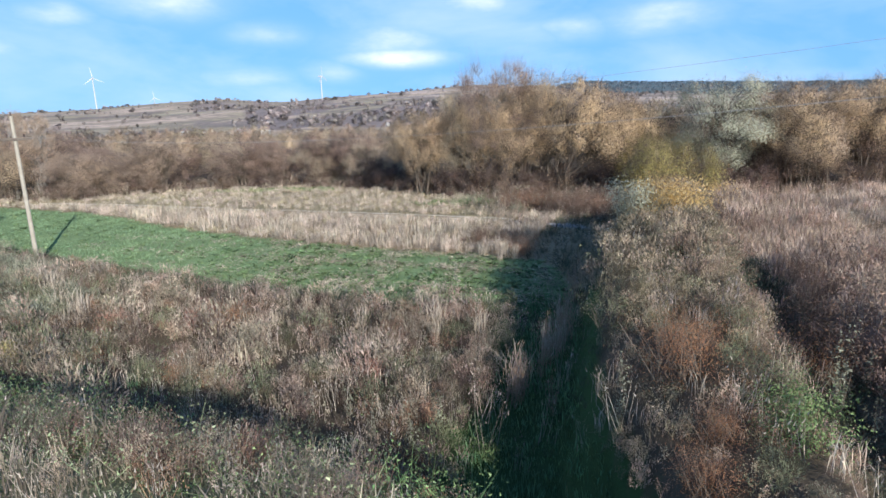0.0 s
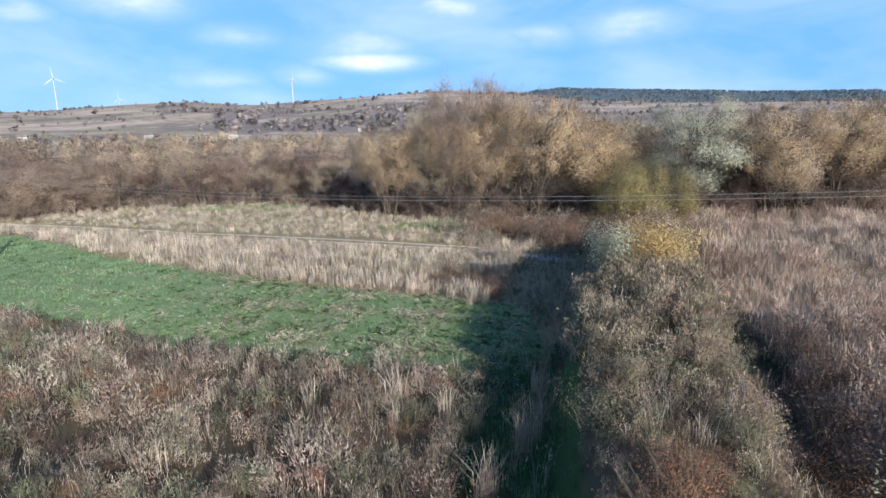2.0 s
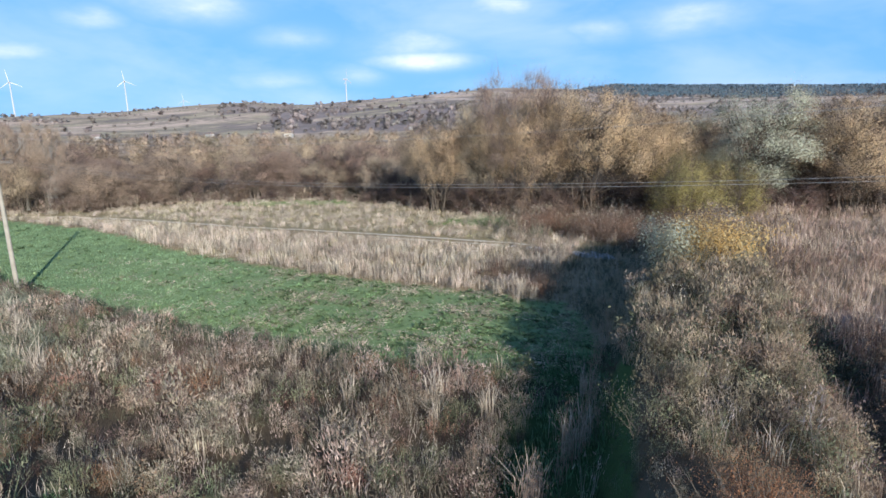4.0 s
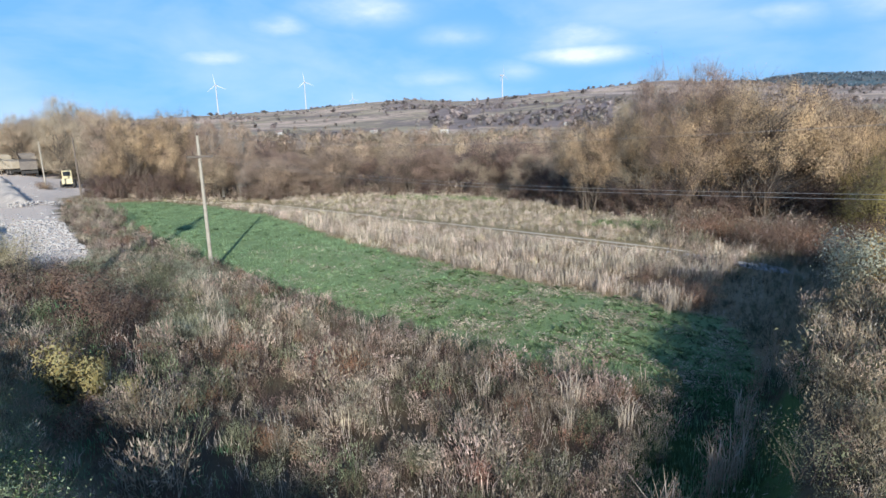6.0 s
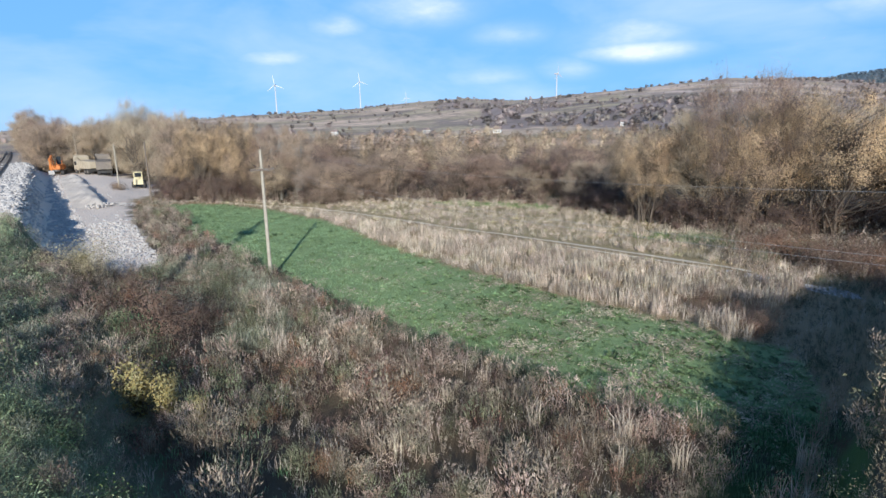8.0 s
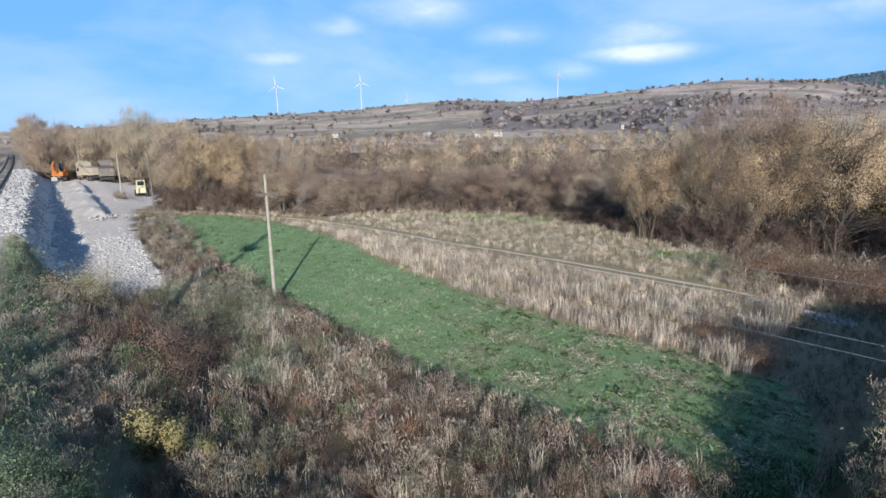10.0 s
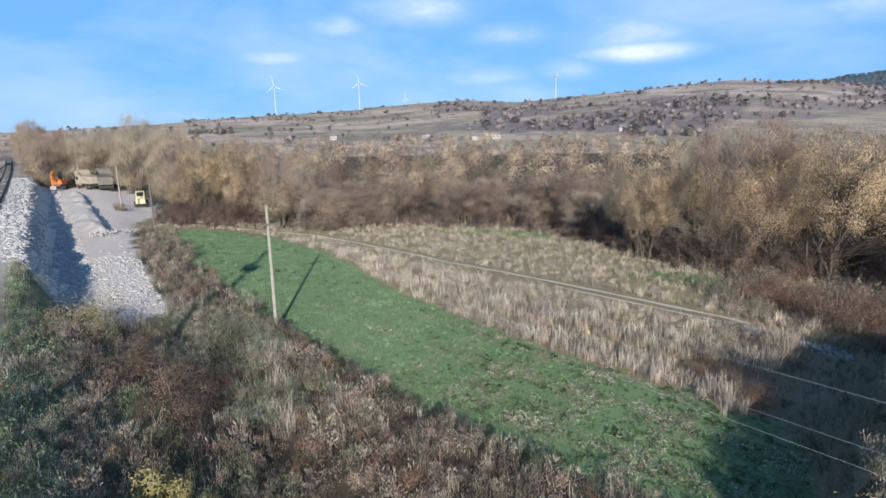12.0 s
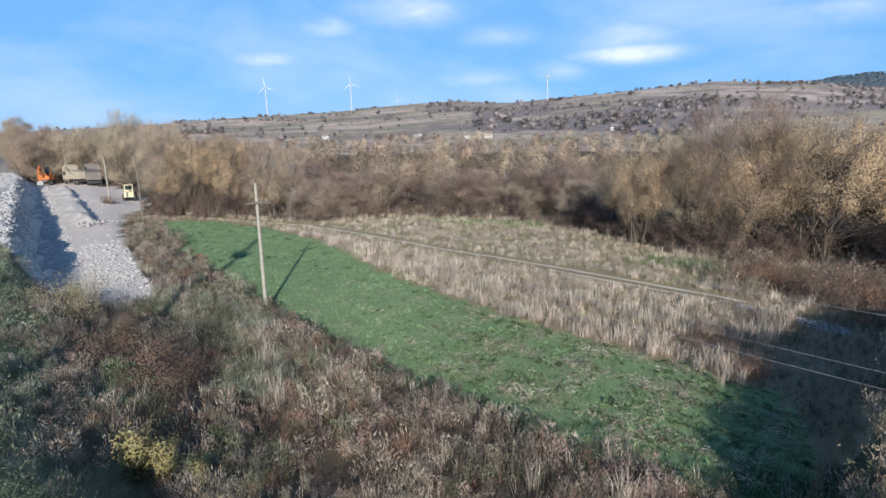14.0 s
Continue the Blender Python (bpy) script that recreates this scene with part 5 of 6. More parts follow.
def plume_weed(places):
    """Tall dead weeds with feathery brown seed plumes; places: x, y, size."""
    first = None
    V, F = bits(260, 14, 1.9, 0.36, 0.032, 0.72, 0.008)
    for px, py, k in places:
        at = (px, py, float(ground_z(px, py)) - 0.03)
        a = float(rng.uniform(0, 360))
        if first is None:
            first = tagged(link_mesh("plume_weed", V, F, PLUME), "tall dead weed with reddish-brown feathery plumes", "weed", "tall dead weeds")
            first.matrix_basis = pose(*at, 0, 0, a)
            first.scale = (k, k, k)
        else:
            copy_thing(first, pose(*at, 0, 0, a)).scale = (k, k, k)


plume_weed([(2.0, 15.0, 1.15), (2.2, 15.3, 1.0), (1.8, 14.7, 0.95), (3.3, 17.4, 1.0), (3.7, 17.9, 1.05), (3.0, 16.8, 0.95), (4.0, 18.6, 1.0), (3.5, 18.8, 0.9), (4.4, 19.2, 1.0), (1.2, 17.2, 0.8), (0.8, 16.6, 0.85), (4.6, 20.4, 0.95), (2.8, 14.2, 0.8), (5.0, 21.8, 1.0),
            (5.4, 23.6, 1.0), (6.0, 25.2, 1.05), (6.8, 26.8, 1.0), (-6.6, 18.8, 0.7), (-10.4, 19.8, 0.7), (-4.2, 17.6, 0.7), (-2.0, 16.8, 0.75), (-12.6, 20.6, 0.7), (-8.8, 17.0, 0.7)])


def straw_bunch(places):
    first = None
    V, F = spears(46, 1.7, 0.22, 0.012)
    for px, py, k in places:
        at = (px, py, float(ground_z(px, py)) - 0.03)
        a = float(rng.uniform(0, 360))
        if first is None:
            first = tagged(link_mesh("tall_grass", V, F, STRAW_PALE), "tuft of tall upright pale dead grass", "grass", "tall grass tufts")
            first.matrix_basis = pose(*at, 0, 0, a)
            first.scale = (k, k, k)
        else:
            copy_thing(first, pose(*at, 0, 0, a)).scale = (k, k, k)


straw_bunch([(-18.6, 25.4, 1.15), (-18.2, 25.0, 1.0), (-19.0, 26.0, 1.1), (-18.9, 25.2, 0.9), (-18.0, 25.6, 0.95), (-19.6, 26.6, 0.9), (-14.4, 25.0, 0.9), (-14.1, 24.6, 0.8), (-13.9, 27.0, 0.8), (-13.5, 26.6, 0.7), (-21.5, 28.5, 1.1), (-21.0, 27.8, 1.0), (-15.8, 22.6, 1.1), (-15.2, 22.2, 1.0), (3.5, 31.6, 0.9), (3.1, 31.0, 0.8), (4.0, 31.4, 0.85), (3.4, 32.3, 0.8), (-16.8, 22.9, 0.95), (-17.4, 23.6, 0.8), (-12.4, 22.1, 0.8), (-3.3, 20.2, 0.9), (-0.6, 20.4, 1.0), (-0.2, 20.8, 0.9), (-11.2, 23.8, 0.6), (-9.4, 23.0, 0.6), (-5.9, 22.9, 0.7), (1.2, 19.4, 1.0), (1.9, 15.2, 1.2), (2.2, 15.7, 1.0),
             (3.4, 17.6, 1.2), (3.9, 18.3, 1.1), (4.6, 21.4, 1.0), (-0.4, 18.9, 0.8), (-15.6, 21.6, 0.7), (0.4, 21.4, 0.7), (-2.4, 22.0, 0.6)])

# ---- trees ----
def tube(V, F, pts, radii, n=5):
    """A tapered tube through the points."""
    k0 = len(V)
    for p, r, q in zip(pts, radii, pts[1:] + [pts[-1] + (pts[-1] - pts[-2])]):
        d = (q - p) / (np.linalg.norm(q - p) + 1e-9)
        a = np.cross(d, (0.3, 0.9, 0.2))
        a /= np.linalg.norm(a) + 1e-9
        b = np.cross(d, a)
        for i in range(n):
            t = 2 * math.pi * i / n
            V.append(p + r * (a * math.cos(t) + b * math.sin(t)))
    for j in range(len(pts) - 1):
        for i in range(n):
            a, b = k0 + j * n + i, k0 + j * n + (i + 1) % n
            F.append((a, b, b + n))
            F.append((a, b + n, a + n))


def tree_arrays(height, radius, stems, clumps, leaves, leaf, twigs, low=0.25, spread=0.12, upright=0.0, fine=0.012, lobes=9):
    """Trunk-and-limb arrays, twig arrays and leaf arrays of one tree."""
    stem_parts, LV, LN, WV, BV, BF = [], [], [], [], [], []
    bases = []
    for i in range(stems):
        a = 2 * math.pi * i / stems + rng.uniform(-0.5, 0.5)
        out = radius * rng.uniform(0.1, 0.45) if stems > 1 else 0.15 * radius
        p0 = np.array((math.cos(a), math.sin(a), 0)) * 0.12 * stems * rng.uniform(0.3, 1)
        pts = [p0]
        top = p0 + np.array((math.cos(a) * out, math.sin(a) * out, height * rng.uniform(0.72, 0.95)))
        for t in (0.25, 0.5, 0.75, 1.0):
            pts.append(p0 + (top - p0) * np.array((t ** 1.4, t ** 1.4, t)) + rng.normal(0, 0.02 * height, 3) * (t < 1))
        r0 = 0.018 * height / math.sqrt(stems) + 0.02
        TV, TF = [], []
        tube(TV, TF, pts, [r0 * k for k in (1, 0.8, 0.6, 0.38, 0.1)], 6)
        stem_parts.append((np.array(TV), np.array(TF)))
        bases.append(pts)
    # the crown is a heap of billows; clumps of leaves sit on their outer skins
    billows = []
    for i in range(lobes):
        t = low + (0.93 - low) * ((i + 0.5) / lobes) ** 0.9
        a = 2.4 * i + rng.uniform(-0.5, 0.5)
        out = radius * math.sqrt(max(0.02, 1 - ((t - 0.5) / 0.52) ** 2)) * rng.uniform(0.42, 0.66)
        billows.append((np.array((math.cos(a) * out, math.sin(a) * out, height * (t * 0.9 - 0.02))), radius * rng.uniform(0.34, 0.5)))
    for ci in range(clumps):
        cen, br = billows[ci % lobes]
        o = rng.normal(0, 1, 3) + (cen[0] / radius * 1.1, cen[1] / radius * 1.1, 0.35)
        o /= np.linalg.norm(o)
        c = cen + o * br * rng.uniform(0.72, 1.05) * np.array((1, 1, 0.9 + 0.3 * upright))
        c[2] = min(max(c[2], low * height * 0.6), height * rng.uniform(0.97, 1.02))
        t = c[2] / height
        st = bases[rng.integers(0, stems)]
        j = 1 + min(3, int(max(0, (t - 0.2)) * 4))
        root = st[j - 1] + (st[j] - st[j - 1]) * rng.uniform(0.2, 0.9)
        if root[2] > c[2] - 0.3:
            root = st[1]
        mid = root + (c - root) * 0.55 + rng.normal(0, 0.015 * height, 3)
        mid[2] = min(mid[2], c[2] - 0.02 * height)
        tube(BV, BF, [root, mid, c], [0.0024 * height + 0.006, 0.0018 * height + 0.004, 0.003], 4)
        sz = spread * height * rng.uniform(0.6, 1.3)
        m = int(2.1 * leaves / clumps)
        if m:
            g = rng.normal(0, 1, (m, 3))
            cs = c + g * sz * np.array((0.55, 0.55, 0.5 + upright))
            cs[:, 2] = np.maximum(cs[:, 2], 0.15)
            # leaves face outwards from their clump and the crown, loosely
            face = g / (np.linalg.norm(g, axis=1)[:, None] + 1e-6) + (c - (0, 0, 0.45 * height)) / (0.5 * height) + rng.normal(0, 0.55, (m, 3)) + (0, 0, 0.25)
            u = np.cross(face, rng.normal(0, 1, (m, 3)) + (0, 0, 1.5 * upright))
            u /= np.linalg.norm(u, axis=1)[:, None]
            w = np.cross(u, face)
            w /= np.linalg.norm(w, axis=1)[:, None]
            L = (0.78 * leaf * rng.uniform(0.6, 1.35, m))[:, None]
            out_n = g / (np.linalg.norm(g, axis=1)[:, None] + 1e-6) * 0.45 + o * 0.9 + (c - (0, 0, 0.45 * height)) / (np.array((radius, radius, 0.9 * height))) * 0.5
            LN.append(np.repeat(out_n / (np.linalg.norm(out_n, axis=1)[:, None] + 1e-6), 3, 0))
            LV.append(np.stack([cs - u * L * 0.8 - w * L * 0.55, cs - u * L * 0.5 + w * L * 0.6, cs + u * L * 1.15], 1))
        m = int(twigs / clumps)
        if m:
            s0 = c + rng.normal(0, 1, (m, 3)) * sz * 0.25
            d = rng.normal(0, 1, (m, 3)) + (c - (0, 0, height * 0.35)) / (radius + 0.1) * 0.8
            d[:, 2] += 0.5 + upright
            d /= np.linalg.norm(d, axis=1)[:, None]
            e = s0 + d * (sz * rng.uniform(0.6, 1.7, m))[:, None]
            e[:, 2] = np.maximum(e[:, 2], 0.1)
            w = np.cross(d, rng.normal(0, 1, (m, 3)))
            w = w / np.linalg.norm(w, axis=1)[:, None] * fine
            WV.append(np.stack([s0 - w, s0 + w, e], 1))
    leaf_v = np.concatenate(LV).reshape(-1, 3) if LV else np.zeros((0, 3))
    leaf_f = np.arange(len(leaf_v)).reshape(-1, 3)
    twig_v = np.concatenate(WV).reshape(-1, 3) if WV else np.zeros((0, 3))
    return stem_parts, (np.array(BV), np.array(BF)), (twig_v, np.arange(len(twig_v)).reshape(-1, 3)), (leaf_v, leaf_f, np.concatenate(LN) if LN else None)


def build_tree(name, label, category, group, arrays, bark, leaf_mat, at, turn=0.0, scale=1.0):
    stem_parts, (bv, bf), (wv, wf), (lv, lf, ln) = arrays
    root = thing(name, label, category, group, at, turn)
    root.scale = (scale, scale, scale)
    if category in ("shrub", "bush"):
        base = np.cumsum([0] + [len(tv) for tv, tf in stem_parts])
        array_part("stem_work", np.vstack([tv for tv, tf in stem_parts]), np.vstack([tf + k for (tv, tf), k in zip(stem_parts, base)]), bark, root)["kind"] = "stuff"
    else:
        for tv, tf in stem_parts:
            array_part("trunk", tv, tf, bark, root)
    array_part("limb_work", bv, bf, bark, root)["kind"] = "stuff"
    if len(wv):
        # willows take the dark twig colour too, as shade inside the crown
        array_part("twig_crown", wv, wf, DARK_TWIG if category == "shrub" or "willow" in name else TWIG, root)["kind"] = "stuff"
    if len(lv):
        array_part("crown", lv, face_out(lv, lf, ln), leaf_mat, root, normals=ln)
    return root


def place_tree(first, x, y, turn, scale=(1, 1, 1), label=""):
    t = copy_thing(first, pose(x, y, float(ground_z(x, y)) - 0.05, 0, 0, turn))
    t.scale = scale
    if label:
        t["label"] = label
    return t


def plant(name, label, category, arrays, bark, leaf_mat, places, group="trees of the wood"):
    """places: x, y, width factor, height factor."""
    first = None
    for i, (px, py, w, h) in enumerate(places):
        a = float(rng.uniform(0, 360))
        if first is None:
            first = build_tree(name, label, category, group, arrays, bark, leaf_mat, (px, py, float(ground_z(px, py)) - 0.05), a)
            first.scale = (w, w, h)
        else:
            place_tree(first, px, py, a, (w, w, h))


# marked trees
plant("tall_tree", "tall half-bare tree with thin pinkish twigs at the wood's edge", "tree", tree_arrays(14.2, 5.0, 6, 160, 9000, 0.055, 9000, 0.36, 0.085, 0.5, 0.009, 13), PALE_BARK, WARM_GOLD, [(6.2, 63.0, 1.15, 1.06), (2.6, 64.5, 0.9, 0.86), (9.8, 64.5, 1.0, 0.92)])
plant("gold_willow", "round willow with dense tan-gold leaves", "tree", tree_arrays(11.6, 5.6, 8, 300, 27000, 0.056, 5200, 0.46, 0.065, 0.1, 0.010, 13), BARK, WILLOW_GOLD,
      [(12.6, 60.5, 1.15, 1.16), (7.6, 61.4, 0.95, 1.06), (18.0, 63.5, 0.95, 1.0), (-2.6, 64.4, 0.8, 0.88), (3.0, 63.6, 0.9, 0.98), (-67.5, 68.5, 0.85, 1.1), (-62, 70.5, 0.8, 1.12), (36, 57.5, 1.05, 1.0), (43, 58.5, 1.1, 1.0), (50, 60, 1.1, 1.05), (22, 64, 0.9, 0.9), (-71.5, 67.5, 0.5, 0.6)])
plant("silver_poplar", "silver poplar with pale grey-green leaves", "tree", tree_arrays(13.2, 4.9, 4, 240, 22000, 0.075, 1800, 0.2, 0.07, 0, 0.009, 13), BARK, SILVER, [(28.2, 59.4, 1.2, 0.97)])
plant("pale_stem_tree", "slender half-bare tree with whitish stems", "tree", tree_arrays(12.0, 2.9, 6, 80, 3200, 0.07, 6000, 0.3, 0.06, 0.3, 0.011, 8), PALE_BARK, GOLD, [(-54.5, 70.2, 1, 1), (-51, 71, 0.9, 0.95), (-57.5, 71.5, 0.9, 1.0)])
plant("willow_bush", "bushy yellow-green willow with upright shoots", "bush", tree_arrays(5.8, 3.8, 12, 200, 16000, 0.055, 2600, 0.1, 0.11, 0.6, 0.009, 8), BARK, OLIVE, [(19.4, 53, 1.1, 1.0), (23.2, 53.4, 1.0, 0.9)], "willow bushes")


def wood_places(n, x0, x1, d0, d1, w0, w1, h0, h1, gap=2.2, skip=()):
    out = []
    tries = 0
    while len(out) < n and tries < n * 60:
        tries += 1
        px = rng.uniform(x0, x1)
        py = float(wood_edge(px)) + rng.uniform(d0, d1)
        if -6 < px < 19 and d1 > 5:
            continue
        if any((px - q[0]) ** 2 + (py - q[1]) ** 2 < gap * gap for q in out):
            continue
        low = 0.8 if -52 < px < -5 else 1.0
        out.append((px, py, rng.uniform(w0, w1), rng.uniform(h0, h1) * low))
    return out


plant("autumn_willow", "willow with thin tan-brown autumn leaves in the wood", "tree", tree_arrays(9.2, 3.9, 6, 190, 14000, 0.051, 3800, 0.33, 0.085, 0.1, 0.009, 11), BARK, GOLD, wood_places(42, -74, 64, 0.6, 16, 0.8, 1.35, 0.7, 1.12, 3.6))
plant("bare_tree", "bare grey-brown tree in the wood", "tree", tree_arrays(8.8, 3.5, 7, 130, 3000, 0.06, 9000, 0.1, 0.11, 0.3, 0.010, 10), BARK, BROWN, wood_places(22, -72, 62, 0.5, 14, 0.85, 1.3, 0.75, 1.02, 4.5))
plant("brown_shrub", "brown half-bare shrub at the foot of the wood", "shrub", tree_arrays(3.4, 2.0, 7, 40, 1700, 0.06, 1900, 0.05, 0.15, 0.3, 0.008), BARK, BROWN, wood_places(52, -74, 62, -1.4, 2.0, 0.8, 1.4, 0.55, 1.15, 1.8), "shrubs of the wood's edge")


# dark half-bare shrubs under the brightest willows, also filling in the shade there
dark_row = [(float(px + rng.uniform(-0.7, 0.7)), float(wood_edge(px)) + float(rng.uniform(0.4, 2.4)), float(rng.uniform(0.9, 1.3)), float(rng.uniform(0.8, 1.2))) for px in np.arange(-9, 26, 1.5)]
plant("dark_shrub", "dark reddish-brown bare shrub under the willows", "shrub", tree_arrays(3.2, 1.9, 7, 40, 1500, 0.05, 2400, 0.05, 0.15, 0.3, 0.011), BARK, REDDISH, dark_row, "shrubs of the wood's edge")


def rock(level=1, rough=0.3):
    bm = bmesh.new()
    bmesh.ops.create_icosphere(bm, subdivisions=level, radius=1)
    V = np.array([v.co for v in bm.verts]) * rng.uniform(0.85 - rough, 0.85 + rough, (len(bm.verts), 1))
    V *= (1.0, 0.85, 0.7)
    F = np.array([[v.index for v in f.verts] for f in bm.faces])
    bm.free()
    return V, F


def far_crowns(name, label, x, y, size, material, leaf=0.2, n=150, lumps_n=11, flat=1.0):
    """Far woods as one object: billowing crowns of loose outward-facing leaves on lumpy heads."""
    temps = []
    for _ in range(6):
        g = rng.normal(0, 1, (lumps_n, 3))
        g /= np.linalg.norm(g, axis=1)[:, None]
        cen = g * np.array((0.34, 0.34, 0.26)) * rng.uniform(0.5, 1.05, (lumps_n, 1)) + (0, 0, 0.55)
        cen[0] = (0.05, 0.0, 0.8)
        V, F = [], []
        for i in range(n):
            o = rng.normal(0, 1, 3)
            o /= np.linalg.norm(o)
            c = cen[i % lumps_n] + o * 0.19 * rng.uniform(0.5, 1.0)
            c[2] = max(0.03, c[2] - (0.35 * rng.uniform(0, 1) if o[2] < -0.3 else 0))
            face = o + rng.normal(0, 0.4, 3) + (0, 0, 0.2)
            u = np.cross(face, rng.normal(0, 1, 3))
            u /= np.linalg.norm(u)
            w = np.cross(u, face)
            w /= np.linalg.norm(w)
            L = leaf / 6 * rng.uniform(0.6, 1.4)
            k = len(V)
            u = o * (1, 1, 0.5) + (0, 0, 0.7) + rng.normal(0, 0.5, 3)
            u /= np.linalg.norm(u)
            w = np.cross(u, rng.normal(0, 1, 3))
            w /= np.linalg.norm(w)
            V += [c - u * L * 1.2 - w * L * 0.65, c - u * L + w * L * 0.65, c + u * L * 1.6]
            F += [(k, k + 1, k + 2)]
        temps.append((np.array(V) * (1, 1, flat), np.array(F)))
    return scatter(name, temps, x, y, size, material, label, "wood", soft=True)


def wood_far(x, y):
    s, v = sv(x, y)
    r = np.hypot(x, y)
    return (y > wood_edge(x) + 15) & (r < 420) & ((v > 12) | (v < -12)) & (rng.uniform(0, 1, len(x)) < np.clip(70 / r, 0.15, 1))


x, y = sample(5600, -420, 260, 20, 440, wood_far)
tall = rng.uniform(6.5, 10.0, len(x)) * np.where((x > -8) & (y < 110), 1.25, 1.0)
k = np.hypot(x, y) < 165
far_crowns("far_wood", "autumn wood of bare and tan-leaved trees", x[k], y[k], tall[k], FARWOOD, 0.05, 2200)
far_crowns("farther_wood", "autumn wood of tan trees below the hill", x[~k], y[~k], tall[~k], FARWOOD, 0.115, 360)
# tall trees behind the gravel yard and both sides of the line
def yard_wood(x, y):
    s, v = sv(x, y)
    return ((v > np.where(s > 176, 3.5, 12)) & (v < 34) & (s > 168) & (s < 420)) | ((v > -1) & (v < 12) & (s > 200) & (s < 330)) | ((v > 20) & (v < 34) & (s > 112) & (s < 172)) | ((v < -14) & (v > -34) & (s > 190) & (s < 420))


def spaced(n, gap, near, far):
    out = []
    for _ in range(n * 400):
        s, v = rng.uniform(near, far), rng.uniform(-34, 34)
        p = EMB_U * s + EMB_N * v
        if len(out) < n and yard_wood(np.array([p[0]]), np.array([p[1]]))[0] and all((p[0] - q[0]) ** 2 + (p[1] - q[1]) ** 2 > gap * gap for q in out):
            out.append((float(p[0]), float(p[1]), float(rng.uniform(0.8, 1.25)), float(rng.uniform(0.85, 1.15))))
    return out


plant("grey_tree", "tall grey-tan tree at the head of the gravel yard", "tree", tree_arrays(15.5, 5.4, 6, 170, 8000, 0.10, 4200, 0.14, 0.085, 0.2, 0.015, 13), BARK, GREY_TAN, [(-132, 109, 1.0, 1.3), (-126, 107, 0.95, 1.12), (-138, 112, 1.0, 1.12), (-141, 105, 0.95, 1.0), (-120, 105, 0.9, 0.98), (-147, 112, 1.0, 1.0)], "trees behind the yard")
yard_places = spaced(58, 4.6, 112, 250)
plant("yard_tree", "tall tan autumn tree behind the gravel yard", "tree", tree_arrays(14.5, 5.0, 5, 160, 7600, 0.10, 2400, 0.12, 0.085, 0, 0.014, 11), BARK, GOLD, yard_places[::2], "trees behind the yard")
plant("yard_tree", "grey-brown half-bare tree behind the gravel yard", "tree", tree_arrays(15.0, 4.8, 6, 130, 4600, 0.095, 6000, 0.12, 0.09, 0.2, 0.016, 11), BARK, WARM_GOLD, yard_places[1::2], "trees behind the yard")
x, y = sample(900, -420, -70, 50, 320, lambda x, y: yard_wood(x, y) & (sv(x, y)[0] > 235))
far_crowns("railway_trees", "tan and grey trees along the railway", x, y, rng.uniform(12, 16, len(x)), FARWOOD, 0.05, 1100, 18)
# forest along the far ridge, distance haze painted in as blue
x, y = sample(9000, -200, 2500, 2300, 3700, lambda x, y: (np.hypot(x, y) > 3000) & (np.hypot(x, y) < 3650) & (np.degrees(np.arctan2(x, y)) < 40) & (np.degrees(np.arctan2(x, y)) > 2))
far_crowns("far_forest", "forest on a distant ridge, coloured blue for haze", x, y, rng.uniform(8, 13, len(x)) * (1 + 0.3 * wobble(x, y, 0.006, 2.0)), FOREST, 0.9, 30, 4, 0.8)
# hedges and thickets on the hill, their leaf colour paled for aerial haze
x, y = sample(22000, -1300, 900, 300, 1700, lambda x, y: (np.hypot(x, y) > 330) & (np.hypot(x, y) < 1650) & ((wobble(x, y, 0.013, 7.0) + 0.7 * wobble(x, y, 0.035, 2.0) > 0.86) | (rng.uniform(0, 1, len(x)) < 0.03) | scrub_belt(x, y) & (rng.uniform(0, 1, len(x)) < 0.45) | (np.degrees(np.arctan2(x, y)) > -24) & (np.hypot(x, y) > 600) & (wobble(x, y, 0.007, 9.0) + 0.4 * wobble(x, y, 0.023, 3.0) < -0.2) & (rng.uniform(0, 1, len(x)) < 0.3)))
far_crowns("hill_thickets", "thickets and hedges on the hillside, paled for haze", x, y, rng.uniform(4, 9, len(x)) * rng.choice([0.7, 1.0, 1.5], len(x)), HAZED_THICKET, 0.5, 170, 7, 0.6)

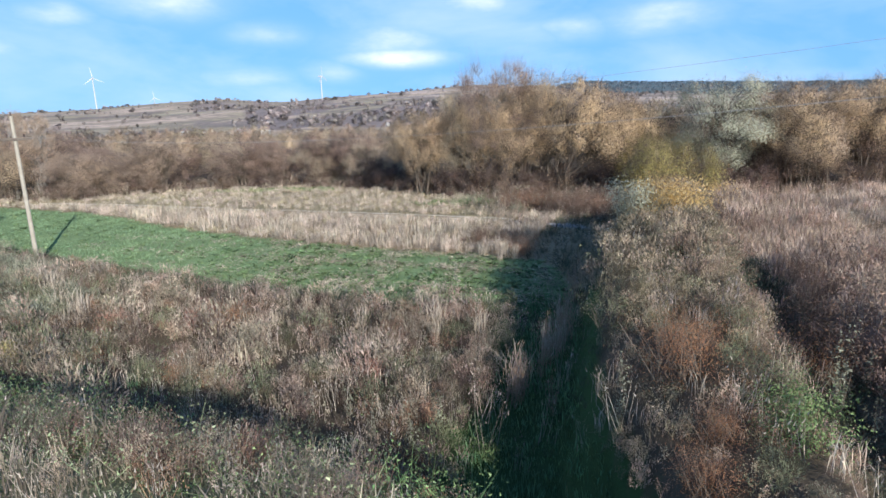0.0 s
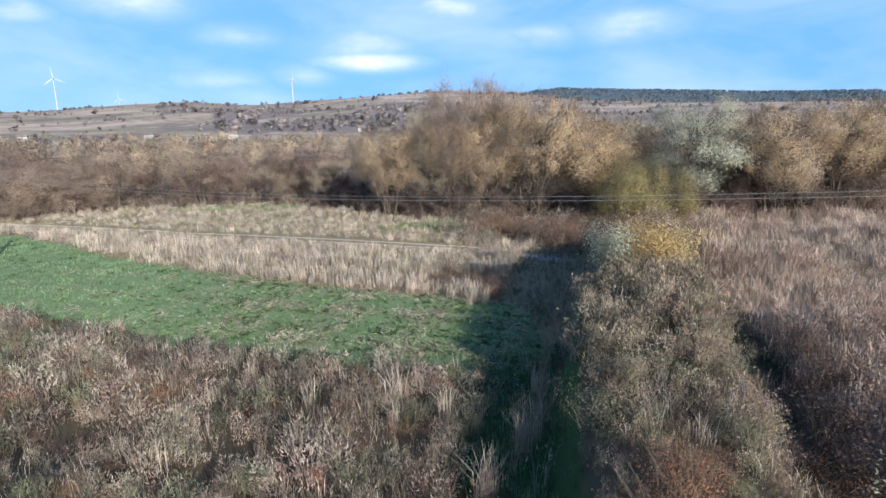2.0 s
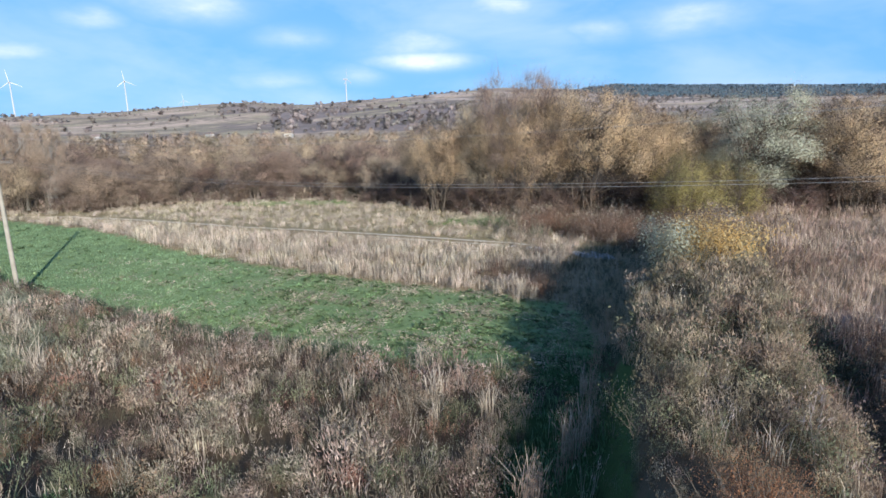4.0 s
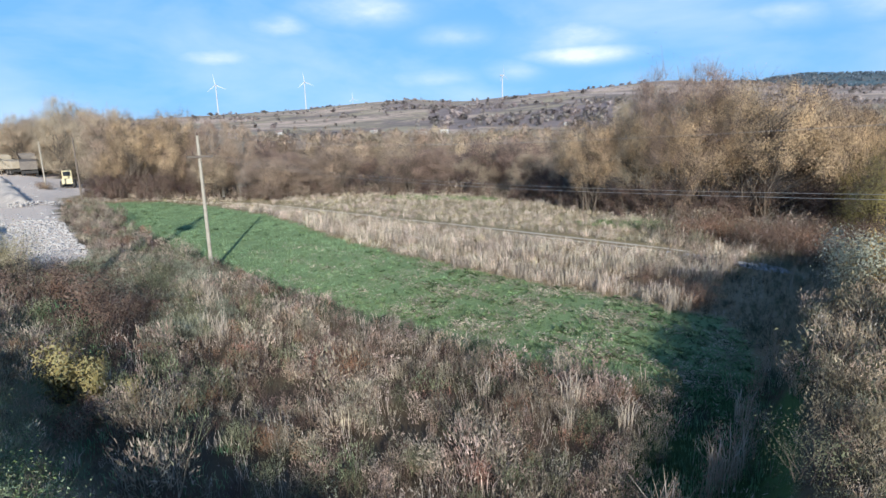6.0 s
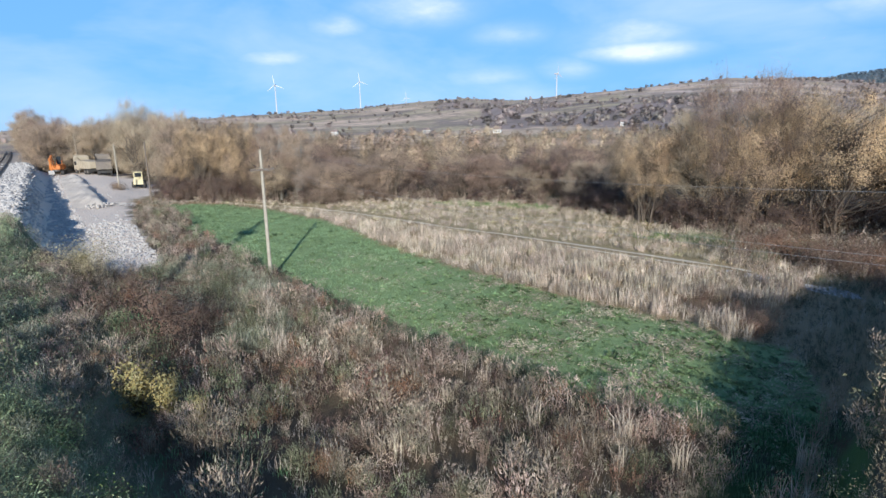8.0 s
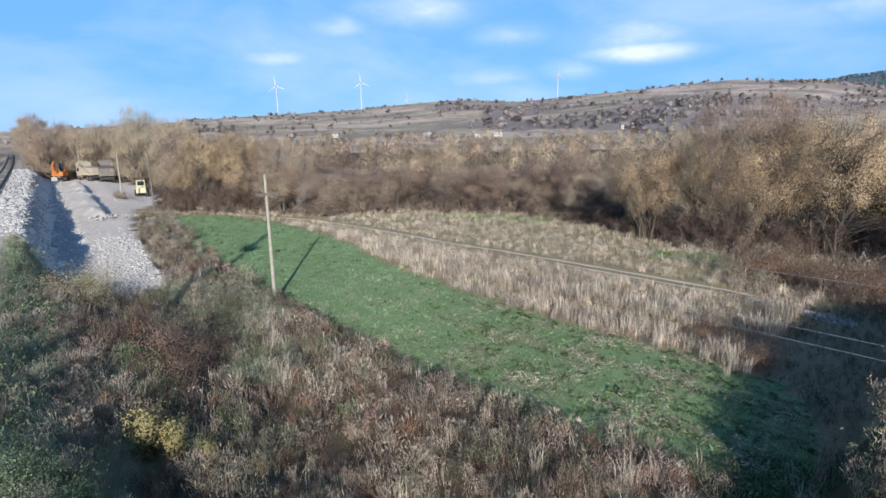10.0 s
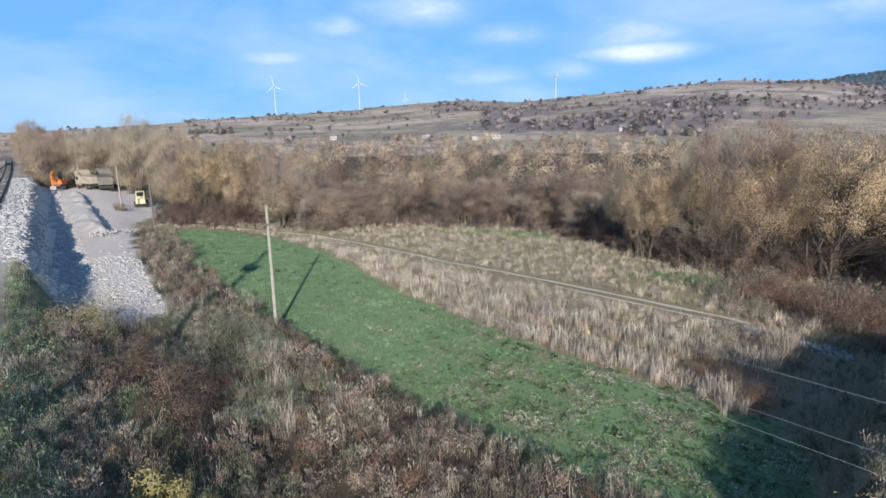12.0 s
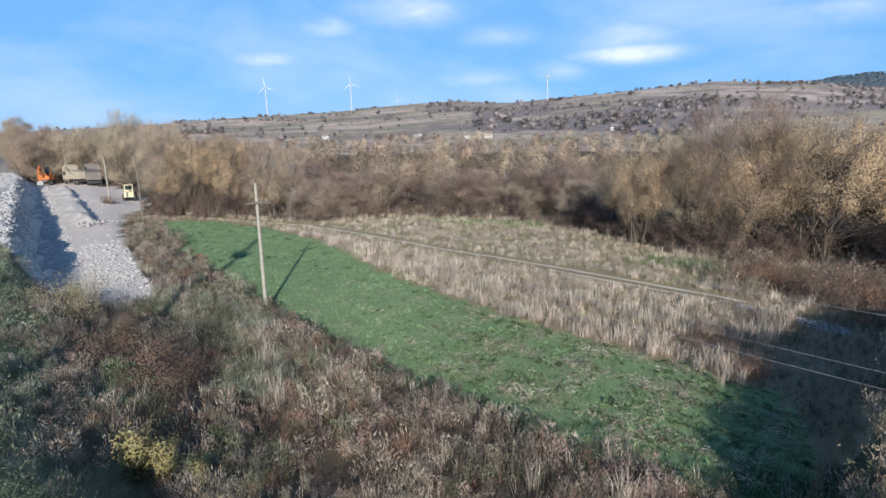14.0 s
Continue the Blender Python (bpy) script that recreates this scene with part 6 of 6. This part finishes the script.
# ---- wind turbines ----
def wind_turbine(first, az, el_base, el_hub, dist, turn):
    x, y = dist * math.sin(radians(az)), dist * math.cos(radians(az))
    z0 = float(ground_z(x, y))
    hub = 12.7 + dist * math.tan(radians(el_hub)) - z0
    k = hub / 90
    if first is not None:
        t = copy_thing(first, pose(x, y, z0 - 1, 0, 0, turn))
        t.scale = (k, k, k)
        return t
    root = thing("wind_turbine", "white three-bladed wind turbine on the far hill", "wind turbine", "wind turbines", (x, y, z0 - 1), turn)
    root.scale = (k, k, k)
    part("tower", rod(bmesh.new(), (0, 0, 0), (0, 0, 89), 2.1, 1.3, 14), HAZED_WHITE, root)
    part("nacelle", box(bmesh.new(), -2, -3.5, 88, 2, 7, 92, 0.7), HAZED_WHITE, root)
    part("hub", rod(bmesh.new(), (0, -5.4, 90), (0, -3.4, 90), 0.8, 1.9, 12), HAZED_WHITE, root)
    for i in range(3):
        bm = bmesh.new()
        a = radians(90 + 120 * i + 8)
        u, w = Vector((math.cos(a), 0, math.sin(a))), Vector((-math.sin(a), 0, math.cos(a)))
        o = Vector((0, -4.6, 90))
        ring = []
        for r, c, th in ((1.2, 1.3, 0.8), (6, 2.0, 0.6), (16, 1.5, 0.35), (29, 0.4, 0.1)):
            ring.append([bm.verts.new(o + u * r + w * dx * c + Vector((0, dy * th, 0))) for dx, dy in ((-0.6, 0), (0, -0.5), (0.6, 0), (0, 0.5))])
        for a0, b0 in zip(ring, ring[1:]):
            for j in range(4):
                bm.faces.new((a0[j], a0[(j + 1) % 4], b0[(j + 1) % 4], b0[j]))
        bm.faces.new(ring[-1])
        bm.faces.new(ring[0][::-1])
        part("blade", bm, HAZED_WHITE, root)
    return root


t0 = None
for az, eb, eh, dist, turn in ((-39.15, 1.48, 4.3, 1750, 25), (-31.15, 1.98, 4.6, 1800, 40), (-26.65, 4.21, 3.05, 2600, 30), (-11.85, 3.08, 4.95, 1900, 75)):
    t = wind_turbine(t0, az, eb, eh, dist, turn)
    t0 = t0 or t

# ---- far houses ----
def house(first, az, el, dist, turn, k=1.0):
    steps = np.arange(420, 1300, 10)
    land = ground_z(steps * math.sin(radians(az)), steps * math.cos(radians(az)))
    dist = float(steps[np.argmin(np.abs((land - 14.1) / steps - math.tan(radians(el))))])
    x, y = dist * math.sin(radians(az)), dist * math.cos(radians(az))
    z0 = float(ground_z(x, y))
    if first is not None:
        h = copy_thing(first, pose(x, y, z0, 0, 0, turn))
        h.scale = (k, k, k)
        return h
    root = thing("house", "small white village house with a brown gable roof", "house", "village houses", (x, y, z0), turn)
    root.scale = (k, k, k)
    part("wall", box(bmesh.new(), -5, -4, -2, 5, 4, 5.2), PLASTER, root)
    bm = bmesh.new()
    a = [bm.verts.new(p) for p in ((-5.5, -4.6, 5.1), (5.5, -4.6, 5.1), (5.5, 4.6, 5.1), (-5.5, 4.6, 5.1), (-5.5, 0, 8.6), (5.5, 0, 8.6))]
    for f in ((0, 1, 5, 4), (2, 3, 4, 5), (1, 2, 5), (3, 0, 4), (3, 2, 1, 0)):
        bm.faces.new([a[i] for i in f])
    part("roof", bm, ROOF, root)
    part("chimney", box(bmesh.new(), 1.5, 0.6, 7, 2.3, 1.4, 9.4), ROOF, root)
    for wx in (-3, 0, 3):
        part("window", box(bmesh.new(), wx - 0.6, -4.06, 1.6, wx + 0.6, -3.95, 3.2), DARK_GLASS, root)
    return root


h0 = None
for az, el, turn, k in ((-33.6, -0.93, 20, 0.55), (-24.5, -0.94, -30, 0.5), (-19.5, -1.1, 10, 0.45), (-17.4, -1.1, 5, 0.6), (-5.4, -0.5, 15, 0.55), (0.2, -0.6, 60, 0.5)):
    h = house(h0, az, el, 0, turn, k)
    h0 = h0 or h

# ---- power line ----
def power_pole(x, y, top, arm, wood, turn, label, lean=0.0, strut=False):
    z0 = float(ground_z(x, y))
    root = thing("power_pole", label, "power pole", "power poles", (x, y, z0), turn)
    part("pole", rod(bmesh.new(), (0, 0, -0.3), (lean, 0, top - z0), 0.13, 0.09, 10), wood, root)
    if arm:
        za = arm - z0
        part("crossarm", box(bmesh.new(), -0.85, -0.16, za - 0.07, 0.85, -0.06, za + 0.07, 0.01), DARK_WOOD, root)
        for ix in (-0.46, 0.46):
            part("insulator", rod(rod(bmesh.new(), (ix, -0.11, za + 0.07), (ix, -0.11, za + 0.2), 0.02, 0.02, 6), (ix, -0.11, za + 0.15), (ix, -0.11, za + 0.3), 0.06, 0.035, 8), PORCELAIN, root)
        part("insulator", rod(bmesh.new(), (lean, 0, top - z0), (lean, 0, top - z0 + 0.2), 0.06, 0.035, 8), PORCELAIN, root)
    return root


LINE = 66.0
power_pole(-25.0, 33.1, 8.87, 7.55, POLE_WOOD, LINE, "weathered grey wooden power pole with a crossarm")
power_pole(-72.0, 62.6, 8.9, 0, DARK_WOOD, LINE, "dark wooden power pole beside the gravel yard")
power_pole(-89.6, 70.8, 8.4, 0, POLE_WOOD, LINE, "pale wooden pole in the gravel yard")
power_pole(-140.0, 98.0, 10.5, 0, POLE_WOOD, LINE, "pale wooden pole behind parked machines")
power_pole(21.6, 3.9, 10.4, 9.25, POLE_WOOD, LINE, "wooden power pole with a crossarm on the rough ground")


def wire(a, b, sag):
    cu = bpy.data.curves.new("power_wire", "CURVE")
    cu.dimensions, cu.bevel_depth, cu.bevel_resolution = "3D", 0.0038, 1
    sp = cu.splines.new("POLY")
    sp.points.add(24)
    for i in range(25):
        t = i / 24
        p = Vector(a).lerp(Vector(b), t)
        sp.points[i].co = (p.x, p.y, p.z - 4 * sag * t * (1 - t), 1)
    cu.materials.append(WIRE)
    return tagged(new("power_wire", cu), "thin aluminium power wire strung between poles", "wire", "power wires")


ax, ay = math.cos(radians(LINE)), math.sin(radians(LINE))
for k in (-0.4, 0.4):
    wire((-25.0 + ax * k, 33.1 + ay * k, 7.8), (21.6 + ax * k, 3.9 + ay * k, 9.5), 1.28)
wire((-25.0, 33.1, 9.05), (21.6, 3.9, 10.6), 1.28)

# tall mast across the line, whose long shadow falls over the field
mast = thing("signal_mast", "tall slender steel mast beside the railway", "mast", at=(-12.4, -3.5, float(ground_z(-12.4, -3.5))))
part("pole", rod(bmesh.new(), (0, 0, -0.3), (0, 0, 21.3), 0.32, 0.2, 12), STEEL, mast)
part("antenna", box(bmesh.new(), -0.9, -0.2, 17.6, 0.9, 0.2, 18.6, 0.05), STEEL, mast)

# ---- railway ----
def along(s, v, z=None):
    p = EMB_U * s + EMB_N * v
    return (float(p[0]), float(p[1]), float(ground_z(p[0], p[1])) if z is None else z)


def railway():
    root = thing("railway_track", "railway track with rusty rails on pale ballast", "railway")
    for off in (-0.76, 0.76):
        bm = bmesh.new()
        prev = None
        for i in range(71):
            s = -40 + i * 6
            bend = -0.00008 * max(0, s - 60) ** 2
            ring = []
            for dv, z in ((-0.07, 4.04), (0.07, 4.04), (0.02, 4.08), (0.036, 4.21), (-0.036, 4.21), (-0.02, 4.08)):
                p = EMB_U * s + EMB_N * (-3.3 + off + dv + bend)
                ring.append(bm.verts.new((p[0], p[1], z)))
            if prev:
                for j in range(6):
                    bm.faces.new((prev[j], prev[(j + 1) % 6], ring[(j + 1) % 6], ring[j]))
            prev = ring
        part("rail", bm, RAIL, root)
    V, F = [], []
    q = np.array([(-1.25, -0.12, 3.8), (1.25, -0.12, 3.8), (1.25, 0.12, 3.8), (-1.25, 0.12, 3.8), (-1.25, -0.1, 4.05), (1.25, -0.1, 4.05), (1.25, 0.1, 4.05), (-1.25, 0.1, 4.05)])
    quads = np.array([(4, 5, 6, 7), (0, 1, 5, 4), (1, 2, 6, 5), (2, 3, 7, 6), (3, 0, 4, 7)])
    for i in range(560):
        s = -38 + i * 0.62
        bend = -0.00008 * max(0, s - 60) ** 2
        cen = EMB_U * s + EMB_N * (-3.3 + bend)
        P = np.empty((8, 3))
        P[:, :2] = cen + q[:, :1] * EMB_N + q[:, 1:2] * EMB_U
        P[:, 2] = q[:, 2]
        F.append(quads + 8 * i)
        V.append(P)
    sl = array_part("sleeper_work", np.vstack(V), np.vstack(F), SLEEPER, root, "dark weathered sleepers")
    sl["kind"] = "stuff"


railway()


rocks_t = [rock() for _ in range(7)]
x, y = sample(190000, -150, -30, 20, 100, lambda x, y: gravel_zone(x, y) & (lambda s, v: (rng.uniform(0, 1, len(x)) < np.where(v < 6, 0.8, np.where(s < 66 + 6 * wobble(x, y, 0.3), 0.9, 0.05)) * np.clip(1.5 - (s - 44) / 60, np.where(v < 6, 0.4, 0.15), 1)))(*sv(x, y)))
scatter("gravel_rubble", rocks_t, x, y, rng.uniform(0.05, 0.17, len(x)) * rng.uniform(0.6, 1.6, len(x)) * np.where(rng.uniform(0, 1, len(x)) < 0.1, 2.0, 1.0) * np.where(sv(x, y)[1] < 5, 1.1, 0.72), STONE, "pale crushed stone tipped down the bank", "gravel", sink=0.0)

def windrow(s0, s1, v0, slant, high, wide, label):
    """A long low heap of tipped gravel lying in the yard."""
    ss = np.arange(s0, s1 + 0.01, 0.5)
    cross = np.linspace(-1, 1, 17)
    S, C = np.meshgrid(ss, cross, indexing="ij")
    ends = smooth(s0, s0 + 3, S) * (1 - smooth(s1 - 5, s1, S))
    V0 = v0 + slant * (S - s0) + wide * C + 0.25 * wobble(S, C, 0.5, 2.0)
    X, Y = EMB_U[0] * S + EMB_N[0] * V0, EMB_U[1] * S + EMB_N[1] * V0
    side = np.clip((C + 1) / 1.1, 0, 1) ** 0.8 * np.clip((1 - C) / 0.42, 0, 1)
    H = high * ends * side * (0.85 + 0.35 * wobble(S, V0, 0.8, 6.0)) + (0.1 * wobble(X, Y, 3.0, 1.0) + 0.07 * wobble(X, Y, 6.5, 2.0)) * ends * (1 - C * C)
    Z = ground_z(X, Y) - 0.05 + np.maximum(H, 0)
    n, m = S.shape
    k = np.arange(n * m).reshape(n, m)
    F = np.stack([k[:-1, :-1], k[1:, :-1], k[1:, 1:], k[:-1, 1:]], -1).reshape(-1, 4)
    ob = link_mesh("gravel_windrow", np.stack([X, Y, Z], -1).reshape(-1, 3), F, YARD_EARTH)
    return tagged(ob, label, "gravel heap")


windrow(85, 150, 7.7, 0.002, 1.1, 2.1, "long low bank of pale earth and gravel in the yard")

x, y = sample(2600, 4.0, 12, 38.5, 46, lambda x, y: np.hypot((x - 7.8) / 3.4, (y - (45.2 - 0.55 * (x - 4))) / 1.0) < 1 + 0.3 * wobble(x, y, 1.2))
scatter("track_stones", rocks_t, x, y, rng.uniform(0.05, 0.16, len(x)), STONE, "pale rubble at the end of the track", "rubble", sink=0.0)
x, y = sample(9000, -82, -50, 40, 68, lambda x, y: (lambda s, v: (np.hypot((s - 85.5) / 1.3, (v - 8.6) / 1.2) < 1.4) | (np.hypot(s - 86, (v - 11.3) / 1.2) < 1.2))(*sv(x, y)))
scatter("rubble_heap", rocks_t, x, y, rng.uniform(0.06, 0.22, len(x)), STONE, "low heap of pale rubble in the gravel yard", "rubble", z=ground_z(x, y) + 0.5 * rng.uniform(0, 1, len(x)))


# ---- machines in the gravel yard ----
def wheel(parent, x, y, r, w):
    tyre = part("tyre", rod(bmesh.new(), (x, y - w / 2, r), (x, y + w / 2, r), r, r, 18), RUBBER, parent)
    hub = rod(bmesh.new(), (x, y - w / 2 - 0.02, r), (x, y + w / 2 + 0.02, r), r * 0.5, r * 0.5, 12)
    part("rim", hub, TRUCK_GREY, tyre)


def prism(outline, y0, y1):
    """A plate or body from its side outline."""
    bm = bmesh.new()
    a = [bm.verts.new((x, y0, z)) for x, z in outline]
    b = [bm.verts.new((x, y1, z)) for x, z in outline]
    bm.faces.new(a)
    bm.faces.new(b[::-1])
    for i in range(len(a)):
        j = (i + 1) % len(a)
        bm.faces.new((a[j], a[i], b[i], b[j]))
    bmesh.ops.recalc_face_normals(bm, faces=bm.faces[:])
    return bm


def at_yard(s, v):
    p = EMB_U * s + EMB_N * v
    return (float(p[0]), float(p[1]), float(ground_z(p[0], p[1])))


def excavator(at, turn):
    e = thing("excavator", "orange tracked excavator with its arm folded down", "excavator", at=at, turn=turn)
    e.scale = (1.15, 1.15, 1.15)
    for y in (-1.1, 1.1):
        part("track", prism([(-1.9, 0.25), (-1.5, 0), (1.5, 0), (1.9, 0.25), (1.9, 0.6), (1.5, 0.85), (-1.5, 0.85), (-1.9, 0.6)], y - 0.28, y + 0.28), RUBBER, e)
    part("turntable", rod(bmesh.new(), (0, 0, 0.7), (0, 0, 1.05), 0.8, 0.8, 16), STEEL, e)
    part("body", box(bmesh.new(), -2.1, -1.25, 1.05, 0.9, 1.25, 2.1, 0.12), ORANGE, e)
    part("counterweight", box(bmesh.new(), -2.5, -1.2, 1.0, -2.1, 1.2, 1.9, 0.12), TRUCK_GREY, e)
    cab = part("cab", box(bmesh.new(), -0.2, 0.2, 2.0, 1.3, 1.2, 3.0, 0.08), ORANGE, e)
    part("cab_window", box(bmesh.new(), 0.0, 1.18, 2.25, 1.1, 1.22, 2.85), DARK_GLASS, cab)
    part("windscreen", box(bmesh.new(), 1.28, 0.3, 2.2, 1.32, 1.1, 3.8), DARK_GLASS, cab)
    part("boom", prism([(0.6, 1.5), (0.9, 1.4), (2.6, 3.6), (4.6, 3.1), (4.6, 3.4), (2.5, 4.1)], -0.5, -0.15), ORANGE, e)
    part("arm", prism([(4.3, 3.5), (4.8, 3.4), (4.2, 1.0), (3.9, 1.0)], -0.47, -0.18), ORANGE, e)
    part("bucket", prism([(3.7, 1.1), (4.4, 1.1), (4.5, 0.3), (3.9, 0.05), (3.4, 0.35)], -0.85, 0.2), STEEL, e)
    part("cylinder", rod(bmesh.new(), (1.0, -0.33, 1.7), (2.7, -0.33, 3.5), 0.09, 0.07, 8), STEEL, e)


def dump_truck(at, turn, paint, label, size=1.15):
    t = thing("dump_truck", label, "truck", "dump trucks", at, turn)
    t.scale = (size, size, size)
    part("chassis", box(bmesh.new(), -4.0, -0.45, 0.75, 3.2, 0.45, 1.1), STEEL, t)
    cab = part("cab", prism([(1.6, 0.8), (3.4, 0.8), (3.4, 1.9), (3.15, 3.8), (1.6, 3.8)], -1.15, 1.15), paint, t)
    part("windscreen", prism([(3.42, 1.95), (3.46, 1.95), (3.23, 2.75), (3.19, 2.75)], -1.0, 1.0), DARK_GLASS, cab)
    for y in (-1.17, 1.17):
        part("side_window", box(bmesh.new(), 2.0, y - 0.02, 1.95, 2.95, y + 0.02, 2.7), DARK_GLASS, cab)
    bed = part("bed", prism([(-4.2, 1.25), (1.4, 1.15), (1.4, 3.8), (2.4, 3.05), (2.4, 4.05), (1.3, 3.05), (-4.3, 2.75)], -1.25, 1.25), paint, t)
    part("tailgate", box(bmesh.new(), -4.42, -1.2, 1.3, -4.32, 1.2, 2.75, 0.02), paint, bed)
    for x in (-3.4, -2.4, -1.4, -0.4, 0.6):
        for y in (-1.29, 1.29):
            part("rib", box(bmesh.new(), x - 0.07, y - 0.04, 1.3, x + 0.07, y + 0.04, 2.8), paint, bed)
    for x in (-3.1, -1.8, 2.5):
        for y in (-1.0, 1.0):
            wheel(t, x, y, 0.52, 0.42)
    part("mudguard", box(bmesh.new(), -4.1, -1.2, 0.6, -4.05, 1.2, 1.1), RUBBER, t)


def loader(at, turn):
    m = thing("wheel_loader", "yellow road machine with a boxy cab", "loader", at=at, turn=turn)
    m.scale = (0.95, 0.95, 0.95)
    part("body", prism([(-2.4, 0.8), (0.4, 0.8), (0.4, 1.7), (-2.2, 1.8)], -0.85, 0.85), YELLOW_PAINT, m)
    part("front_frame", box(bmesh.new(), 0.4, -0.6, 0.7, 2.0, 0.6, 1.3, 0.08), YELLOW_PAINT, m)
    cab = part("cab", box(bmesh.new(), -0.9, -0.8, 1.7, 0.5, 0.8, 3.2, 0.08), YELLOW_PAINT, m)
    for y in (-0.81, 0.81):
        part("cab_window", box(bmesh.new(), -0.7, y - 0.02, 2.2, 0.3, y + 0.02, 3.0), DARK_GLASS, cab)
    for x in (-0.91, 0.51):
        part("cab_window", box(bmesh.new(), x - 0.02, -0.6, 2.2, x + 0.02, 0.6, 3.0), DARK_GLASS, cab)
    for x in (-1.6, 1.3):
        for y in (-0.95, 0.95):
            wheel(m, x, y, 0.68, 0.45)
    part("bucket", prism([(2.2, 0.1), (3.0, 0.15), (2.5, 0.5), (2.3, 1.1), (2.1, 1.0)], -1.2, 1.2), STEEL, m)
    for y in (-0.5, 0.5):
        part("lift_arm", prism([(0.6, 1.5), (0.8, 1.7), (2.4, 0.7), (2.3, 0.5)], y - 0.08, y + 0.08), YELLOW_PAINT, m)


excavator(at_yard(166.5, 6.0), 318)
dump_truck(at_yard(163.5, 11.9), 168, TRUCK, "dusty khaki dump truck with an empty bed", 1.1)
dump_truck(at_yard(161.5, 15.4), 145, TRUCK_GREY, "dusty dark brown dump truck with a tall bed", 1.25)
loader(at_yard(121.5, 17.8), 138)
small_bush("dry_bush", "dark dry bush round the foot of a pole", "bush", "yard bushes", [(-89.0, 70.0, 1.0), (-91.0, 71.2, 0.9), (-87.5, 69.6, 0.8)], 1.2, 1.6, 900, 40, 0.06, BROWN, 0.9)
